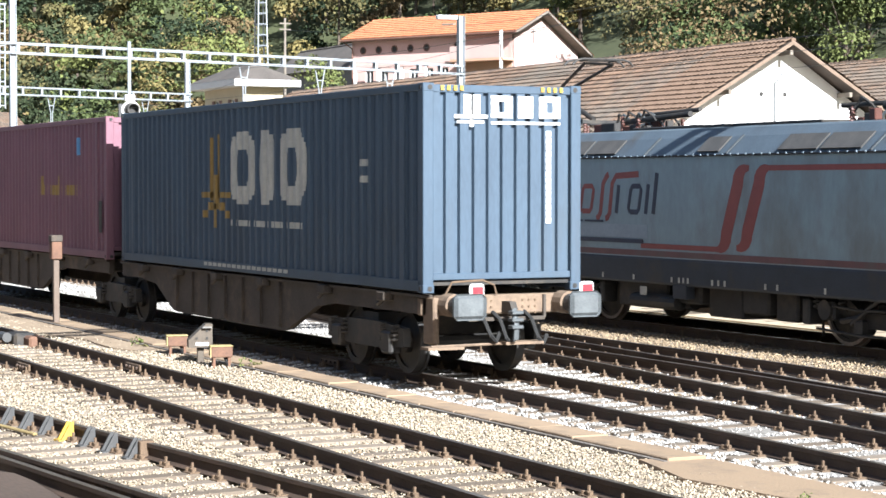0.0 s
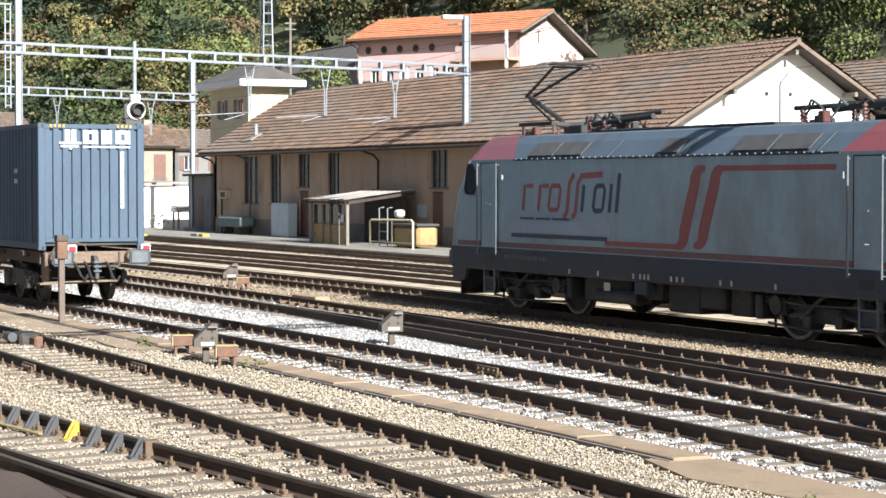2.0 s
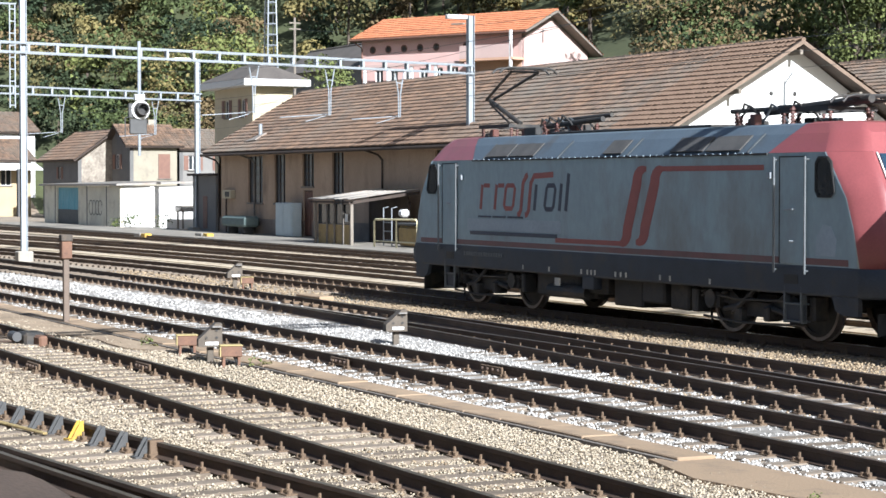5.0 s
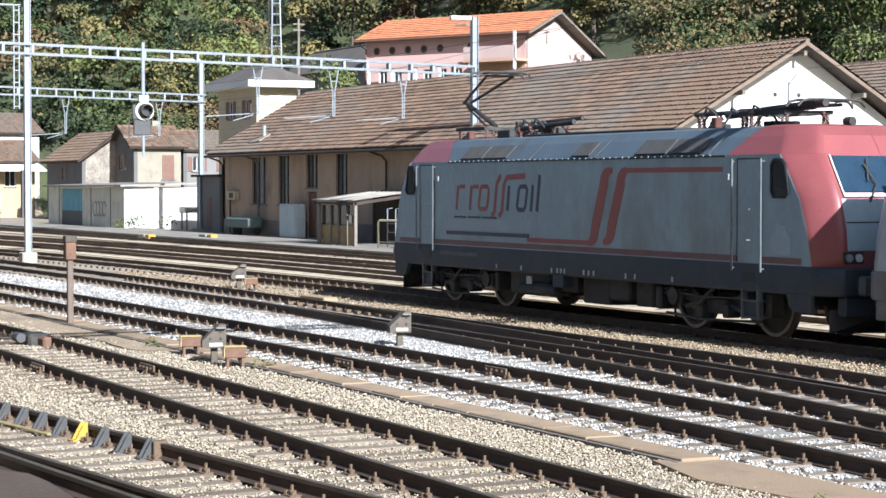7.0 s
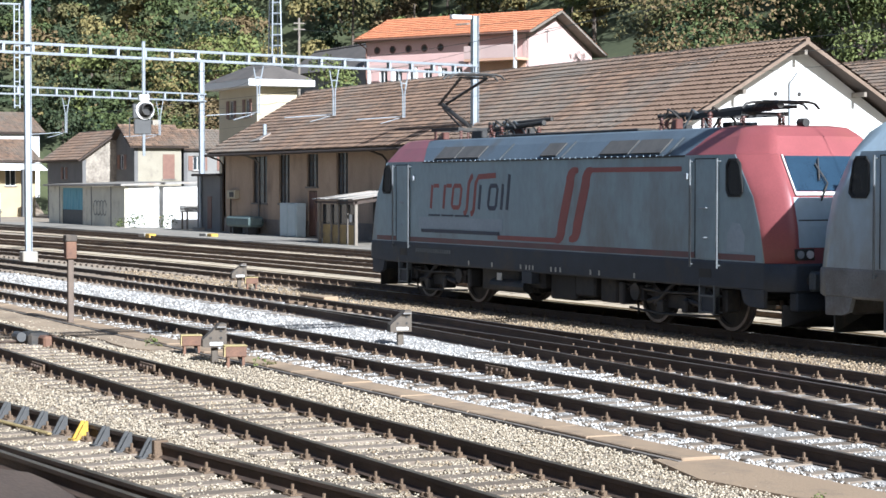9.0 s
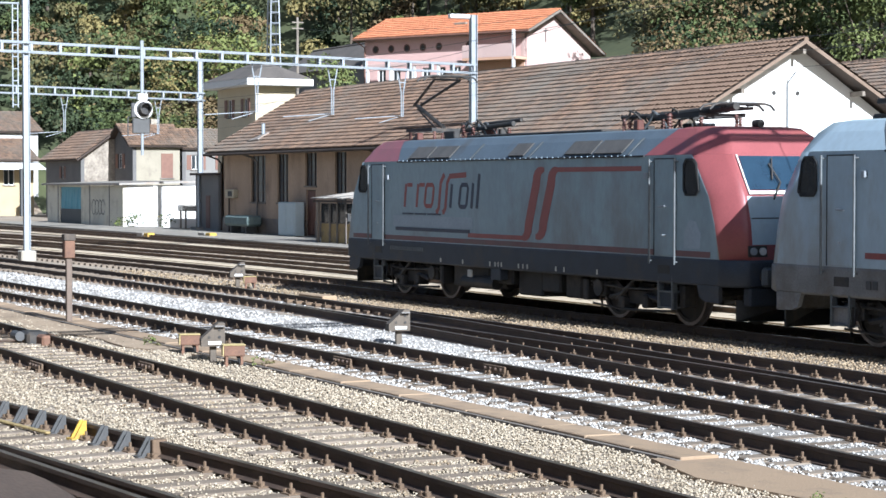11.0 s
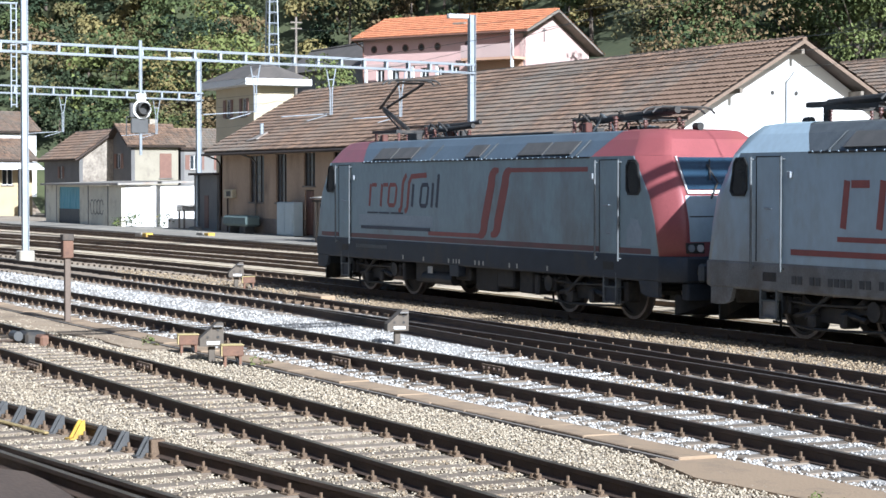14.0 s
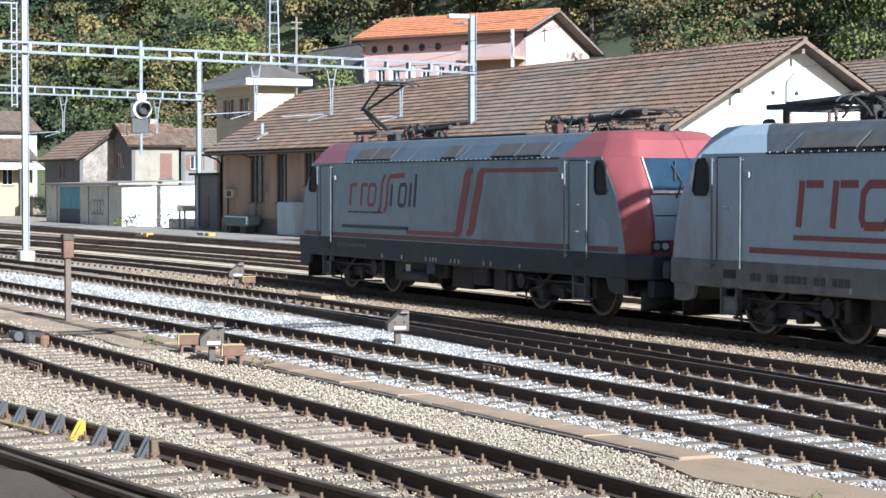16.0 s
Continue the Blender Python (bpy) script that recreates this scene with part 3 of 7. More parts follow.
def drop(parent, x, y, z_top, z_bot):
    """A V-shaped drop bracket with its thin lower tube and a registration arm."""
    bm = bmesh.new()
    mid = z_top - 0.95
    for s in (-1, 1):
        rod(bm, (x, y + 0.22 * s, z_top), (x, y + 0.05 * s, mid), 0.03, 6)
        rod(bm, (x, y + 0.05 * s, mid), (x, y + 0.04 * s, z_bot), 0.03, 6)
    rod(bm, (x, y - 0.12, z_top - 0.5), (x, y + 0.12, z_top - 0.5), 0.025, 6)
    rod(bm, (x, y - 0.22, z_top), (x, y + 0.22, z_top), 0.03, 6)
    d = part("drop_bracket", bm, GALV, parent)
    bm = rod(bmesh.new(), (x, y, z_bot + 0.05), (x + 0.1, y - 2.3, z_bot - 0.12), 0.022, 6)
    rod(bm, (x, y - 0.2, z_bot - 0.02), (x, y - 1.1, z_bot - 0.28), 0.018, 6)
    part("registration_arm", bm, GALV, d)
    bm = bmesh.new()
    for k in range(4):
        rod(bm, (x, y - 0.1 - 0.07 * k, z_bot + 0.04), (x, y - 0.135 - 0.07 * k, z_bot + 0.04), 0.05, 8)
    part("insulator", bm, DARK_WOOD, d)


def street_head(parent, x, y, z, toward):
    part("lamp_head", box(x - 0.14, x + 0.14, min(y, y + toward), max(y, y + toward), z - 0.13, z + 0.06, 0.03), WHITE_PAINT, parent, "white box-shaped yard lamp head")


def gantries():
    g = thing("catenary_gantry", (-76.2, 19.6, -0.1), "galvanised steel overhead line gantry over the tracks", "gantry", "gantries")
    at = lambda y: -0.26 * (y - 0)
    h_mast(g, 0, 0, 0.3, 11.5, 0.22)
    part("foundation", box(-0.29, 0.29, -0.29, 0.29, -0.3, 0.30, 0.04), CONCRETE, g, "pale concrete mast foundation")
    h_mast(g, at(21.8), 21.8, 0.0, 10.4, 0.27)
    part("foundation", box(at(21.8) - 0.45, at(21.8) + 0.45, 21.35, 22.25, -0.3, 0.15, 0.04), CONCRETE, g)
    truss(g, -3.4, 21.9, at, 7.80, 8.16, 1.2)
    for y in (10.3, 14.1, 17.8):
        drop(g, at(y), y, 7.74, 5.75)
    street_head(g, at(21.8), 21.6, 10.35, -1.0)
    # small lattice cable mast fixed beside the main one
    bm = bmesh.new()
    for sx in (-0.55, -0.35):
        rod(bm, (0.2, sx, 5.7), (0.2, sx, 9.6), 0.03, 5)
    for k in range(9):
        rod(bm, (0.2, -0.55, 5.8 + 0.45 * k), (0.2, -0.35, 5.8 + 0.45 * k), 0.025, 5)
    rod(bm, (0.2, -1.6, 9.6), (0.2, -0.3, 9.6), 0.04, 6)
    part("cable_ladder", bm, GALV, g)
    part("cabinet", box(-0.1, 0.1, -0.25, -0.17, 1.6, 3.4, 0.01), SIGNAL_GREY, g, "narrow dark box clamped to the mast")
    g2 = thing("catenary_gantry", (-120.7, 42.0, -0.1), "galvanised steel overhead line gantry over the tracks", "gantry", "gantries")
    at2 = lambda y: -0.37 * y
    h_mast(g2, 0, 0, 0.0, 10.6, 0.28)
    part("foundation", box(-0.5, 0.5, -0.5, 0.5, -0.3, 0.15, 0.04), CONCRETE, g2)
    truss(g2, -24.0, 0.3, at2, 8.02, 8.45, 1.25)
    for y in (-9.6, -3.1):
        drop(g2, at2(y), y, 7.95, 5.85)
    street_head(g2, 0, -0.1, 10.6, -1.4)
    # a gantry above the picture, whose shadow runs over the passing train
    g3 = thing("catenary_gantry", (-24.2, 26.5, -0.1), "galvanised steel overhead line gantry over the tracks", "gantry", "gantries")
    h_mast(g3, 0, 0, 0.0, 8.6, 0.32)
    h_mast(g3, 0, -23.0, 0.0, 8.6, 0.32)
    truss(g3, -23.2, 0.2, lambda y: 0.0, 7.85, 8.25, 1.2)
    drop(g3, 0, -13.1, 7.8, 5.8)
    # the signal hung from the first gantry
    s = thing("hanging_signal", (-77.3, 24.5, 4.6), "black railway signal lamp hung from the gantry with white ring", "railway signal")
    part("hanger", rod(bmesh.new(), (0, 0, 1.2), (0, 0, 3.75), 0.075, 8), GALV, s)
    part("top_box", box(-0.12, 0.12, -0.2, 0.2, 1.42, 1.66, 0.02), WHITE_PAINT, s)
    part("upper_board", box(-0.06, 0.06, -0.45, 0.37, 0.72, 1.30, 0.03), SIGNAL_GREY, s)
    rg = part("ring", ring(bmesh.new(), (0.09, 0.02, 1.05), "x", 0.29, 0.375, 0.06, 28), WHITE_PAINT, s, "white painted ring round the lamp")
    part("black_face", ring(bmesh.new(), (0.075, 0.02, 1.05), "x", 0, 0.30, 0.03, 28), BLACK, rg)
    hood = bmesh.new()
    ring(hood, (0.2, 0.05, 1.08), "x", 0.2, 0.24, 0.4, 18)
    part("hood", hood, BLACK, rg)
    part("lower_board", box(-0.06, 0.06, -0.4, 0.3, 0.1, 0.70, 0.03), SIGNAL_GREY, s)
    part("stem", rod(bmesh.new(), (0, 0, -0.75), (0, 0, 0.1), 0.06, 8), GALV, s)
    part("ladder", bent(bmesh.new(), [(-0.1, -0.55, 0.0), (-0.1, -0.55, 0.75), (-0.1, -0.4, 0.75)], 0.025), SIGNAL_GREY, s)


gantries()


# ---- rolling stock ----
def corner(w, cx, fw, fx, n=6):
    """Rounded plan corner from the side wall (cx, w) to the front face (fx, fw)."""
    px, py = cx + (fx - cx) * 0.5, w - (w - fw) * 0.26
    out = []
    for k in range(n + 1):
        t = k / n
        out.append(((1 - t) ** 2 * cx + 2 * t * (1 - t) * px + t * t * fx, (1 - t) ** 2 * w + 2 * t * (1 - t) * py + t * t * fw))
    return [(cx - 0.04, w)] + out + [(fx, fw - 0.04)]


def hull(bm, levels, idx_of):
    """Skin through rounded outlines: (z, half width, corner x, face half width, face x), the same at both ends."""
    rings = []
    for z, w, cx, fw, fx in levels:
        q = corner(w, cx, fw, fx)
        pts = [(-x, -y) for x, y in q[::-1]] + [(x, -y) for x, y in q] + [(x, y) for x, y in q[::-1]] + [(-x, y) for x, y in q]
        rings.append([bm.verts.new((x, y, z)) for x, y in pts])
    n = len(rings[0])
    for a, b in zip(rings, rings[1:]):
        for i in range(n):
            f = bm.faces.new((a[i], a[(i + 1) % n], b[(i + 1) % n], b[i]))
            f.material_index, f.smooth = idx_of(f.calc_center_median()), i % (n // 4) not in (n // 4 - 1, )
    bm.faces.new(rings[0][::-1])
    f = bm.faces.new(rings[-1])
    f.material_index = idx_of(f.calc_center_median())
    return bm


def wheel_set(parent, x, y_half, r, tread, hub_mat, width=0.13):
    """Axle with two wheels, each its tyre and disc."""
    ax = part("axle", rod(bmesh.new(), (x, -y_half, r), (x, y_half, r), 0.08, 8), BLACK, parent)
    for s in (-1, 1):
        w = part("wheel", ring(bmesh.new(), (x, s * y_half, r), "y", 0.0, r * 0.86, width * 0.5, 24), hub_mat, ax)
        bm = ring(bmesh.new(), (x, s * y_half, r), "y", r * 0.90, r, width, 32)
        ring(bm, (x, s * (y_half - 0.065), r), "y", r * 0.84, r + 0.03, 0.03, 32)
        part("tyre", bm, tread, ax)
        part("rim", ring(bmesh.new(), (x, s * (y_half + 0.03), r), "y", r * 0.80, r * 0.91, width * 0.5, 32), hub_mat, ax)
        part("hub", ring(bmesh.new(), (x, s * (y_half + 0.05), r), "y", 0.0, 0.16, 0.12, 12), BLACK, ax)


def coil(bm, x, y, z0, z1, r, turns=5, wire=0.022, n=10):
    pts = []
    for i in range(turns * n + 1):
        a = 2 * math.pi * i / n
        pts.append((x + r * math.cos(a), y + r * math.sin(a), z0 + (z1 - z0) * i / (turns * n)))
    return bent(bm, pts, wire, 4)


CLEAN = mat("cleaner_grey_paint", (0.31, 0.365, 0.405), (0.25, 0.295, 0.33), 0.5, scale=1.5, fine=12)
TREAD = mat("worn_wheel_tread", (0.33, 0.29, 0.255), (0.17, 0.14, 0.12), 0.5, metal=0.5, scale=5)


def insulators(bm, x, y, z, h, r=0.07):
    n = max(3, int(h / 0.055))
    for k in range(n):
        rod(bm, (x, y, z + h * k / n), (x, y, z + h * (k + 0.55) / n), r, 8, r * 0.7)
    rod(bm, (x, y, z), (x, y, z + h), r * 0.5, 6)


def bogie(parent, x, frame_mat, r=0.625, wb=1.3):
    b = part("bogie_frame", bmesh.new(), frame_mat, parent)
    bm = bmesh.new()
    for s in (-1, 1):
        y = 1.08 * s
        plate(bm, [(x - 1.85, y, 0.62), (x - 1.85, y, 0.82), (x - 0.9, y, 0.86), (x - 0.5, y, 0.62), (x + 0.5, y, 0.62), (x + 0.9, y, 0.86), (x + 1.85, y, 0.82), (x + 1.85, y, 0.62), (x + 0.8, y, 0.55), (x + 0.45, y, 0.36), (x - 0.45, y, 0.36), (x - 0.8, y, 0.55)], (0, 0.12 * s, 0))
        for sx in (-wb, wb):
            bx(bm, x + sx - 0.2, x + sx + 0.2, min(y, y + 0.22 * s), max(y, y + 0.22 * s), 0.45, 0.78, 0.03)
            rod(bm, (x + sx * 0.75, y + 0.16 * s, 0.45), (x + sx * 0.3, y + 0.16 * s, 0.55), 0.05, 6)
    bx(bm, x - 0.3, x + 0.3, -1.0, 1.0, 0.4, 0.75)
    bmesh.ops.recalc_face_normals(bm, faces=bm.faces)
    bm.to_mesh(b.data)
    bm.free()
    for sx in (-wb, wb):
        wheel_set(b, x + sx, 0.78, r, TREAD, BLACK)
        for s in (-1, 1):
            for o in (-0.34, 0.34):
                part("spring", coil(bmesh.new(), x + sx + o, 1.22 * s, 0.62, 0.92, 0.075, 4), BLACK, b)
    for s in (-1, 1):
        bm = bmesh.new()
        rod(bm, (x - 0.62, 1.3 * s, 0.42), (x + 0.1, 1.3 * s, 0.88), 0.045, 8)
        part("damper", bm, BLACK, b)
        part("sand_pipe", bent(bmesh.new(), [(x - 1.75, 0.95 * s, 0.8), (x - 2.0, 0.85 * s, 0.4), (x - 2.05, 0.8 * s, 0.12)], 0.025), BLACK, b)
    # brake units, sand boxes and pipes that fill the side of the bogie
    for s in (-1, 1):
        for xx, z0, z1, w in ((-1.95, 0.35, 0.8, 0.2), (-0.55, 0.25, 0.5, 0.22), (0.35, 0.3, 0.56, 0.18), (1.72, 0.38, 0.82, 0.16)):
            part("brake_unit", box(x + xx, x + xx + w, min(1.02 * s, 1.34 * s), max(1.02 * s, 1.34 * s), z0, z1, 0.03), frame_mat, b)
        for z in (0.3, 0.72):
            part("pipe", bent(bmesh.new(), [(x - 1.6, 1.28 * s, z), (x - 0.4, 1.32 * s, z - 0.06), (x + 0.5, 1.32 * s, z - 0.04), (x + 1.6, 1.28 * s, z)], 0.025), frame_mat, b)
        for sx in (-wb, wb):
            part("axle_box", rod(bmesh.new(), (x + sx, 1.15 * s, r), (x + sx, 1.36 * s, r), 0.17, 14), frame_mat, b)
    return b


def bars(name, rows, y, material, parent, label, depth=0.012):
    """Plain bars on a side wall: rows of (x0, x1, z0, z1)."""
    bm = bmesh.new()
    for x0, x1, z0, z1 in rows:
        bx(bm, x0, x1, y - depth, y, z0, z1)
    ob = part(name, bm, material, parent, label)
    ob["kind"] = "stuff"
    return ob


def swoosh(x_top, x_bot, z_top, z_bot, width, head, tail, y, depth=0.004):
    """A slanted band that bends into a horizontal run at its top (head metres to the right) and foot (tail metres to the left)."""
    mid, left, right = [], [], []
    rt = 0.28
    pts = [(x_top + head, z_top), (x_top + rt, z_top)]
    for k in range(1, 5):
        a = k / 5 * math.pi / 2
        pts.append((x_top + rt - rt * math.sin(a), z_top - rt + rt * math.cos(a)))
    pts += [(x_top, z_top - rt), (x_bot, z_bot + rt)]
    for k in range(1, 5):
        a = k / 5 * math.pi / 2
        pts.append((x_bot - rt + rt * math.cos(a), z_bot + rt - rt * math.sin(a)))
    pts += [(x_bot - rt, z_bot), (x_bot - rt - tail, z_bot)]
    bm = bmesh.new()
    n = len(pts)
    rows = []
    for i in range(n):
        a, b = Vector(pts[max(0, i - 1)]), Vector(pts[min(n - 1, i + 1)])
        d = (b - a).normalized()
        o = Vector((-d.y, d.x))
        steep = abs(d.y)
        w = width * (0.28 + 0.72 * steep) / 2
        p = Vector(pts[i])
        rows.append([bm.verts.new((q.x, yy, q.y)) for q in (p + o * w, p - o * w) for yy in (y - depth, y)])
    for a, b in zip(rows, rows[1:]):
        bm.faces.new((a[0], b[0], b[2], a[2]))
        bm.faces.new((a[0], a[1], b[1], b[0]))
        bm.faces.new((a[2], b[2], b[3], a[3]))
    return bm


def stroke_shape(bm, pts, w, y, depth=0.004):
    """A band of width w along plan points (x, z) on a side wall."""
    rows = []
    n = len(pts)
    for i in range(n):
        a, b = Vector(pts[max(0, i - 1)]), Vector(pts[min(n - 1, i + 1)])
        d = (b - a).normalized()
        o = Vector((-d.y, d.x)) * w / 2
        p = Vector(pts[i])
        rows.append([bm.verts.new((q.x, yy, q.y)) for q in (p + o, p - o) for yy in (y - depth, y)])
    for a, b in zip(rows, rows[1:]):
        bm.faces.new((a[0], b[0], b[2], a[2]))
        bm.faces.new((a[0], a[1], b[1], b[0]))
        bm.faces.new((a[2], b[2], b[3], a[3]))
    for r in (rows[0], rows[-1]):
        bm.faces.new((r[0], r[1], r[3], r[2]))
    return bm


def pantograph(parent, x, raised, dirn):
    """A single-arm pantograph: base frame, insulators, lower and upper arm, collector head."""
    p = part("pantograph", bmesh.new(), BLACK, parent)
    bm = bmesh.new()
    for s in (-0.5, 0.5):
        bx(bm, x - 0.75, x + 0.75, s - 0.04, s + 0.04, 4.02, 4.10)
    for xx in (-0.7, 0, 0.7):
        bx(bm, x + xx - 0.04, x + xx + 0.04, -0.5, 0.5, 4.02, 4.09)
    bmesh.ops.recalc_face_normals(bm, faces=bm.faces)
    bm.to_mesh(p.data)
    bm.free()
    for xx in (-0.7, 0.7):
        for s in (-0.45, 0.45):
            bm = bmesh.new()
            insulators(bm, x + xx, s, 3.8, 0.24, 0.05)
            part("insulator", bm, RED_BROWN, p)
    if raised:
        knee, tip = (x - 1.25 * dirn, 0, 4.72), (x + 0.5 * dirn, 0, 5.30)
    else:
        knee, tip = (x - 1.45 * dirn, 0, 4.14), (x + 1.25 * dirn, 0, 4.18)
    bm = rod(bmesh.new(), (x + 0.3 * dirn, 0, 4.12), knee, 0.055, 8)
    rod(bm, (x - 0.2 * dirn, 0.06, 4.08), (knee[0] - 0.1 * dirn, 0.06, knee[2] - 0.08), 0.025, 6)
    part("lower_arm", bm, BLACK, p)
    bm = bmesh.new()
    for s in (-0.35, 0.35):
        rod(bm, (knee[0], s * 0.25, knee[2]), (tip[0], s, tip[2]), 0.035, 6)
    rod(bm, (tip[0], -0.35, tip[2]), (tip[0], 0.35, tip[2]), 0.03, 6)
    part("upper_arm", bm, BLACK, p)
    bm = bmesh.new()
    for dx in (-0.18, 0.18):
        rod(bm, (tip[0] + dx, -0.5, tip[2] + 0.08), (tip[0] + dx, 0.5, tip[2] + 0.08), 0.03, 6)
        for s in (-1, 1):
            bent(bm, [(tip[0] + dx, 0.5 * s, tip[2] + 0.08), (tip[0] + dx, 0.64 * s, tip[2] + 0.05), (tip[0] + dx, 0.74 * s, tip[2] - 0.04)], 0.025)
    for s in (-0.35, 0.35):
        rod(bm, (tip[0] - 0.18, s, tip[2] + 0.06), (tip[0] + 0.18, s, tip[2] + 0.06), 0.025, 6)
    part("collector_head", bm, BLACK, p)
    return p


def locomotive(name, label, body, low, roof, end_a, end_b, roof_end, front_low, red_band, variant):
    """A four-axle electric locomotive about its middle; end_a: the cab at -x, end_b: at +x."""
    lo = thing(name, (0, 0, 0), label, "locomotive", "locomotives")

    def side_idx(c):
        if abs(c.y) < 1.479 and abs(c.x) > 7.0:
            return (1 if c.x < 0 else 2)
        return 0
    lv = [(1.34, 1.49, 8.5, 1.16, 8.98), (2.0, 1.49, 8.33, 1.16, 8.9), (2.5, 1.49, 8.14, 1.15, 8.76), (3.27, 1.49, 7.58, 1.1, 8.28)]
    part("body", hull(bmesh.new(), lv, side_idx), [body, end_a, end_b], lo)
    # under frame with skirt and nose apron
    lv = [(0.84, 1.46, 8.44, 1.18, 8.95), (0.88, 1.5, 8.5, 1.2, 9.02), (1.30, 1.5, 8.5, 1.2, 9.02), (1.342, 1.49, 8.47, 1.17, 8.99)]
    part("under_frame", hull(bmesh.new(), lv, lambda c: 0), low, lo)
    for s in (-1, 1):
        for y in (-1.49, 1.41):
            part("end_apron", plate(bmesh.new(), [(s * 7.75, y, 0.86), (s * 8.47, y, 0.86), (s * 8.47, y, 0.55), (s * 8.05, y, 0.55), (s * 7.85, y, 0.62)], (0, 0.08, 0)), low, lo)
        part("front_apron", box(min(s * 8.75, s * 8.98), max(s * 8.75, s * 8.98), -1.15, 1.15, 0.5, 0.84, 0.03), low, lo)
    part("red_line", box(-8.2, 8.2, -1.496, -1.486, 1.365, 1.475), red_band, lo, "thin red stripe along the body")

    def roof_idx(c):
        return 1 if c.x < -5.6 else 2 if c.x > 5.9 else 0
    lv = [(3.272, 1.47, 7.56, 1.09, 8.26), (3.60, 1.22, 7.33, 0.95, 8.02), (3.76, 1.05, 7.12, 0.85, 7.72), (3.80, 0.85, 6.9, 0.7, 7.4)]
    rf = part("roof", hull(bmesh.new(), lv, lambda c: 0), roof, lo)
    # cab roof caps over the ends
    for s, m in ((-1, roof_end[0]), (1, roof_end[1])):
        bm = bmesh.new()
        rings = []
        for z, w, cx, fw, fx in lv:
            e, inner = 0.012, (5.5 if s < 0 else 5.9) + (z - 3.27) * 1.1
            q = [(px + e, py + (e if py > fw else 0)) for px, py in corner(w, cx, fw, fx)]
            pts = [(inner, -w - e)] + [(px, -py) for px, py in q] + [(px, py) for px, py in q[::-1]] + [(inner, w + e)]
            rings.append([bm.verts.new((s * px, py, z + (e if z > 3.7 else 0))) for px, py in pts])
        for a, b in zip(rings, rings[1:]):
            for i in range(len(a) - 1):
                bm.faces.new((a[i], a[i + 1], b[i + 1], b[i])).smooth = i not in (0, len(a) // 2 - 1, len(a) - 2)
        bm.faces.new(rings[-1])
        part("cab_roof", bm, m, lo)
    # roof slope panels with seams, vents and the rivet-like rain strip
    slope = lambda x, u: (x, -1.475 + 0.26 * u - 0.012, 3.285 + 0.33 * u)
    for a, b in ((-4.9, -3.9), (-3.8, -2.7), (0.2, 0.9), (2.7, 3.8), (3.9, 5.0)) if variant == 1 else ((-4.6, -3.0), (-2.9, -1.3), (1.5, 3.0), (3.1, 4.8)):
        v = part("roof_vent", plate(bmesh.new(), [slope(a, 0.12), slope(b, 0.12), slope(b + 0.12, 0.92), slope(a + 0.12, 0.92)], (0, -0.02, 0.016)), VENT, rf, "dark louvred roof vent")
    for xx in (-5.0, -1.6, 1.15, 5.25):
        part("seam", plate(bmesh.new(), [slope(xx, 0.0), slope(xx + 0.05, 0.0), slope(xx + 0.23, 1.0), slope(xx + 0.18, 1.0)], (0, -0.015, 0.012)), BUFFER, rf)
    bm = bmesh.new()
    bx(bm, -5.5, 5.9, -1.515, -1.47, 3.24, 3.275)
    for i in range(46):
        bx(bm, -5.4 + i * 0.24, -5.36 + i * 0.24, -1.525, -1.515, 3.262, 3.288, 0, 1)
    part("rain_strip", bm, [BLACK, SILVER], rf)
    # doors, rails, side windows on both cabs, near side
    for s in (-1, 1):
        d = part("cab_door", box(min(s * 6.28, s * 7.02), max(s * 6.28, s * 7.02), -1.505, -1.48, 1.36, 3.2, 0.01), body, lo)
        bm = bmesh.new()
        bx(bm, s * 6.65 - 0.38, s * 6.65 - 0.365, -1.512, -1.49, 1.36, 3.2)
        bx(bm, s * 6.65 + 0.365, s * 6.65 + 0.38, -1.512, -1.49, 1.36, 3.2)
        bx(bm, s * 6.65 - 0.38, s * 6.65 + 0.38, -1.512, -1.49, 3.19, 3.21)
        part("door_seal", bm, RUBBER, d)
        bm = rod(bmesh.new(), (s * 6.7, -1.5, 2.3), (s * 6.7, -1.56, 2.3), 0.02, 6)
        rod(bm, (s * 6.7, -1.56, 2.3), (s * 6.5, -1.56, 2.29), 0.018, 6)
        rod(bm, (s * 6.7, -1.5, 1.75), (s * 6.62, -1.55, 1.75), 0.018, 6)
        part("handle", bm, GALV, d)
        for xx in (6.2, 7.1):
            bm = rod(bmesh.new(), (s * xx, -1.57, 1.2), (s * xx, -1.57, 3.2), 0.022, 8)
            for z in (1.25, 3.15):
                rod(bm, (s * xx, -1.57, z), (s * xx, -1.49, z), 0.018, 6)
            part("grab_rail", bm, BUFFER, lo)
        part("marker_lamp", box(s * 6.0 - 0.05, s * 6.0 + 0.05, -1.56, -1.49, 2.82, 2.94, 0.01), GALV, lo)
        def skin(u, z, off):
            """A point of the side wall: u metres from the middle, round the curve of the cab's corner."""
            cx = 8.14 - (z - 2.5) * 0.727
            t = max(0.0, u - cx)
            return (s * (min(u, cx) + t * 0.95 + off * (0.3 if t else 0)), -1.49 + t * 0.32 - off, z)
        shape = ((7.34, 2.64), (7.41, 2.54), (7.72, 2.54), (7.80, 2.62), (7.72, 3.08), (7.64, 3.16), (7.42, 3.16), (7.34, 3.06))
        wpts = [skin(u, z, 0.012) for u, z in shape]
        bm = bmesh.new()
        cv = bm.verts.new(skin(7.54, 2.85, 0.016))
        rv = [bm.verts.new(q) for q in wpts]
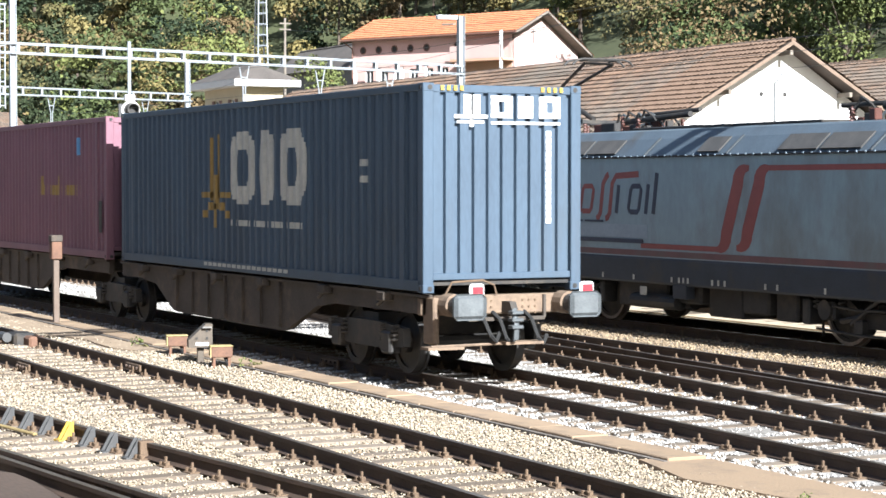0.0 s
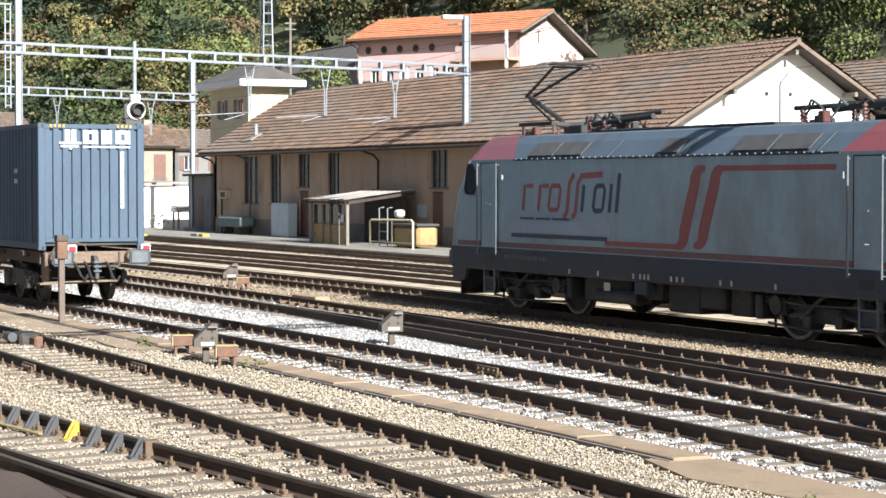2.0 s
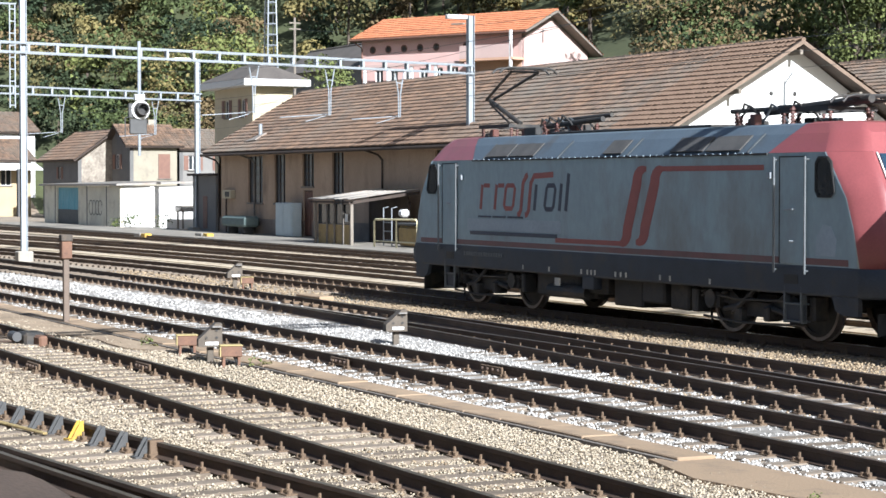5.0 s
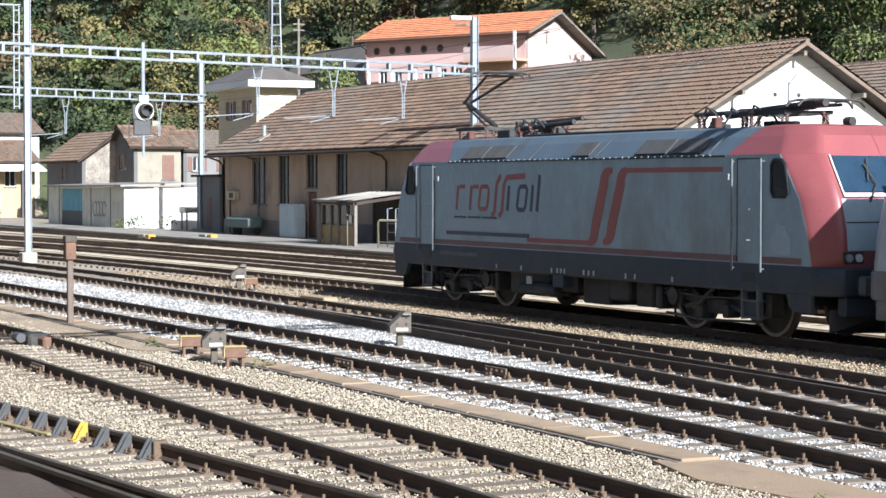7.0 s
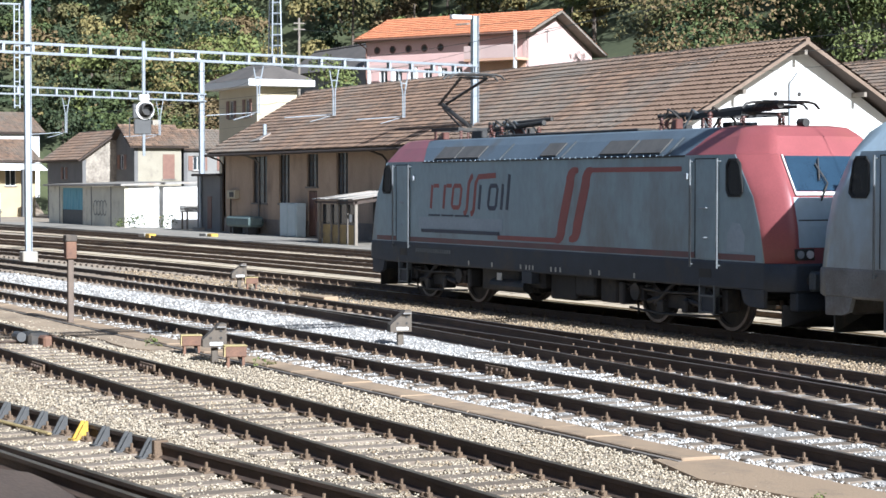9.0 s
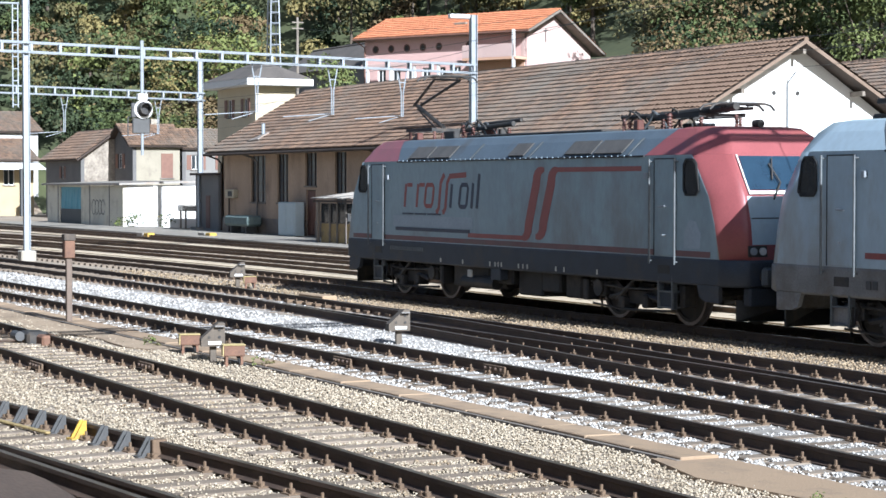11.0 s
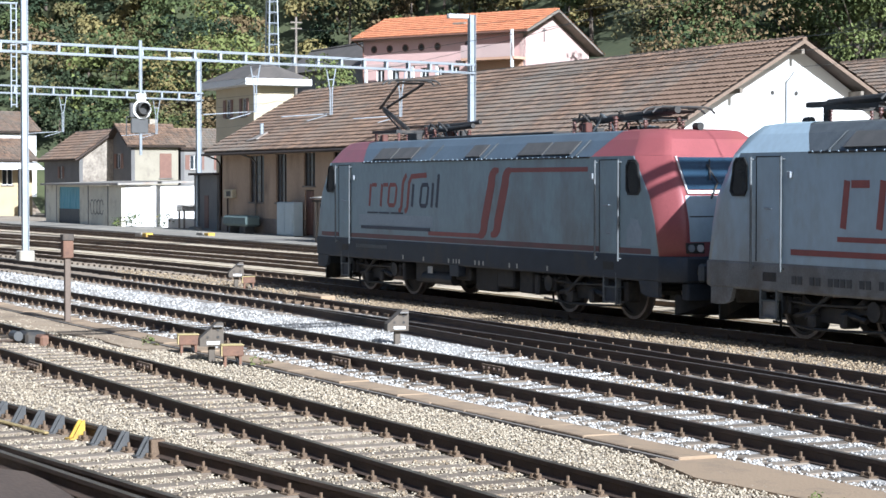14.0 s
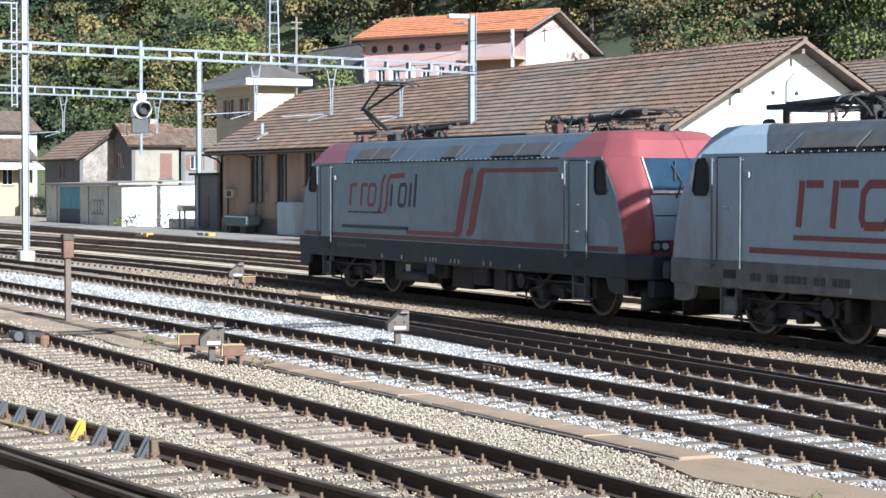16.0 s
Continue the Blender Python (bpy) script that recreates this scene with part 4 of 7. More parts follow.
        for i in range(8):
            bm.faces.new((cv, rv[i], rv[(i + 1) % 8]))
        w = part("side_window", bm, GLASS, lo)
        cxx = sum(p[0] for p in wpts) / 8
        cz = sum(p[2] for p in wpts) / 8
        bm = bmesh.new()
        outer = [skin(7.55 + (u - 7.55) * 1.18, 2.85 + (z - 2.85) * 1.12, 0.012) for u, z in shape]
        for i in range(8):
            j = (i + 1) % 8
            plate(bm, [wpts[i], wpts[j], outer[j], outer[i]], (0, -0.02, 0))
        part("window_seal", bm, RUBBER, w)
        # front face: windscreen, lower panel, lamps, wipers
        fx = lambda z: 8.98 - (z - 1.34) * 0.12 if z < 2.0 else 8.9 - (z - 2.0) * 0.28 if z < 2.5 else 8.76 - (z - 2.5) * 0.623
        q = lambda y, z, o=0.012: (s * (fx(z) + o), y, z)
        bm = bmesh.new()
        for za, zc in ((1.62, 2.0), (2.0, 2.5)):
            plate(bm, [q(-1.08, za), q(1.08, za), q(1.08, zc), q(-1.08, zc)], (-0.01 * s, 0, 0))
        fr = part("front_panel", bm, front_low[0 if s < 0 else 1], lo, "pale grey front panel under the windscreen")
        part("panel_seam", bent(bmesh.new(), [q(-1.05, 2.1, 0.014), q(1.05, 2.1, 0.014)], 0.012), BLACK, fr)
        ws = part("windscreen", plate(bmesh.new(), [q(-1.0, 2.62, 0.03), q(1.0, 2.62, 0.03), q(0.96, 3.24, 0.03), q(-0.96, 3.24, 0.03)], (-0.02 * s, 0, 0)), CAB_GLASS, lo)
        bm = bmesh.new()
        for y in (-1.03, 1.0):
            plate(bm, [q(y, 2.58, 0.045), q(y + 0.028, 2.58, 0.045), q(y + 0.028, 3.26, 0.045), q(y, 3.26, 0.045)], (-0.02 * s, 0, 0))
        plate(bm, [q(-1.03, 2.54, 0.05), q(1.03, 2.54, 0.05), q(1.03, 2.6, 0.05), q(-1.03, 2.6, 0.05)], (-0.03 * s, 0, 0))
        part("screen_frame", bm, WHITE_PAINT, ws)
        for y in (-0.55, 0.45):
            bm = bent(bmesh.new(), [q(y, 2.45, 0.09), q(y + 0.25, 2.75, 0.1), q(y + 0.15, 3.1, 0.08)], 0.018)
            rod(bm, q(y + 0.1, 2.8, 0.09), q(y + 0.25, 3.2, 0.09), 0.015, 5)
            part("wiper", bm, BLACK, ws)
        for y in (-0.98, 0.98):
            cl = part("head_lamp_panel", plate(bmesh.new(), [q(y - 0.2, 1.4, 0.02), q(y + 0.2, 1.4, 0.02), q(y + 0.2, 1.6, 0.02), q(y - 0.2, 1.6, 0.02)], (-0.03 * s, 0, 0)), BLACK, lo)
            for o in (-0.1, 0.1):
                part("head_lamp", ring(bmesh.new(), (s * (fx(1.5) + 0.03), y + o, 1.5), "x", 0, 0.07, 0.04, 14), GALV if o < 0 else WHITE_PAINT, cl)
        part("roof_lamp", ring(bmesh.new(), (s * 7.55, 0.0, 3.86), "x", 0, 0.08, 0.2, 12), BLACK, lo)
        # buffers, coupling, cables
        for y in (-0.875, 0.875):
            bm = rod(bmesh.new(), (s * 8.95, y, 1.05), (s * 9.3, y, 1.05), 0.1, 12)
            part("buffer_stem", bm, BLACK, lo)
            part("buffer_head", box(min(s * 9.3, s * 9.38), max(s * 9.3, s * 9.38), y - 0.27, y + 0.27, 0.87, 1.23, 0.05), BUFFER, lo)
        part("coupling", bent(bmesh.new(), [(s * 9.0, 0, 1.02), (s * 9.25, 0, 0.95), (s * 9.42, 0, 1.0)], 0.06), BLACK, lo)
        for y in (-0.6, -0.45, 0.5):
            part("brake_hose", bent(bmesh.new(), [(s * 9.0, y, 0.85), (s * 9.2, y, 0.6), (s * 9.3, y * 0.8, 0.5), (s * 9.38, y * 0.6, 0.7)], 0.03), RUBBER, lo)
        part("snow_plough", plate(bmesh.new(), [(s * 8.6, -1.2, 0.6), (s * 8.6, -1.2, 0.22), (s * 9.0, 0, 0.2), (s * 8.6, 1.2, 0.22), (s * 8.6, 1.2, 0.6), (s * 9.0, 0, 0.6)], (0.04 * s, 0, 0)), BLACK, lo)
        # steps under the door
        st = part("step_frame", box(s * 6.66 - 0.26, s * 6.66 + 0.26, -1.46, -1.40, 0.36, 0.66), low, lo)
        bm = bmesh.new()
        for xx in (-0.26, 0.22):
            bx(bm, s * 6.66 + xx, s * 6.66 + xx + 0.04, -1.5, -1.38, 0.34, 0.98)
        for z in (0.36, 0.66):
            bx(bm, s * 6.66 - 0.26, s * 6.66 + 0.26, -1.5, -1.3, z, z + 0.03)
        part("step", bm, BUFFER, st)
        part("step_recess", box(s * 6.62 - 0.2, s * 6.62 + 0.2, -1.507, -1.49, 1.02, 1.18), BLACK, lo)
    # under-body: bogies, transformer, tanks
    for x in (-5.2, 5.2):
        bogie(lo, x, BLACK)
    for a, b, z0, z1, yw in ((-2.9, -1.1, 0.36, 0.84, 1.25), (-0.9, 0.1, 0.50, 0.84, 1.3), (0.2, 1.3, 0.30, 0.84, 1.2), (1.4, 2.2, 0.42, 0.84, 1.28), (2.3, 2.95, 0.34, 0.84, 1.2)):
        part("equipment_box", box(a, b, -yw, yw, z0, z1 + 0.02, 0.04), BLACK, lo)
    bm = bmesh.new()
    for y in (-1.3, -0.95):
        rod(bm, (-2.2, y, 0.5), (-0.6, y, 0.5), 0.14, 12)
    part("air_tank", bm, BLACK, lo)
    part("jack_pad", box(-0.55, -0.1, -1.5, -1.3, 0.6, 0.86, 0.01), low, lo)
    part("data_plate", box(-1.7, -1.5, -1.5, -1.47, 0.62, 0.78), LETTER, lo)
    # small stencilled marks along the frame
    rows = [(-5.9 + 0.12 * i, -5.82 + 0.12 * i, 1.12, 1.21) for i in range(16)] if variant == 1 else [(-5.95 + 0.17 * i, -5.83 + 0.17 * i, 1.0, 1.14) for i in range(17) if i not in (2, 5, 10, 13)]
    bars("number_bar", rows, -1.502, BUFFER if variant == 1 else SIGNAL_GREY, lo, "small painted number bars")
    rows = [(x, x + 0.05, 0.90, 1.0) for x in (-3.1, -1.95, -0.6, -0.35, -0.2, -0.05, 0.75, 0.95, 1.15, 2.4, 2.75, 4.1)]
    bars("mark_bar", rows, -1.502, LETTER, lo, "small white stencil marks")
    # roof gear
    eq = bmesh.new()
    bx(eq, -3.2, 3.0, -0.75, 0.75, 3.8, 3.86, 0.02)
    for xx, yy, hh in ((-4.5, 0.2, 0.3), (-3.6, -0.4, 0.28), (-2.5, 0.3, 0.24), (3.2, 0.25, 0.26), (3.9, -0.35, 0.3), (4.9, 0.2, 0.28)):
        bx(eq, xx - 0.14, xx + 0.14, yy - 0.1, yy + 0.1, 3.8, 3.8 + hh * 0.5, 0.02)
    part("roof_gear", eq, BLACK, lo)
    bm = bmesh.new()
    for xx, yy, hh in ((-4.5, -0.2, 0.42), (-4.0, 0.4, 0.36), (-3.4, -0.5, 0.34), (-2.7, 0.1, 0.3), (2.9, 0.0, 0.3), (3.5, -0.5, 0.34), (4.2, 0.4, 0.4), (4.8, -0.3, 0.42), (5.4, -0.6, 0.4), (6.4, 0.3, 0.36)):
        bm = bmesh.new()
        insulators(bm, xx, yy, 3.8, hh * 0.8, 0.06)
        part("insulator", bm, RED_BROWN, lo)
    bm = bmesh.new()
    for xx, yy in ((-4.5, -0.2), (-3.4, -0.5), (2.9, 0.0), (3.5, -0.5), (4.2, 0.4), (4.8, -0.3)):
        part("roof_cable", bent(bmesh.new(), [(xx + 0.6 * i / 8, yy + 0.05 * math.sin(i), 4.0 + 0.22 * math.sin(math.pi * i / 8)) for i in range(9)], 0.022, 5), BLACK, lo)
    for p, q in (((-4.4, 0.1, 4.14), (-1.9, 0.0, 4.2)), ((2.6, 0.0, 4.12), (6.4, 0.1, 4.15))):
        part("bus_bar", rod(bmesh.new(), p, q, 0.045, 8), BLACK, lo)
    rg = random.Random(variant)
    for k in range(16):
        xx = rg.choice((-1, 1)) * rg.uniform(2.6, 6.3)
        yy = rg.uniform(-0.75, 0.7)
        w, hh = rg.uniform(0.08, 0.3), rg.uniform(0.08, 0.26)
        part("roof_fitting", box(xx - w, xx + w, yy - 0.08, yy + 0.08, 3.8, 3.8 + hh, 0.02), rg.choice((BLACK, BLACK, BUFFER, RED_BROWN)), lo)
    for k in range(7):
        xx, yy = rg.choice((-1, 1)) * rg.uniform(2.8, 5.6), rg.uniform(-0.8, 0.3)
        part("roof_cable", bent(bmesh.new(), [(xx + 0.75 * i / 8, yy + 0.06 * math.sin(i), 3.85 + 0.34 * math.sin(math.pi * i / 8)) for i in range(9)], 0.024, 5), rg.choice((BLACK, BUFFER)), lo)
    if variant == 1:
        pantograph(lo, -6.3, True, 1)
        pantograph(lo, 5.6, False, 1)
        part("arm_rod", rod(bmesh.new(), (-4.6, -0.1, 4.02), (-2.1, -0.1, 4.12), 0.06, 10), BLACK, lo)
        part("arm_rod", rod(bmesh.new(), (4.1, -0.25, 4.06), (7.2, -0.25, 4.2), 0.075, 10), BLACK, lo)
    else:
        pantograph(lo, -5.6, False, 1)
        part("arm_rod", rod(bmesh.new(), (-6.6, -0.25, 4.15), (-2.0, -0.25, 4.3), 0.075, 10), BLACK, lo)
        bm = rod(bmesh.new(), (-7.0, 0, 3.8), (-7.0, 0, 4.1), 0.07, 8)
        bx(bm, -7.5, -5.6, -0.12, 0.12, 4.1, 4.2, 0.02)
        part("arm_rest", bm, BLACK, lo)
    return lo


def livery_one(lo):
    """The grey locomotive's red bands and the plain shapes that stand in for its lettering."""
    y = -1.493
    part("red_band", swoosh(1.55, 1.2, 3.02, 1.56, 0.34, 0.35, 2.6, y), LOGO_RED, lo, "wide curved red band")
    part("red_band", swoosh(2.2, 1.85, 3.02, 1.60, 0.34, 3.6, 0.05, y), LOGO_RED, lo, "wide curved red band")
    part("blue_bar", box(-5.6, -1.6, y - 0.012, y, 1.60, 1.68), LOGO_DARK, lo)
    part("clean_panel", box(-5.75, -1.45, y - 0.002, y + 0.003, 1.70, 1.96), CLEAN, lo, "cleaner patch of paint")
    part("clean_panel", plate(bmesh.new(), [(7.3, y - 0.002, 1.52), (7.85, y - 0.002, 1.52), (7.88, y - 0.002, 1.8), (7.72, y - 0.002, 2.02), (7.5, y - 0.002, 2.05), (7.33, y - 0.002, 1.85)], (0, 0.004, 0)), CLEAN, lo, "cleaner patch of paint")
    # row of rounded slanted strokes in red and dark blue
    sh = lambda z: (z - 2.17) * 0.17
    red, dark = bmesh.new(), bmesh.new()
    hollow = lambda bm, x, w, z0, z1: stroke_shape(bm, [(x + sh(z0) + 0.06, z0), (x + sh(z0), z0 + 0.07), (x + sh(z1), z1 - 0.07), (x + 0.07 + sh(z1), z1), (x + w - 0.06 + sh(z1), z1), (x + w + sh(z1), z1 - 0.07), (x + w + sh(z0), z0 + 0.07), (x + w - 0.07 + sh(z0), z0), (x + 0.06 + sh(z0), z0)], 0.1, y)
    for x in (-5.1, -4.42):
        stroke_shape(red, [(x + sh(2.17), 2.17), (x + sh(2.72), 2.72)], 0.11, y)
        stroke_shape(red, [(x + 0.08 + sh(2.7), 2.70), (x + 0.36 + sh(2.7), 2.70)], 0.09, y)
    hollow(red, -3.98, 0.42, 2.2, 2.7)
    for x, top, run in ((-3.2, 2.93, 0.18), (-2.85, 2.93, 0.95)):
        stroke_shape(red, [(x - 0.16, 2.06), (x - 0.08, 2.08), (x + sh(2.15), 2.17), (x + sh(2.75), 2.75), (x + 0.12 + sh(2.9), 2.9), (x + run + sh(2.93), top)], 0.12, y)
    stroke_shape(dark, [(-2.6 + sh(2.17), 2.17), (-2.6 + sh(2.72), 2.72)], 0.11, y)
    hollow(dark, -2.15, 0.38, 2.2, 2.7)
    stroke_shape(dark, [(-1.52 + sh(2.17), 2.17), (-1.52 + sh(2.74), 2.74)], 0.11, y)
    stroke_shape(dark, [(-1.25 + sh(2.17), 2.17), (-1.25 + sh(2.95), 2.95)], 0.12, y)
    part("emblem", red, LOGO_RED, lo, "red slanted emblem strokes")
    part("emblem", dark, LOGO_DARK, lo, "dark blue slanted emblem strokes")
    bars("small_print", [(-5.2, -4.6, 1.99, 2.03), (-4.5, -3.9, 1.99, 2.03), (-3.8, -3.1, 1.99, 2.03)], y, LOGO_DARK, lo, "thin line of small print")


def livery_two(lo):
    y = -1.493
    part("red_line", box(-6.0, 8.0, y - 0.006, y, 1.50, 1.60), LOGO_RED, lo, "red stripe along the body")
    red = bmesh.new()
    sh = lambda z: (z - 2.0) * 0.14
    for x0 in (-4.55, -3.6):
        stroke_shape(red, [(x0, 1.98), (x0 + sh(2.78), 2.78)], 0.16, y)
        stroke_shape(red, [(x0 + 0.12 + sh(2.72), 2.72), (x0 + 0.6 + sh(2.72), 2.72)], 0.13, y)
    stroke_shape(red, [(-2.75, 2.03), (-2.85 + sh(2.2), 2.15), (-2.85 + sh(2.6), 2.58), (-2.7 + sh(2.7), 2.72), (-2.25 + sh(2.7), 2.72), (-2.13 + sh(2.6), 2.58), (-2.13 + sh(2.2), 2.15), (-2.25, 2.03), (-2.75, 2.03)], 0.15, y)
    for x, run in ((-1.75, 0.4), (-1.1, 3.2)):
        stroke_shape(red, [(x - 0.4, 1.8), (x - 0.25, 1.8), (x - 0.05, 1.9), (x + sh(2.2), 2.1), (x + sh(2.8), 2.8), (x + 0.2 + sh(3.0), 3.0), (x + run, 3.04)], 0.17, y)
    stroke_shape(red, [(-4.7, 1.8), (-2.1, 1.8)], 0.085, y)
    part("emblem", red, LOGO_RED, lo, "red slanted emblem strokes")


LOCO = locomotive("locomotive", "grimy grey electric locomotive with red cab and raised pantograph", SILVER_DIRTY, NAVY, ROOF_BLUE, SILVER_DIRTY, RED_PAINT, (RED_FADED, RED_PAINT), (SILVER_DIRTY, SILVER), STRIPE_FADED, 1)
livery_one(LOCO)
LOCO_TWO = locomotive("locomotive", "silver electric locomotive with red emblem, coupled behind another", SILVER, SILVER_LOW, BUFFER, SILVER, SILVER, (SILVER, SILVER), (SILVER, SILVER), SILVER, 2)
livery_two(LOCO_TWO)


# ---- container train ----
def corrugated(bm, axis, a0, a1, fixed, z0, z1, pitch, depth, out, steep=False):
    """A trapezoid-corrugated sheet along x or y; its crests lie at fixed, its troughs depth inside; out: +1 or -1."""
    n = int(round((a1 - a0) / pitch))
    pitch = (a1 - a0) / n
    prof = []
    for i in range(n):
        b = a0 + i * pitch
        if steep:
            prof += [(b, 0), (b + pitch * 0.60, 0), (b + pitch * 0.66, -depth), (b + pitch * 0.94, -depth)]
        else:
            prof += [(b, 0), (b + pitch * 0.30, 0), (b + pitch * 0.50, -depth), (b + pitch * 0.80, -depth)]
    prof.append((a1, 0))
    rows = []
    for a, o in prof:
        c = fixed + o * out
        p = (a, c) if axis == "x" else (c, a)
        rows.append((bm.verts.new((*p, z0)), bm.verts.new((*p, z1))))
    for r, q in zip(rows, rows[1:]):
        bm.faces.new((r[0], q[0], q[1], r[1]))
    return bm


def container(name, label, length, zb, paint, mirror=False):
    """A box container from x = 0 (its near end) to -length, about y = 0."""
    c = thing(name, (0, 0, 0), label, "container", "containers")
    W, H = 1.25, 2.9
    L = length
    for s in (-1, 1):
        part("side_wall", corrugated(bmesh.new(), "x", -L + 0.16, -0.16, s * (W - 0.012), zb + 0.16, zb + H - 0.1, 0.285, 0.042, s), paint, c)
        part("bottom_rail", box(-L + 0.1, -0.1, min(s * (W - 0.09), s * W), max(s * (W - 0.09), s * W), zb + 0.02, zb + 0.17, 0.008), paint, c)
        part("top_rail", box(-L + 0.1, -0.1, min(s * (W - 0.07), s * W), max(s * (W - 0.07), s * W), zb + H - 0.11, zb + H - 0.01, 0.008), paint, c)
    part("end_wall", corrugated(bmesh.new(), "y", -W + 0.14, W - 0.14, -0.03, zb + 0.2, zb + H - 0.12, 0.222, 0.065, 1, True), paint, c)
    part("back_wall", corrugated(bmesh.new(), "y", -W + 0.14, W - 0.14, -L + 0.03, zb + 0.2, zb + H - 0.12, 0.222, 0.05, -1), paint, c)
    part("roof", box(-L + 0.08, -0.08, -W + 0.05, W - 0.05, zb + H - 0.06, zb + H - 0.02), paint, c)
    part("floor", box(-L + 0.08, -0.08, -W + 0.05, W - 0.05, zb + 0.1, zb + 0.15), BLACK, c)
    for xe in (0.0, -L):
        sx = 1 if xe == 0 else -1
        i0, i1 = sorted((xe, xe - 0.17 * sx))
        for s in (-1, 1):
            p = part("corner_post", box(i0, i1, min(s * (W - 0.16), s * W), max(s * (W - 0.16), s * W), zb + 0.1, zb + H - 0.1, 0.01), paint, c)
            for z in (zb, zb + H - 0.118):
                bm = box(i0 - 0.004, i1 + 0.004, min(s * (W - 0.17), s * (W + 0.004)), max(s * (W - 0.17), s * (W + 0.004)), z, z + 0.118, 0.01)
                k = part("corner_casting", bm, paint, p)
            bm = bmesh.new()
            for z in (zb + 0.06, zb + H - 0.06):
                ring(bm, (xe + 0.006 * sx, s * (W - 0.1), z), "x", 0, 0.035, 0.012, 10)
                ring(bm, (xe - 0.09 * sx, s * (W + 0.006), z), "y", 0, 0.035, 0.012, 10)
            part("casting_hole", bm, BLACK, p)["kind"] = "stuff"
            # posts at the inner lifting points
            bx0, bx1 = sorted((xe - 0.62 * sx, xe - 0.78 * sx))
            part("lifting_post", box(bx0, bx1, min(s * (W - 0.05), s * (W + 0.002)), max(s * (W - 0.05), s * (W + 0.002)), zb + 0.1, zb + H - 0.02, 0.008), paint, c)
        part("end_sill", box(i0 + 0.02, i1 - 0.02, -W + 0.16, W - 0.16, zb + 0.05 if sx < 0 else zb + 0.175, zb + 0.27, 0.01), paint, c)
        part("end_header", box(i0 + 0.02, i1 - 0.02, -W + 0.16, W - 0.16, zb + H - 0.13, zb + H - 0.02, 0.01), paint, c)
    return c


def on_side(bm, x0, x1, z0, z1, W, L, zb):
    """A painted rectangle on the corrugated near side, following its folds."""
    n = int(round((L - 0.32) / 0.285))
    pitch = (L - 0.32) / n
    a0 = -L + 0.16
    marks = []
    for i in range(n):
        b = a0 + i * pitch
        marks += [(b, 0), (b + pitch * 0.30, 0), (b + pitch * 0.50, 0.042), (b + pitch * 0.80, 0.042)]
    marks.append((-0.16, 0))
    mx, my = [m[0] for m in marks], [m[1] for m in marks]
    xs = sorted({x0, x1, *[v for v in mx if x0 < v < x1]})
    for a, b in zip(xs, xs[1:]):
        ya, yb = (-W + 0.012 + float(np.interp(v, mx, my)) - 0.004 for v in (a, b))
        bm.faces.new([bm.verts.new(p) for p in ((a, ya, z0), (b, yb, z0), (b, yb, z1), (a, ya, z1))])
    return bm


ZB = 1.23
GTS = container("container", "blue corrugated freight container with white emblem, on a wagon", 13.72, ZB, BLUE_BOX)


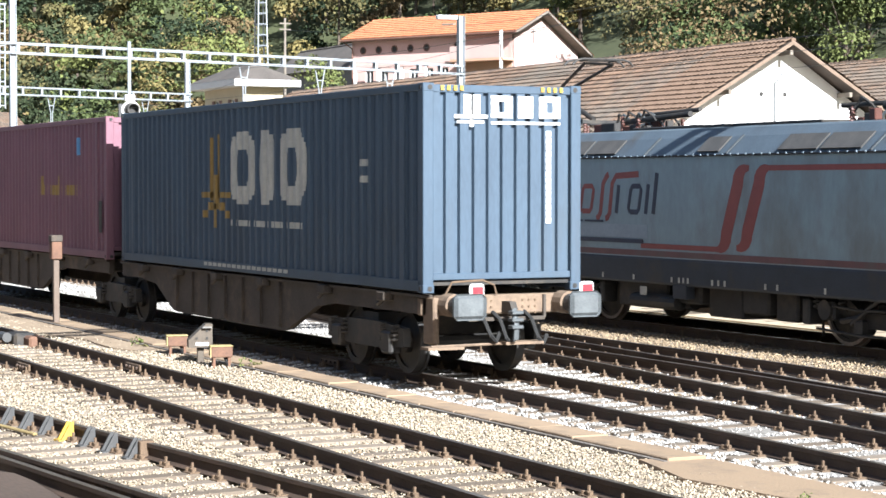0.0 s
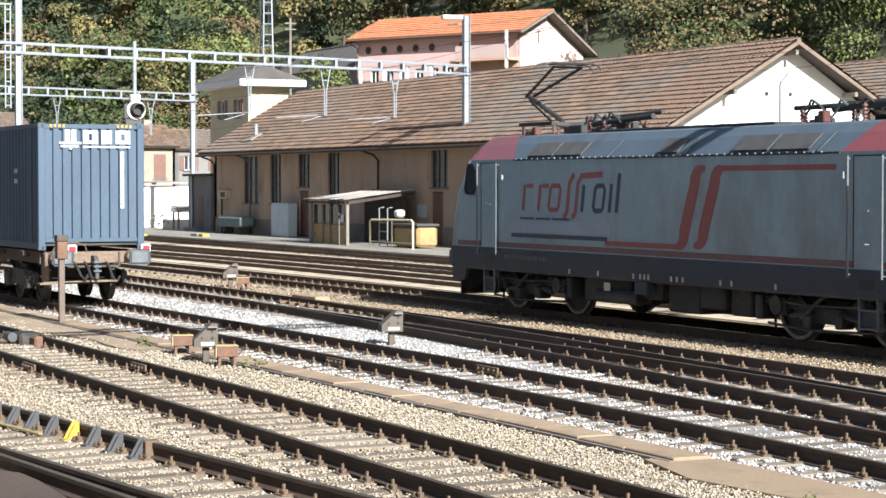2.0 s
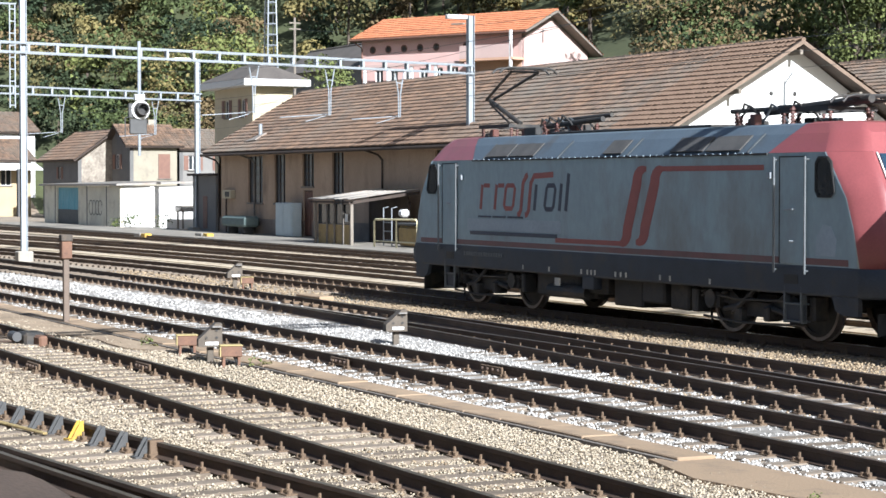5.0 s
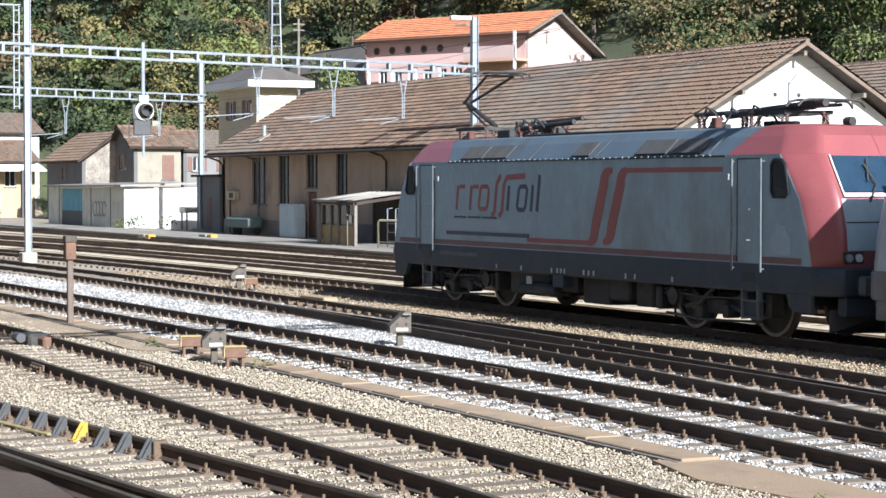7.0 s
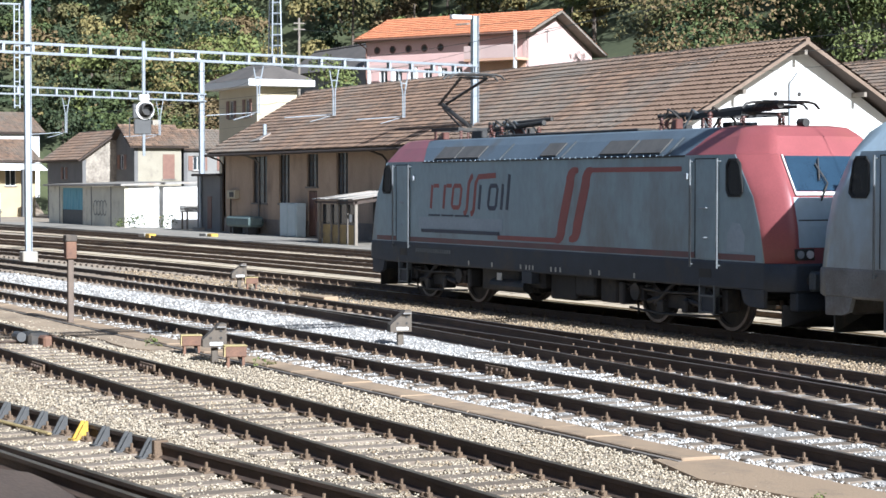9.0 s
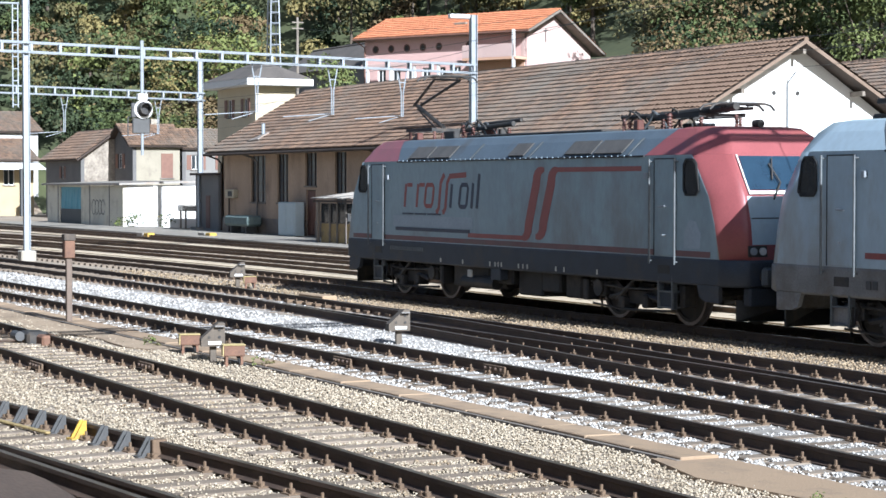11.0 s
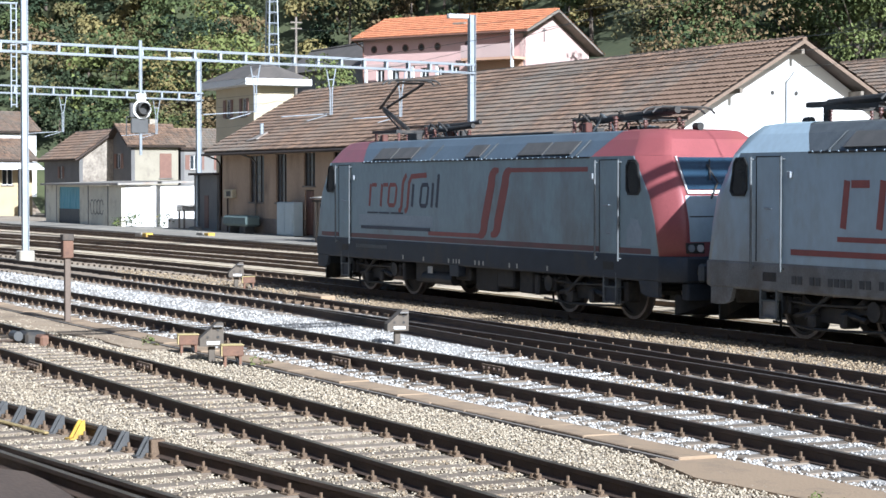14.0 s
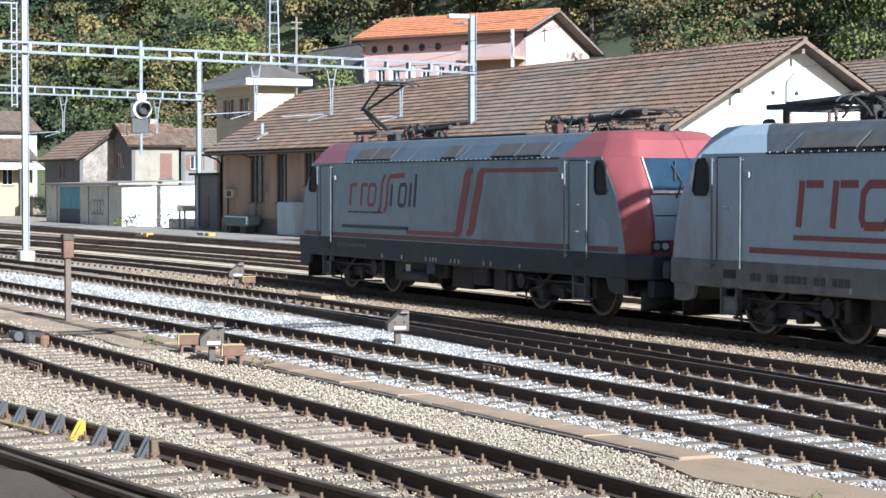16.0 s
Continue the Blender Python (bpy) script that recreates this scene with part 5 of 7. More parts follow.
def blue_markings():
    put = lambda bm, a, b, c, d: on_side(bm, a, b, c, d, 1.25, 13.72, ZB)
    bm = bmesh.new()
    # three tall plain shapes: a rounded frame, a bar, a rounded frame
    def rounded(x0, x1, z0, z1, rim):
        bm, n = bmesh.new(), 16
        half, tall, cx, cz = (x1 - x0) / 2, (z1 - z0) / 2, (x0 + x1) / 2, (z0 + z1) / 2
        span = lambda v, a, b: a * max(0.0, 1 - abs(v / b) ** 3.2) ** (1 / 3.2) if abs(v) < b else 0.0
        for k in range(n):
            v = -tall + 2 * tall * (k + 0.5) / n
            za, zc = cz + v - tall / n, cz + v + tall / n
            out = span(v, half, tall)
            inn = span(v, half - rim, tall - rim * 0.8) if rim else 0.0
            if inn > 0.03:
                put(bm, cx - out, cx - inn, za, zc)
                put(bm, cx + inn, cx + out, za, zc)
            else:
                put(bm, cx - out, cx + out, za, zc)
        return bm
    for x0, x1, rim in ((-7.6, -6.5, 0.34), (-6.3, -5.65, 0), (-5.35, -4.28, 0.34)):
        part("side_emblem", rounded(x0, x1, 2.4, 3.62, rim), LETTER, GTS, "tall faded white emblem block")
    bm = bmesh.new()
    for r in ((-8.62, -8.42, 2.45, 3.55), (-8.3, -8.12, 2.5, 3.6), (-8.5, -8.2, 2.3, 2.9), (-9.15, -8.55, 2.5, 2.6), (-8.25, -7.62, 2.5, 2.6), (-8.42, -8.32, 1.98, 2.4), (-9.0, -8.75, 2.15, 2.28), (-8.75, -8.5, 2.28, 2.42), (-8.2, -7.95, 2.28, 2.42), (-7.95, -7.72, 2.15, 2.28)):
        put(bm, *r)
    part("side_emblem", bm, GOLD, GTS, "ochre plant-like emblem strokes")
    bm = bmesh.new()
    for i in range(16):
        put(bm, -7.62 + i * 0.208, -7.62 + i * 0.208 + 0.13, 2.03, 2.13)
    put(bm, -2.25, -1.95, 3.0, 3.1)
    put(bm, -2.25, -1.95, 2.76, 2.86)
    part("small_print", bm, LETTER, GTS, "row of faded small print bars")["kind"] = "stuff"
    bm = bmesh.new()
    for i in range(17):
        bx(bm, -8.9 + i * 0.235, -8.9 + i * 0.235 + 0.17, -1.256, -1.249, ZB + 0.08, ZB + 0.14)
    part("small_print", bm, LETTER, GTS, "row of faded small print bars")["kind"] = "stuff"
    z = ZB + 2.9
    bm = bmesh.new()
    put2 = lambda a, b, c, d: bx(bm, -0.03, -0.018, a, b, c, d)
    # the end wall's white shapes
    for y0, solid in ((-0.19, False), (0.24, True), (0.58, False)):
        w = 0.24 if solid else 0.34
        rows = [(y0, y0 + w, z - 0.24, z - 0.16), (y0, y0 + w, z - 0.47, z - 0.39)]
        rows += [(y0, y0 + w, z - 0.39, z - 0.24)] if solid else [(y0, y0 + 0.12, z - 0.39, z - 0.24), (y0 + w - 0.12, y0 + w, z - 0.39, z - 0.24)]
        for r in rows:
            put2(*r)
    for r in ((-0.19, 0.92, z - 0.56, z - 0.52), (-0.62, -0.5, z - 0.42, z - 0.15), (-0.47, -0.36, z - 0.42, z - 0.15), (-0.76, -0.24, z - 0.48, z - 0.43), (-0.72, -0.3, z - 0.55, z - 0.51), (-0.52, -0.46, z - 0.6, z - 0.5)):
        put2(*r)
    for i in range(14):
        put2(0.69, 0.77, z - 1.95 + i * 0.094, z - 1.95 + i * 0.094 + 0.084)
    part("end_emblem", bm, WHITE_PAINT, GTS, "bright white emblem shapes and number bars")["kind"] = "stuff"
    bm = bmesh.new()
    for s in (-0.98, 0.6):
        for i in range(4):
            bx(bm, 0.0, 0.004, s + i * 0.1, s + i * 0.1 + 0.05, z - 0.1, z - 0.03)
    part("hazard_strip", bm, YELLOW, GTS, "worn yellow hazard strip on the header")["kind"] = "stuff"


blue_markings()
MAROON = container("container", "dull maroon corrugated freight container on a wagon", 13.72, ZB - 0.02, PURPLE_BOX)


def maroon_markings():
    put = lambda bm, a, b, c, d: on_side(bm, a, b, c, d, 1.25, 13.72, ZB)
    bm = bmesh.new()
    for i in range(14):
        hgt = 0.42 if i in (0, 6) else 0.22
        put(bm, -5.0 + i * 0.23, -5.0 + i * 0.23 + 0.13, 2.5, 2.5 + hgt)
    part("side_emblem", bm, GOLD, MAROON, "faded ochre lettering bars")["kind"] = "stuff"
    bm = bmesh.new()
    put(bm, -2.15, -1.95, 3.35, 3.72)
    part("sticker", bm, mat("blue_sticker", (0.12, 0.30, 0.55), rough=0.6), MAROON, "small blue sticker")
    bm = bmesh.new()
    bx(bm, -0.5, -0.3, -1.262, -1.255, 1.75, 2.4)
    part("door_placard", bm, BLACK, MAROON, "dark placard beside the door end")


maroon_markings()


def wagon():
    """Two-unit articulated container wagon: x = 0 at the near headstock, running to -30."""
    w = thing("container_wagon", (0, 0, 0), "grimy brown articulated container wagon with dusty buffer beam", "wagon")
    for u0 in (0.2, 15.0):
        L = 13.9
        u = "side_sill"
        for s in (-1, 1):
            y = 1.12 * s
            a, b = -u0, -u0 - L
            pts = [(a, 1.2), (b, 1.2), (b, 0.92), (b + 1.2, 0.92), (b + 2.1, 0.84), (b + 3.1, 0.40), (b + 3.4, 0.38), (a - 5.4, 0.36), (a - 5.1, 0.40), (a - 3.9, 0.84), (a - 3.2, 0.92), (a, 0.92)]
            sl = part(u, plate(bmesh.new(), [(x, y, z) for x, z in pts], (0, -0.1 * s, 0)), WAGON_BROWN, w, "deep fish-bellied side sill")
            bm = bmesh.new()
            bx(bm, b, a, y - 0.06, y + 0.06, 1.16, 1.2)
            for k in range(7):
                xx = b + 3.4 + k * (L - 8.8) / 6
                bx(bm, xx - 0.02, xx + 0.02, min(y, y + 0.05 * s), max(y, y + 0.05 * s), 0.42, 1.16)
            part("stiffener", bm, WAGON_BROWN, sl)
            for xx in (a - 1.2, a - 3.4, a - 6.0, a - 8.2, b + 1.6, b + 3.6):
                bm = bmesh.new()
                bx(bm, xx - 0.14, xx + 0.14, min(y, y + 0.16 * s), max(y, y + 0.16 * s), 1.06, 1.2, 0.02)
                rod(bm, (xx - 0.2, y + 0.1 * s, 1.0), (xx + 0.1, y + 0.1 * s, 1.12), 0.035, 6)
                part("container_lock", bm, WAGON_BROWN, sl)
        bm = bmesh.new()
        for k in range(8):
            xx = -u0 - 0.6 - k * (L - 1.2) / 7
            bx(bm, xx - 0.08, xx + 0.08, -1.02, 1.02, 0.95, 1.15)
        bx(bm, -u0 - L, -u0, -0.25, 0.25, 0.85, 1.12)
        part("cross_beam", bm, WAGON_BROWN, w)
    for x in (-2.3, -14.6, -26.9):
        b = part("bogie_frame", bmesh.new(), BLACK, w)
        bm = bmesh.new()
        for s in (-1, 1):
            y = 1.0 * s
            plate(bm, [(x - 1.35, y, 0.42), (x - 1.35, y, 0.68), (x - 0.5, y, 0.74), (x + 0.5, y, 0.74), (x + 1.35, y, 0.68), (x + 1.35, y, 0.42), (x + 0.55, y, 0.36), (x - 0.55, y, 0.36)], (0, 0.12 * s, 0))
            for sx in (-0.9, 0.9):
                bx(bm, x + sx - 0.16, x + sx + 0.16, min(y, y + 0.2 * s), max(y, y + 0.2 * s), 0.3, 0.62, 0.03)
        bx(bm, x - 0.25, x + 0.25, -1, 1, 0.5, 0.85)
        bmesh.ops.recalc_face_normals(bm, faces=bm.faces)
        bm.to_mesh(b.data)
        bm.free()
        for sx in (-0.9, 0.9):
            wheel_set(b, x + sx, 0.78, 0.46, BLACK, BLACK)
            for s in (-1, 1):
                for o in (-0.22, 0.22):
                    part("spring", coil(bmesh.new(), x + sx + o, 1.1 * s, 0.46, 0.72, 0.07, 4), BLACK, b)
    # headstock with buffers, lamps, hoses, shunter's rail
    hb = part("headstock", box(-0.2, 0.02, -1.02, 1.02, 0.92, 1.19, 0.02), WAGON_TAN, w, "dusty tan buffer beam with rivets")
    bm = bmesh.new()
    for y in (-0.32, -0.22, 0.28, 0.38, 0.48):
        for z in (0.93, 1.02, 1.11):
            rod(bm, (0.02, y, z), (0.035, y, z), 0.016, 6)
    part("rivets", bm, CLIP, hb)["kind"] = "stuff"
    part("side_bracket", box(-0.3, 0.03, -1.12, -1.023, 0.52, 1.17, 0.02), WAGON_TAN, hb)
    part("side_bracket", box(-0.45, -0.31, -1.14, -1.0, 0.9, 1.16, 0.02), WAGON_TAN, hb)
    bm = bmesh.new()
    for y in (-0.62, 0.62):
        bx(bm, 0.02, 0.06, y - 0.02, y + 0.02, 0.86, 1.18)
    bx(bm, 0.02, 0.09, -0.6, 0.6, 0.83, 0.88)
    part("beam_rib", bm, WAGON_BROWN, hb)
    for y in (-0.9, 0.9):
        part("buffer_stem", rod(bmesh.new(), (0.0, y, 1.07), (0.66, y, 1.07), 0.125, 14), BLACK, w)
        part("buffer_collar", rod(bmesh.new(), (0.02, y, 1.07), (0.28, y, 1.07), 0.16, 14), WAGON_TAN, w)
        bm = bx(bmesh.new(), 0.66, 0.74, y - 0.25, y + 0.25, 0.89, 1.25, 0.06)
        part("buffer_head", bm, BUFFER, w, "worn steel buffer plate")
    for y in (-0.55, 1.2):
        lm = part("tail_lamp", box(0.2, 0.26, y - 0.115, y + 0.115, 1.15, 1.36, 0.03), WHITE_PAINT, w, "white-rimmed red tail board")
        part("red_board", box(0.26, 0.268, y - 0.08, y + 0.08, 1.185, 1.32), LAMP_RED, lm)
        part("lamp_bracket", bent(bmesh.new(), [(0.02, y - 0.1, 1.12), (0.12, y - 0.05, 1.17), (0.21, y, 1.2)], 0.02), WAGON_BROWN, lm)
    bm = bent(bmesh.new(), [(0.05, -0.95, 1.2), (0.08, -0.86, 1.38), (0.08, -0.38, 1.40), (0.08, -0.2, 1.33), (0.05, -0.15, 1.2)], 0.016)
    part("hand_rail", bm, CLIP, w)
    bm = bent(bmesh.new(), [(0.03, -1.08, 0.55), (0.1, -1.08, 0.48), (0.1, -0.7, 0.48)], 0.025)
    bx(bm, 0.0, 0.25, -1.3, -0.75, 0.46, 0.5)
    bx(bm, 0.0, 0.25, -0.1, 0.5, 0.5, 0.54)
    rod(bm, (0.12, -1.2, 0.5), (0.12, 0.45, 0.52), 0.02, 6)
    part("foot_step", bm, WAGON_TAN, w)
    for y0, sag in ((-0.45, 0.55), (-0.2, 0.5), (0.3, 0.5)):
        part("brake_hose", bent(bmesh.new(), [(0.03, y0, 0.95), (0.2, y0 + 0.03, 0.85), (0.25, y0 + 0.1, sag + 0.1), (0.2, y0 + 0.22, sag), (0.15, y0 + 0.3, sag + 0.12)], 0.03), RUBBER, w)
    bm = bent(bmesh.new(), [(0.03, 0.0, 1.0), (0.3, 0.0, 0.98), (0.36, 0.0, 0.75), (0.34, 0.0, 0.58)], 0.045)
    for z in (0.95, 0.85, 0.75):
        bx(bm, 0.28, 0.42, -0.09, 0.09, z - 0.02, z + 0.03, 0.01)
    part("screw_coupling", bm, BUFFER, w)
    part("hook", plate(bmesh.new(), [(0.02, -0.05, 1.1), (0.25, -0.05, 1.1), (0.32, -0.05, 1.0), (0.2, -0.05, 0.94), (0.02, -0.05, 0.95)], (0, 0.1, 0)), BLACK, w)
    return w


WAGON = wagon()


# ---- houses ----
def face_wall(s, name, a, b, z0, z1, t, material, holes=(), label=""):
    """A wall from plan point a to b, t thick to its left, with openings (from, to, z0, z1) measured along it."""
    d = Vector((b[0] - a[0], b[1] - a[1], 0))
    L = d.length
    m = Matrix.Translation((a[0], a[1], 0)) @ Matrix.Rotation(math.atan2(d.y, d.x), 4, "Z")
    bm = wall_with_holes(bmesh.new(), 0, L, z0, z1, 0, t, list(holes))
    bmesh.ops.transform(bm, matrix=m, verts=bm.verts)
    return part(name, bm, material, s, label), m


def put_window(s, m, h, t=0.12, shutters=None, frame_mat=None, shut_mat=None):
    """Glass, frame, sill and, if asked, open shutters for one opening of a wall whose matrix is m."""
    w = part("window", bx(bmesh.new(), h[0], h[1], t, t + 0.02, h[2], h[3], m=m), GLASS, s)
    bm = bmesh.new()
    mid = (h[0] + h[1]) / 2
    for a, b, c, d in ((h[0], h[0] + 0.06, h[2], h[3]), (h[1] - 0.06, h[1], h[2], h[3]), (mid - 0.04, mid + 0.04, h[2], h[3]), (h[0], h[1], h[2], h[2] + 0.06), (h[0], h[1], h[3] - 0.06, h[3])):
        bx(bm, a, b, t - 0.05, t - 0.005, c, d, m=m)
    part("window_frame", bm, frame_mat or WHITE_PAINT, w)
    part("sill", bx(bmesh.new(), h[0] - 0.1, h[1] + 0.1, -0.1, 0.08, h[2] - 0.08, h[2] - 0.004, m=m), STONE_BASE, w)
    if shutters:
        wd = (h[1] - h[0]) / 2
        for a in (h[0] - wd - 0.02, h[1] + 0.02):
            part("shutter", bx(bmesh.new(), a, a + wd, -0.06, -0.012, h[2], h[3], m=m), shut_mat or SHUTTER, w)


def gable_roof(s, m, x0, x1, y0, yr, y1, ze0, zr, ze1, material, thick=0.14, over=0.0, tile=None, soffit=DARK_WOOD):
    """Two slopes in the frame m, ridge along its x at yr."""
    for ya, za in ((y0, ze0), (y1, ze1)):
        n = Vector((0, -(zr - za) * (1 if ya < yr else -1), abs(yr - ya))).normalized() * thick
        bm = plate(bmesh.new(), [(x0, ya, za), (x1, ya, za), (x1, yr, zr), (x0, yr, zr)], -n)
        bmesh.ops.transform(bm, matrix=m, verts=bm.verts)
        part("roof_slab", bm, soffit if tile else material, s)
        if tile:
            near = ya < yr
            up = Vector((0, yr - ya, zr - za))
            L = up.length
            al = Vector((1, 0, 0)) if near else Vector((-1, 0, 0))
            r3 = m.to_3x3()
            nu, na = int(L / 0.42), int((x1 - x0) / 0.3)
            tiles("roof_tiles", s, m @ Vector((x0 if near else x1, ya, za + 0.02)), r3 @ al, r3 @ up.normalized(), na, nu, (x1 - x0) / na, L / (nu - 0.1), tile)
    bm = bmesh.new()
    n = int((x1 - x0) / 0.5)
    for i in range(n):
        a = x0 + (x1 - x0) * i / n
        rod(bm, m @ Vector((a, yr, zr + 0.03)), m @ Vector((a + (x1 - x0) / n, yr, zr + 0.01)), 0.12, 6, 0.1)
    part("ridge_tiles", bm, tile or material, s)["kind"] = "stuff"


def pink_house():
    s = thing("pink_house", (0, 0, 0), "pink rendered house with orange tiled roof on the slope", "house")
    # frame: x along the long side towards the camera's end, y into the hill
    m = Matrix.Translation((-131.1, 70.5, 0)) @ Matrix.Rotation(math.radians(26.2), 4, "Z")
    P = lambda x, y: (m @ Vector((x, y, 0)))[:2]
    zb, ze = 5.0, 14.0
    L = 15.2
    wins = [(1.3 + k * 1.45, 2.1 + k * 1.45, 9.9, 11.5) for k in range(7)]
    wins = [w for w in wins if w[1] < L - 4.4]
    rh = [(L - 3.2, L - 1.4, 10.2, 11.3)]
    _, mw = face_wall(s, "front_wall", P(-L, 0), P(0, 0), zb, ze, 0.3, PINK, wins + rh, "pink rendered front wall in shade")
    for h in wins + rh:
        put_window(s, mw, h, 0.15)
    for k in range(6):
        xx = 1.1 + k * 1.55 + (1.3 if k == 5 else 0)
        o = part("round_window", ring(bmesh.new(), (xx, -0.01, 13.05), "y", 0, 0.24, 0.03, 16), BLACK, s)
        o.data.transform(mw)
        rm = part("round_frame", ring(bmesh.new(), (xx, -0.02, 13.05), "y", 0.22, 0.30, 0.06, 16), SHUTTER, o)
        rm.data.transform(mw)
    gp = [(0, -0.02, zb), (0, 8.6, zb), (0, 8.6, 12.75), (0, 3.3, 15.35), (0, -0.02, 14.0)]
    bm = plate(bmesh.new(), gp, (-0.3, 0, 0))
    bmesh.ops.transform(bm, matrix=m, verts=bm.verts)
    part("gable_wall", bm, PINK_PALE, s, "sunlit pale pink gable wall")
    bm = plate(bmesh.new(), [(-L + 0.3, y, z) for _, y, z in gp], (-0.3, 0, 0))
    bmesh.ops.transform(bm, matrix=m, verts=bm.verts)
    part("rear_gable_wall", bm, PINK, s)
    gable_roof(s, m, -L - 0.6, 0.9, -0.75, 3.3, 9.4, 13.85, 15.6, 12.55, TILE_ORANGE, 0.16, tile=TILE_ORANGE, soffit=PALE_WOOD)
    # loggia on the near corner: slab, post, parapet
    part("balcony_slab", bx(bmesh.new(), -4.6, 0.25, -1.5, 0.0, 11.75, 11.95, 0.02, m=m), PEACH, s)
    part("balcony_parapet", bx(bmesh.new(), -4.6, 0.1, -1.5, -1.38, 11.95, 12.9, 0.01, m=m), PINK_PALE, s)
    part("balcony_post", bx(bmesh.new(), -0.1, 0.1, -1.5, -1.3, 8.5, 13.9, 0.02, m=m), WHITE_PAINT, s)
    part("lower_wall", bx(bmesh.new(), -4.6, 0.0, -0.06, -0.004, 9.0, 11.75, m=m), PEACH, s)
    for k in range(4):
        part("veranda_post", bx(bmesh.new(), -L + 1.0 + k * 2.3, -L + 1.22 + k * 2.3, -1.1, -0.9, 8.0, 11.6, 0.02, m=m), WHITE_PAINT, s)
    part("veranda_beam", bx(bmesh.new(), -L + 0.6, -L + 10.6, -1.15, -0.85, 11.6, 11.85, 0.02, m=m), PINK_PALE, s)
    part("gutter", rod(bmesh.new(), m @ Vector((-L - 0.6, -0.8, 13.8)), m @ Vector((0.9, -0.8, 13.8)), 0.08, 6), SHUTTER, s)
    part("downpipe", bent(bmesh.new(), [m @ Vector(p) for p in ((-L - 0.3, -0.75, 13.75), (-L + 0.1, -0.12, 13.2), (-L + 0.1, -0.12, 8))], 0.06), SHUTTER, s)
    bm = bmesh.new()
    rod(bm, m @ Vector((0.05, 2.6, 13.2)), m @ Vector((0.05, 2.6, 14.2)), 0.03, 5)
    rod(bm, m @ Vector((0.05, 2.3, 14.0)), m @ Vector((0.05, 2.9, 14.1)), 0.03, 5)
    part("wall_bracket", bm, SIGNAL_GREY, s)
    part("roof_window", bx(bmesh.new(), -7.2, -6.1, 0.9, 1.5, 14.52, 14.85, 0.02, m=m), PALE_WOOD, s)


pink_house()


def tower_house():
    s = thing("cream_house", (0, 0, 0), "cream rendered house with broad white eaves and hipped roof", "house")
    x1, y0, x0, y1, zt = -137.2, 51.9, -145.2, 55.0, 9.75
    wn = [(2.2, 3.2, 7.6, 8.9), (5.6, 6.5, 7.6, 8.9), (2.2, 3.2, 4.6, 5.8)]
    _, m = face_wall(s, "front_wall", (x0, y0), (x1, y0), 0, zt, 0.3, CREAM, wn)
    for h in wn:
        put_window(s, m, h, 0.15, True)
    part("side_wall", box(x1 - 0.3, x1, y0 + 0.302, y1, 0, zt), CREAM, s, "sunlit cream side wall")
    part("back_wall", box(x0, x1 - 0.302, y1 - 0.3, y1, 0, zt), CREAM, s)
    part("far_wall", box(x0, x0 + 0.3, y0 + 0.302, y1 - 0.302, 0, zt), CREAM, s)
    part("fascia", box(x0 - 1.0, x1 + 1.0, y0 - 1.0, y1 + 1.0, zt, zt + 0.5, 0.03), WHITE_PAINT, s, "broad white eaves board")
    bm = bmesh.new()
    b = [bm.verts.new(p) for p in ((x0 - 1, y0 - 1, zt + 0.5), (x1 + 1, y0 - 1, zt + 0.5), (x1 + 1, y1 + 1, zt + 0.5), (x0 - 1, y1 + 1, zt + 0.5))]
    t = [bm.verts.new(p) for p in ((x0 + 2, (y0 + y1) / 2, zt + 1.8), (x1 - 1.6, (y0 + y1) / 2, zt + 1.8))]
    for f in ((b[0], b[1], t[1], t[0]), (b[1], b[2], t[1]), (b[2], b[3], t[0], t[1]), (b[3], b[0], t[0]), b[::-1]):
        bm.faces.new(f)
    part("roof", bm, SLATE, s)


tower_house()


def plain_house(name, label, x0, x1, y0, y1, ze, zr, along, wall, side, roof, wins_front=(), wins_side=(), over=0.5, zb=-0.2, shut=None):
    """A rectangular house; along: 'x' or 'y', the way its ridge runs. Front looks to -y, side to +x."""
    s = thing(name, (0, 0, 0), label, "house", "old houses")
    _, m = face_wall(s, "front_wall", (x0, y0), (x1, y0), zb, ze, 0.3, wall, wins_front)
    for h in wins_front:
        put_window(s, m, h, 0.15, True, shut_mat=shut)
    _, m2 = face_wall(s, "side_wall", (x1, y0 + 0.302), (x1, y1), zb, ze, 0.3, side, wins_side)
    for h in wins_side:
        put_window(s, m2, h, 0.15, h[1] - h[0] < 1.0, shut_mat=shut)
    part("back_wall", box(x0, x1 - 0.302, y1 - 0.3, y1, zb, ze), wall, s)
    part("far_wall", box(x0, x0 + 0.3, y0 + 0.302, y1 - 0.302, zb, ze), wall, s)
    if along == "x":
        yr = (y0 + y1) / 2
        part("gable", plate(bmesh.new(), [(x1, y0, ze), (x1, y1, ze), (x1, yr, zr - 0.15)], (-0.28, 0, 0)), side, s)
        gable_roof(s, Matrix.Identity(4), x0 - over, x1 + over, y0 - over, yr, y1 + over, ze - 0.12, zr, ze - 0.12, roof, tile=roof if roof is TILE else None)
    else:
        m3 = Matrix.Translation((x1, y0, 0)) @ Matrix.Rotation(math.radians(90), 4, "Z")
        w = x1 - x0
        part("gable", plate(bmesh.new(), [(x0, y0, ze), (x1, y0, ze), ((x0 + x1) / 2, y0, zr - 0.15)], (0, 0.28, 0)), wall, s)
        gable_roof(s, m3, -over, y1 - y0 + over, -over, w / 2, w + over, ze - 0.12, zr, ze - 0.12, roof, tile=roof if roof is TILE else None)
    return s


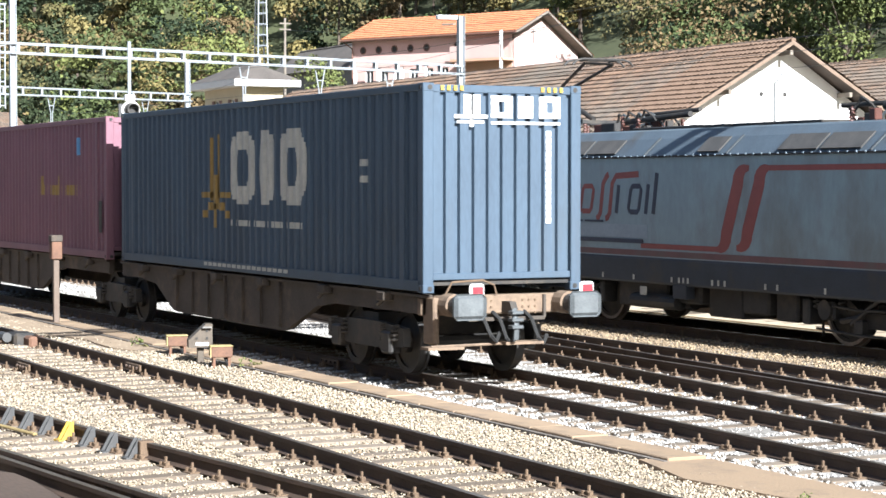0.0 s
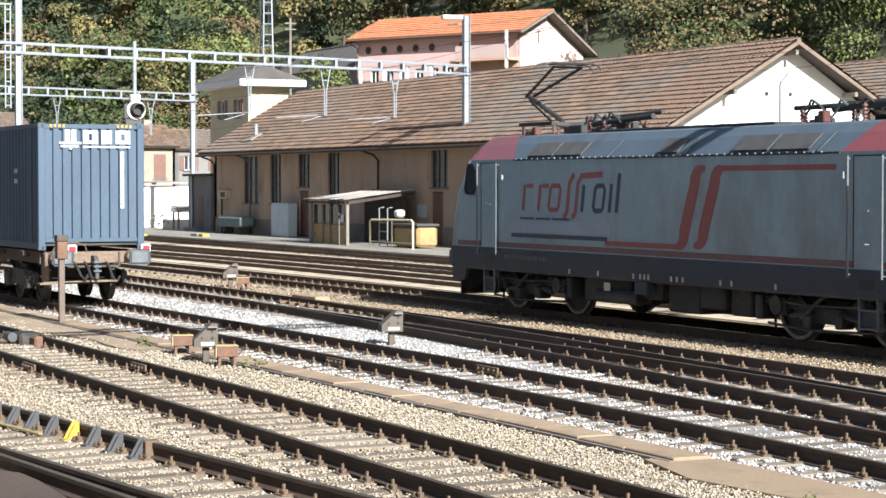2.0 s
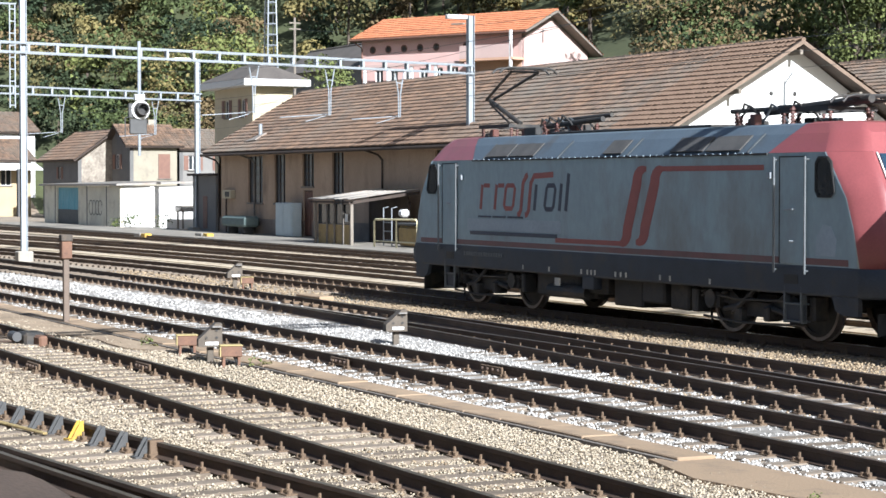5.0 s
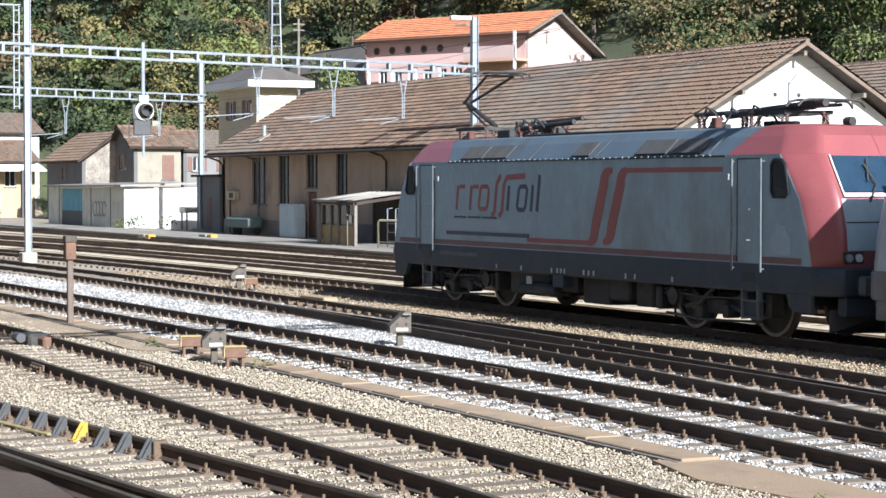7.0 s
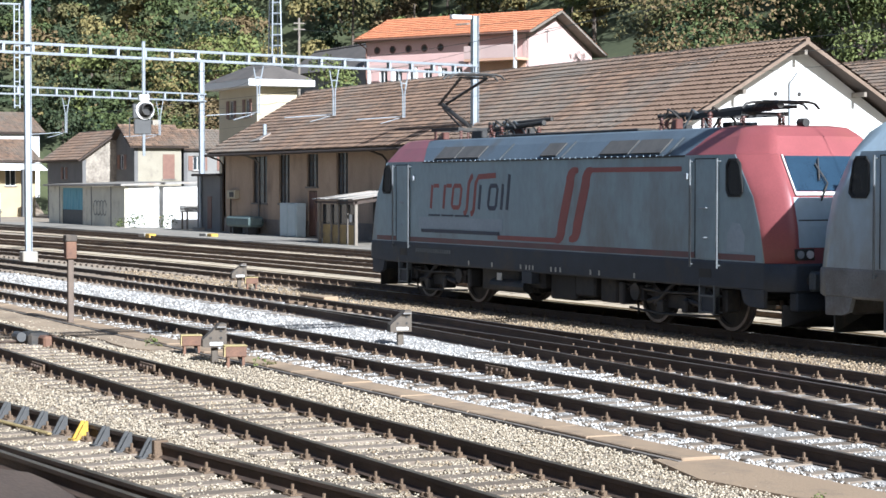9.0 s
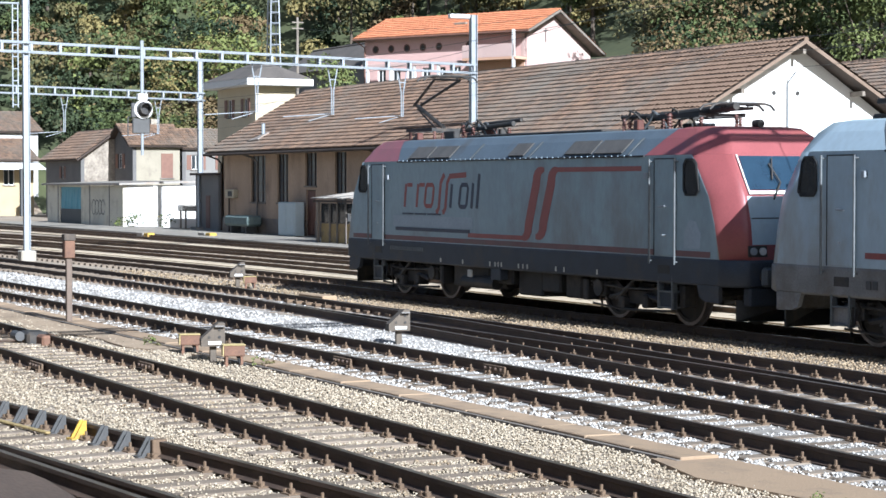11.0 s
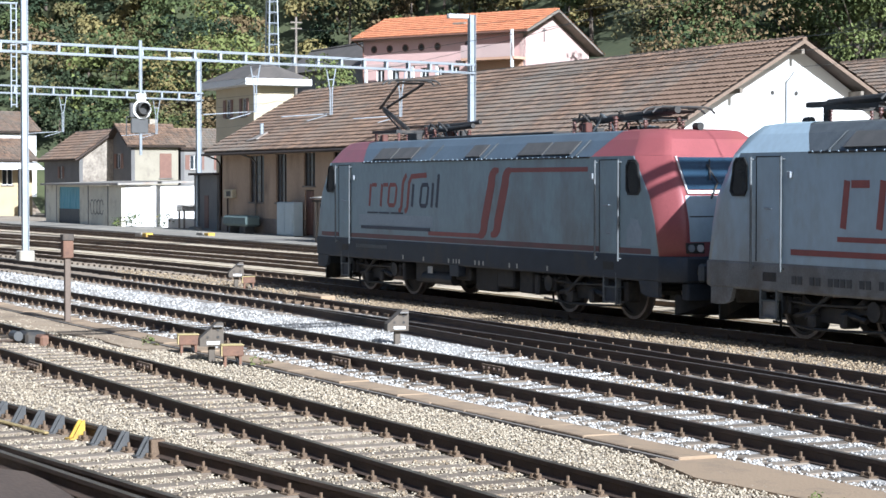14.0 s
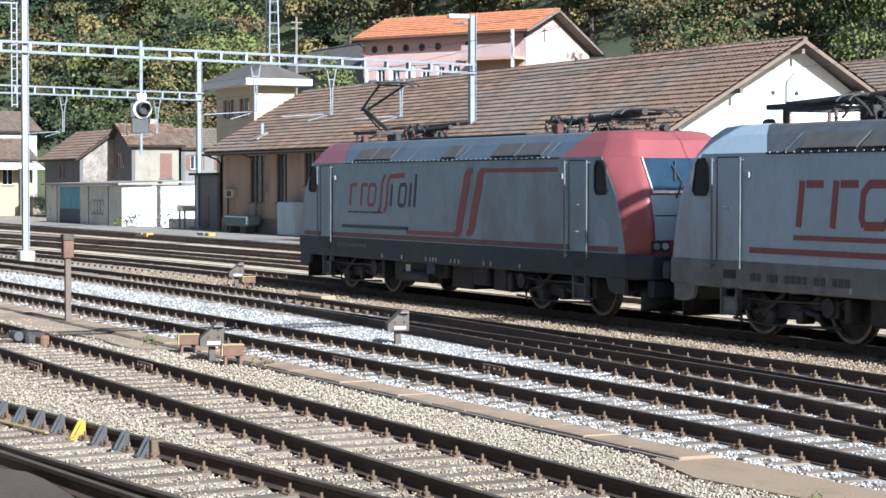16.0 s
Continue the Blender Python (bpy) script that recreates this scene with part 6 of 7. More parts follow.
# the -y fronts and the wing's side have shade put into their grey
h1 = plain_house("village_house", "village house with shade-darkened grey walls, sunlit cream front and tiled roof", -166.0, -160.0, 49.9, 53.9, 5.95, 7.6, "y", SHADE_GREY, CREAM_WALL, TILE, [(2.0, 3.2, 4.0, 5.2)], [(2.1, 3.1, 3.2, 5.2)])
part("closed_shutter", box(-159.99, -159.94, 52.3, 53.3, 3.2, 5.2), SHUTTER, h1, "closed brown window shutter")
part("chimney", box(-163.6, -162.9, 52.4, 53.1, 6.9, 8.1, 0.02), CONCRETE, h1)
h2 = plain_house("village_house", "house wing painted shade-grey, with shuttered windows and tiled roof", -167.0, -161.0, 54.45, 60.5, 5.75, 7.3, "y", SHADE_GREY, GREY_RENDER, TILE, [], [(0.5, 1.3, 3.9, 5.1), (3.0, 3.8, 3.9, 5.1)], over=0.3)
plain_house("village_house", "low old stone house with brown roof and rubble gable", -176.0, -165.0, 47.0, 53.0, 4.85, 7.2, "x", SHADE_GREY, RUBBLE, TILE, [(5.0, 5.9, 3.2, 4.2)])
plain_house("village_house", "grey-roofed house above the others on the slope", -168.0, -150.0, 66.5, 72.0, 12.4, 14.5, "x", GREY_RENDER, GREY_RENDER, SLATE, [], [], zb=2.0)
yh = plain_house("village_house", "yellow village house with brown roof and white awning", -196.0, -184.0, 40.5, 48.0, 5.0, 6.9, "y", YELLOW_WALL, YELLOW_WALL, TILE, [(8.0, 9.0, 2.6, 4.0)], [(1.4, 2.4, 2.6, 4.2), (4.4, 5.4, 2.6, 4.2), (3.0, 4.0, 0.3, 2.0)])
part("awning", plate(bmesh.new(), [(-183.9, 41.5, 4.6), (-183.9, 48.4, 4.6), (-181.9, 48.6, 4.0), (-181.9, 41.3, 4.0)], (0, 0, 0.1)), WHITE_PAINT, yh, "white awning over the front")
plain_house("village_house", "white village house with brown tiled roof among trees", -212.0, -200.0, 43.0, 52.6, 8.0, 10.0, "y", WHITE_PAINT, WHITE_PAINT, TILE, [(3, 4, 4.5, 6)], [(2, 3, 4.5, 6)])


def second_shed():
    s = thing("second_shed", (0, 0, 0), "far shed with old brown tiled roof behind the gable", "shed")
    up = Vector((0, 7.0, 3.6)).normalized()
    part("wall", box(-98, -60, 62.0, 62.4, 0, 6.2), SHED_WALL, s)
    part("roof_slab", plate(bmesh.new(), [(-98, 61, 5.6), (-60, 61, 5.6), (-60, 68.0, 9.2), (-98, 68.0, 9.2)], (0, 0.06, -0.12)), DARK_WOOD, s)
    tiles("roof_tiles", s, (-98, 60.95, 5.62), (1, 0, 0), up, 120, 18, 38 / 120, 7.87 / 17.9, TILE)
    bm = bmesh.new()
    for i in range(76):
        rod(bm, (-98 + i * 0.5, 68.0, 9.24), (-97.5 + i * 0.5, 68.0, 9.21), 0.15, 6, 0.12)
    part("ridge_tiles", bm, TILE, s)["kind"] = "stuff"


second_shed()


def garages():
    s = thing("garage_row", (0, 0, 0), "low cream garage block with flat roof and sunlit side", "garage")
    x0, x1, y0, y1, z = -147.2, -128.5, 39.4, 44.6, 2.62
    op = (3.4, 8.9, -0.2, 2.5)
    face_wall(s, "front_wall", (x0, y0), (x1, y0), -0.2, z, 0.25, CREAM_DULL, [op])
    part("side_wall", box(x1 - 0.25, x1, y0 + 0.252, y1, -0.2, z + 0.02), GABLE_WHITE, s, "bright sunlit white side wall")
    part("pilaster", box(x1, x1 + 0.1, y0 + 2.0, y0 + 2.3, -0.2, z), GABLE_WHITE, s)
    part("back_wall", box(x0, x1 - 0.252, y1 - 0.25, y1, -0.2, z), CREAM_DULL, s)
    part("roof", plate(bmesh.new(), [(x0 - 0.3, y0 - 0.35, z), (x1 + 0.35, y0 - 0.35, z + 0.02), (x1 + 0.35, y1 + 0.3, z + 0.2), (x0 - 0.3, y1 + 0.3, z + 0.2)], (0, 0, 0.13)), TIN, s, "thin pale sheet roof")
    bm = bmesh.new()
    for i in range(11):
        a = x0 + 3.4 + i * 0.5
        o = 0.06 * math.sin(i * 2.1)
        plate(bm, [(a, y0 + 0.1 + o, 0.95), (a + 0.5, y0 + 0.16 - o, 0.95), (a + 0.5, y0 + 0.1, 2.5), (a, y0 + 0.12, 2.5)], (0, 0.02, 0))
    part("tarpaulin", bm, TEAL, s, "hanging teal tarpaulin")["kind"] = "stuff"
    part("dark_panel", box(x0 + 3.4, x0 + 8.9, y0 + 0.08, y0 + 0.12, -0.2, 0.95), SIGNAL_GREY, s)
    for xx in (x0 + 11.0, x0 + 15.6, x0 + 2.9):
        part("joint_strip", box(xx, xx + 0.16, y0 - 0.03, y0 - 0.003, -0.2, z - 0.02), GREY_RENDER, s)
    bm = bmesh.new()
    for cx in (x0 + 12.0, x0 + 12.75, x0 + 13.5, x0 + 14.2):
        stroke_shape(bm, [(cx + 0.42 * math.cos(a) , 1.15 + 0.5 * math.sin(a)) for a in [0.3 + i * 0.62 for i in range(10)]], 0.07, y0 - 0.006, 0.006)
    part("scrawl", bm, SIGNAL_GREY, s, "dark looping spray-paint scrawl")
    a = thing("lean_to", (0, 0, 0), "dark grey lean-to at the end of the goods shed", "shed")
    part("wall", box(-121.6, -117.4, 42.0, 42.2, -0.2, 3.25), GREY_RENDER, a)
    part("wall", box(-117.6, -117.4, 42.202, 47.0, -0.2, 3.25), GREY_RENDER, a)
    part("wall", box(-121.6, -121.4, 42.202, 47.0, -0.2, 3.25), GREY_RENDER, a)
    part("roof", box(-121.9, -117.1, 41.7, 47.3, 3.25, 3.4, 0.02), DARK_WOOD, a)
    part("door", box(-119.6, -118.9, 41.96, 41.997, 0.0, 2.0), SHUTTER, a)
    # stacked timber against the lit wall
    bm = bmesh.new()
    for k in range(4):
        bx(bm, -126.9, -125.6, 42.6, 44.6, 0.95 + k * 0.1, 1.03 + k * 0.1)
    for yy in (42.7, 44.4):
        bx(bm, -126.8, -126.7, yy, yy + 0.1, -0.2, 0.95)
        bx(bm, -125.8, -125.7, yy, yy + 0.1, -0.2, 0.95)
    solo("timber_pile", bm, PALE_WOOD, "planks stacked on a trestle beside the garage", "timber")


garages()


def shelter():
    s = thing("shelter", (0, 0, 0), "small tin-roofed shelter with glazed booth on the yard", "shelter")
    for i in range(9):
        a = -90.2 + i * 0.545
        part("roof_sheet", plate(bmesh.new(), [(a, 36.9, 2.02 + 0.02 * math.sin(i * 1.7)), (a + 0.53, 36.9, 2.03), (a + 0.53, 40.5, 2.5), (a, 40.5, 2.46)], (0, 0, 0.04)), TIN, s)
    part("beam", box(-90.1, -85.3, 37.0, 37.12, 1.86, 1.95), DARK_WOOD, s)
    part("rafter", plate(bmesh.new(), [(-85.3, 36.95, 1.8), (-85.3, 36.95, 1.93), (-85.3, 40.5, 2.42), (-85.3, 40.5, 2.28)], (-0.12, 0, 0)), DARK_WOOD, s)
    for x, y in ((-85.4, 37.1), (-89.7, 37.1), (-85.6, 40.1), (-89.9, 40.1)):
        part("post", box(x - 0.075, x + 0.075, y - 0.075, y + 0.075, -0.1, 1.93, 0.02), PALE_WOOD if y < 38 else DARK_WOOD, s)
    part("booth_wall", box(-89.6, -85.55, 37.22, 37.26, -0.05, 0.85), DULL_YELLOW, s, "dirty yellow lower panel")
    part("booth_glass", box(-89.6, -85.55, 37.22, 37.25, 0.88, 1.8), GLASS, s)
    for x in (-88.5, -87.6, -86.6):
        part("mullion", box(x, x + 0.09, 37.14, 37.21, -0.05, 1.8), STONE_BASE, s)
    part("notice", box(-86.2, -85.9, 37.12, 37.14, 1.0, 1.35), WHITE_PAINT, s, "small white notice")
    part("back_panel", box(-90.1, -85.6, 40.05, 40.09, -0.05, 2.2), DARK_WOOD, s)
    f = thing("pipe_barrier", (0, 0, 0), "pale yellow bent pipe barrier in front of the shelter", "barrier")
    pm = mat("cream_pipe", (0.66, 0.60, 0.38), (0.5, 0.44, 0.27), 0.6)
    part("hoop", bent(bmesh.new(), [(-83.3, 37.3, -0.1), (-83.3, 37.3, 1.08), (-83.15, 37.3, 1.16), (-78.95, 37.3, 1.2), (-78.8, 37.3, 1.1), (-78.8, 37.3, -0.1)], 0.045, 8), pm, f)
    part("post", rod(bmesh.new(), (-80.95, 37.3, -0.1), (-80.95, 37.3, 1.17), 0.04, 8), pm, f)
    part("rail", rod(bmesh.new(), (-83.3, 37.3, 0.2), (-78.8, 37.3, 0.2), 0.03, 8), pm, f)
    c = thing("hand_cart", (0, 0, 0), "light metal trolley parked beside the shelter", "cart")
    bm = bmesh.new()
    for x in (-84.5, -83.6):
        bent(bm, [(x, 38.3, -0.05), (x, 38.3, 1.65), (x + 0.1, 38.5, 1.7)], 0.03, 6)
    for z in (0.2, 0.6, 1.0):
        rod(bm, (-84.5, 38.3, z), (-83.6, 38.3, z), 0.025, 6)
    part("frame", bm, GALV, c)
    part("sack", bx(bmesh.new(), -83.2, -82.7, 38.4, 38.8, 1.25, 1.6, 0.1), WHITE_PAINT, c)
    y = thing("yellow_bin", (-80.8, 38.4, -0.1), "dirty yellow grit bin behind the barrier", "bin")
    bm = bx(bmesh.new(), -1.3, 1.2, -0.5, 0.5, 0.1, 1.0, 0.12)
    part("body", bm, DULL_YELLOW, y)
    part("lid", bx(bmesh.new(), -1.35, 1.25, -0.55, 0.55, 1.0, 1.12, 0.04), SIGNAL_GREY, y)
    # other yard clutter
    b = thing("cabinet", (-101.0, 40.2, -0.1), "pale blue steel cabinet against the shed wall", "cabinet")
    part("body", bx(bmesh.new(), -1.2, 1.2, -0.25, 0.3, 0.05, 1.85, 0.03), PALE_BLUE, b)
    part("door", bx(bmesh.new(), -1.1, -0.02, -0.28, -0.252, 0.15, 1.78), PALE_BLUE, b)
    part("door", bx(bmesh.new(), 0.02, 1.1, -0.28, -0.252, 0.15, 1.78), PALE_BLUE, b)
    part("plinth", bx(bmesh.new(), -1.1, 1.1, -0.2, 0.25, -0.0, 0.05), CONCRETE, b)
    t = thing("water_trough", (-108.0, 40.1, -0.1), "grey-green round tub on legs by the shed", "tub")
    part("tub", bx(bmesh.new(), -1.9, 1.9, -0.45, 0.45, 0.45, 1.05, 0.12), mat("tub_green", (0.13, 0.17, 0.16), (0.08, 0.11, 0.105), 0.7), t)
    for x in (-1.2, 1.2):
        part("leg", bx(bmesh.new(), x - 0.06, x + 0.06, -0.3, 0.3, 0.0, 0.46), SIGNAL_GREY, t)
    m = thing("meter_box", (-111.4, 40.7, 1.9), "small white meter box on the shed wall", "meter box")
    part("box", bx(bmesh.new(), -0.7, 0.7, -0.2, 0.1, 0.0, 0.5, 0.03), CREAM, m)
    part("opening", bx(bmesh.new(), -0.2, 0.5, -0.215, -0.202, 0.1, 0.4), BLACK, m)
    part("pipe", rod(bmesh.new(), (-0.4, -0.05, -2.0), (-0.4, -0.05, 0.0), 0.05, 6), DARK_WOOD, m)
    w = thing("wash_basin", (-85.0, 40.45, 0.7), "stone wall basin with notice above it", "basin")
    part("bowl", bx(bmesh.new(), -0.8, 0.8, -0.4, 0.3, -0.15, 0.12, 0.05), CONCRETE, w)
    part("stand", bx(bmesh.new(), -0.2, 0.2, -0.2, 0.3, -0.8, -0.15), STONE_BASE, w)
    part("notice", bx(bmesh.new(), -0.6, 0.3, 0.28, 0.33, 0.5, 1.1), PALE_BLUE, w)


shelter()

# dark fence panel at the yard's end
fe = thing("fence_panel", (0, 0, 0), "dark boarded fence by the tracks", "fence")
for i in range(12):
    part("board", box(-150.8 - i * 0.6, -150.25 - i * 0.6, 36.5, 36.56, -0.2, 0.95), SIGNAL_GREY, fe)


# ---- lineside things ----
def marker_post():
    s = thing("marker_post", (-41.5, 11.55, -0.2), "rusty brown steel post with square box top", "post")
    part("post", bx(bmesh.new(), -0.06, 0.06, -0.06, 0.06, 0.0, 1.45, 0.012), mat("post_brown", (0.155, 0.118, 0.092), (0.10, 0.075, 0.058), 0.8, scale=4, fine=40), s)
    part("box", bx(bmesh.new(), -0.11, 0.11, -0.11, 0.11, 1.38, 1.74, 0.015), RUST_BOX, s)
    part("cap", bx(bmesh.new(), -0.12, 0.12, -0.12, 0.12, 1.742, 1.88, 0.015), WAGON_BROWN, s)
    part("foot", bx(bmesh.new(), -0.2, 0.2, -0.16, 0.16, -0.1, 0.03, 0.01), CONCRETE, s)


marker_post()


SIGNAL_BODY = mat("signal_casting", (0.112, 0.091, 0.069), (0.072, 0.058, 0.044), 0.75, scale=4, fine=30)


def dwarf_signal(x, y, z=-0.2, scale=1.0):
    """A low wedge-headed ground signal on a stub post."""
    s = thing("dwarf_signal", (x, y, z), "grey wedge-shaped dwarf railway signal on a short post", "railway signal", "dwarf signals", rz=-14)
    k = scale
    part("post", bx(bmesh.new(), -0.08 * k, 0.08 * k, -0.07 * k, 0.07 * k, 0, 0.42 * k, 0.01), SIGNAL_BODY, s)
    pts = [(-0.27, 0.36), (0.24, 0.36), (0.24, 0.86), (0.1, 0.86), (-0.27, 0.52)]
    h = part("head", plate(bmesh.new(), [(-0.2 * k, -a * k * 0 + a * k, b * k) for a, b in pts], (0.42 * k, 0, 0)), SIGNAL_BODY, s)
    part("plate", bx(bmesh.new(), 0.222 * k, 0.235 * k, -0.12 * k, 0.16 * k, 0.40 * k, 0.47 * k), WHITE_PAINT, h, "white plate under the lamp windows")
    bm = bmesh.new()
    for a, b in ((-0.1, 0.56), (0.12, 0.56), (0.12, 0.72)):
        ring(bm, (0.226 * k, a * k, b * k), "x", 0, 0.03 * k, 0.02, 12)
    part("lens", bm, BLACK, h)["kind"] = "stuff"
    part("hood", bx(bmesh.new(), 0.22 * k, 0.32 * k, 0.02 * k, 0.22 * k, 0.78 * k, 0.81 * k), GREY_RENDER, h)
    return s


dwarf_signal(-31.6, 11.2, scale=0.76)
dwarf_signal(-33.45, 15.40, scale=0.76)
dwarf_signal(-54.2, 19.95, scale=0.82)


def relay_box(x, y):
    s = thing("relay_box", (x, y, -0.2), "small rusty brown lineside box on iron legs", "box", "relay boxes", rz=-14)
    for a in (-0.09, 0.09):
        for b in (-0.12, 0.12):
            part("leg", bx(bmesh.new(), a - 0.02, a + 0.02, b - 0.02, b + 0.02, -0.05, 0.2), RUST_BOX, s)
    part("case", bx(bmesh.new(), -0.13, 0.13, -0.17, 0.17, 0.17, 0.34, 0.012), RUST_BOX, s)
    part("end_plate", bx(bmesh.new(), -0.115, 0.125, -0.186, -0.17, 0.18, 0.335), PALE_YELLOW, s, "faded yellow end plate")
    part("lid", bx(bmesh.new(), -0.14, 0.14, -0.19, 0.18, 0.342, 0.357, 0.006), PALE_YELLOW, s)
    part("cable", bent(bmesh.new(), [(0.0, 0.05, 0.2), (0.08, 0.1, 0.05), (0.1, 0.3, -0.02), (0.0, 0.6, -0.05)], 0.03), RUBBER, s)


relay_box(-33.2, 11.35)
relay_box(-30.75, 11.25)
relay_box(-53.2, 19.95)


def point_motor():
    s = thing("point_machine", (-36.6, 9.55, -0.12), "dark cast-iron point lever box beside the rail", "point machine")
    part("case", bx(bmesh.new(), -0.35, 0.3, -0.22, 0.2, -0.1, 0.16, 0.05), BLACK, s)
    part("cover", bx(bmesh.new(), 0.05, 0.7, -0.05, 0.25, -0.1, 0.12, 0.04), RUST_BOX, s)
    part("weight", rod(bmesh.new(), (-0.3, -0.3, 0.08), (0.1, -0.3, 0.08), 0.09, 10), SIGNAL_GREY, s)
    part("rod", rod(bmesh.new(), (0.0, -0.2, 0.0), (0.0, -1.6, 0.0), 0.025, 6), RAIL, s)


point_motor()
for x, y, nm in ((-104.9, 33.6, 0), (-103.5, 36.6, 0)):
    b = thing("cable_marker", (x, y, -0.12), "small yellow-topped concrete marker block", "marker", "markers")
    part("block", bx(bmesh.new(), -0.35, 0.35, -0.2, 0.2, -0.1, 0.22, 0.03), YELLOW, b)
    part("side", bx(bmesh.new(), -1.6, -0.52, -0.2, 0.2, -0.1, 0.22, 0.03), CONCRETE, b)
b = solo("concrete_slab", box(-48.6, -47.0, 19.55, 19.95, -0.25, -0.08, 0.02), DUCT, "pale concrete cover slab beside the rails", "slab")

# duct covers beside the container track, then the trodden path further on
duct = thing("cable_duct", (0, 0, 0), "row of brown concrete cable duct covers", "cable duct", "", "structure")
cover = mesh_of("duct_cover", bx(bmesh.new(), -0.49, 0.49, -0.24, 0.24, -0.06, 0.0, 0.012), DUCT)
for i in range(34):
    x = -18.4 - i * 1.0
    ob = new("duct_cover", cover)
    ob.parent = duct
    ob.matrix_basis = pose(x, 11.72, -0.125 + random.uniform(-0.008, 0.008), random.uniform(-0.5, 0.5), random.uniform(-0.2, 0.2), random.uniform(-0.6, 0.6))
part("duct_wall", box(-52.6, -17.9, 11.42, 11.48, -0.35, -0.15), STONE_BASE, duct)
solo("walkway_slab", plate(bmesh.new(), [(-18.2, 11.3, -0.155), (-16.8, 10.95, -0.155), (-15.4, 11.1, -0.155), (-13.0, 11.3, -0.155), (-13.0, 12.05, -0.155), (-17.9, 12.0, -0.155)], (0, 0, -0.15)), DUCT, "brown concrete walkway slab between the tracks", "slab", "", "structure")
PALE_EARTH = mat("pale_earth", (0.57, 0.485, 0.36), (0.33, 0.262, 0.185), 0.95, scale=0.4, fine=12, bump=0.6, spec=0.15)
strip("trodden_path", range(-75, -30), lambda x: 10.45 + max(0, (x + 40) * 0.1) + 0.18 * math.sin(x * 1.3), lambda x: 11.85 + 0.1 * math.sin(x * 0.9), -0.17, mat("trodden_earth", (0.39, 0.305, 0.215), (0.20, 0.152, 0.106), 0.95, scale=0.6, fine=20, bump=0.6, spec=0.15), "trodden earth path between two tracks", "path")
strip("earth_verge", [-130, -100, -80, -60, -50, -40, -20, 0], lambda x: LINE_L(x) + 1.3, lambda x: LINE_D(x) - 1.3, -0.16, PALE_EARTH, "pale stony earth between far tracks", "ballast")

for nm, low, high, z in (("ballast_far", lambda x: LINE_D(x) - 1.7, lambda x: LINE_D(x) + 1.55, -0.128), ("ballast_far", lambda x: LINE_E(x) - 1.6, lambda x: LINE_E(x) + 1.6, -0.134), ("ballast_far", lambda x: LINE_F(x) - 1.9, lambda x: LINE_F(x) + 2.15, -0.14)):
    strip(nm, range(-150, 11, 8), low, high, z, PALE_EARTH, "pale stony ballast under a far track", "ballast")

# turnout rails between the middle track and its neighbour, and the near siding
tn = thing("turnout", (0, 0, 0), "extra switch rails of a turnout in the middle track", "turnout", "", "structure")
for off in (-0.7525, 0.7525):
    rail(LINE_V, off, -46.4, -9, tn, name="switch_rail")
for i in range(24):
    part("slide_chair", box(-46.4 + i * 0.6, -46.15 + i * 0.6, LINE_C(-46) + 0.5, LINE_C(-46) + 0.69, -0.165, -0.10), CLIP, tn)
    part("slide_chair", box(-46.4 + i * 0.6, -46.15 + i * 0.6, LINE_C(-46) - 0.69, LINE_C(-46) - 0.5, -0.165, -0.10), CLIP, tn)
i = 0
while -31.2 + 0.6 * i < -10:
    x = -31.2 + 0.6 * i
    ob = new("sleeper", SLEEPER_MESH)
    ob.parent, ob.matrix_basis = tn, pose(x, LINE_V(x), -0.009, 0, 0, math.degrees(math.atan((LINE_V(x + 0.1) - LINE_V(x - 0.1)) / 0.2)))
    i += 1
sd = track("siding", "near siding rails with timber sleepers", LINE_Z, -40, 2, -40)
rail(lambda x: 5.02 + 0.095 * (x + 20.6), 0, -40, 0, sd)
for k in range(9):
    x = -25.55 + 0.6 * k
    y = LINE_Z(x) + 0.7525
    s = thing("rail_bracket", (x, y - 0.05, -0.16), "yellow triangular rail bracket" + (" on the siding" if k == 5 else "") if k == 5 else "grey triangular steel bracket propping the siding rail", "bracket", "rail brackets", rz=7)
    m = YELLOW if k == 5 else SIGNAL_GREY
    for o in (-0.06, 0.045):
        part("web", plate(bmesh.new(), [(o, 0.0, 0.0), (o, -0.15, 0.0), (o, -0.035, 0.2), (o, 0.0, 0.2)], (0.016, 0, 0)), m, s)
    part("foot", bx(bmesh.new(), -0.08, 0.08, -0.19, 0.0, -0.02, 0.005), m, s)
solo("timber_crossing", plate(bmesh.new(), [(-19.9, 4.78, -0.07), (-19.5, 5.0, -0.07), (-18.9, 5.03, -0.07), (-17.6, 4.97, -0.07), (-17.2, 4.0, -0.07), (-19.6, 3.9, -0.07)], (0, 0, -0.2)), mat("crossing_timber", (0.085, 0.058, 0.042), (0.048, 0.033, 0.025), 0.85, scale=2, fine=25, bump=0.4, stretch=(0.3, 1, 1)), "dark brown timber crossing slab at the siding", "crossing", "", "structure")
yb = solo("yellow_bar", box(-25.4, -22.9, 5.95, 6.01, -0.15, -0.12, 0.01), mat("faded_yellow", (0.36, 0.28, 0.12), (0.22, 0.16, 0.07), 0.8, scale=8), "faded yellow painted bar lying across the sleepers", "bar")
yb.data.transform(Matrix.Translation((-24, 5.84, 0)) @ Matrix.Rotation(math.radians(8), 4, "Z") @ Matrix.Translation((24, -5.84, 0)))
solo("rail_joint_plate", box(-20.75, -20.60, LINE_Z(-20.7) + 0.66, LINE_Z(-20.7) + 0.82, -0.16, 0.02, 0.01), CLIP, "rust-orange joint plate on the siding rail", "plate")
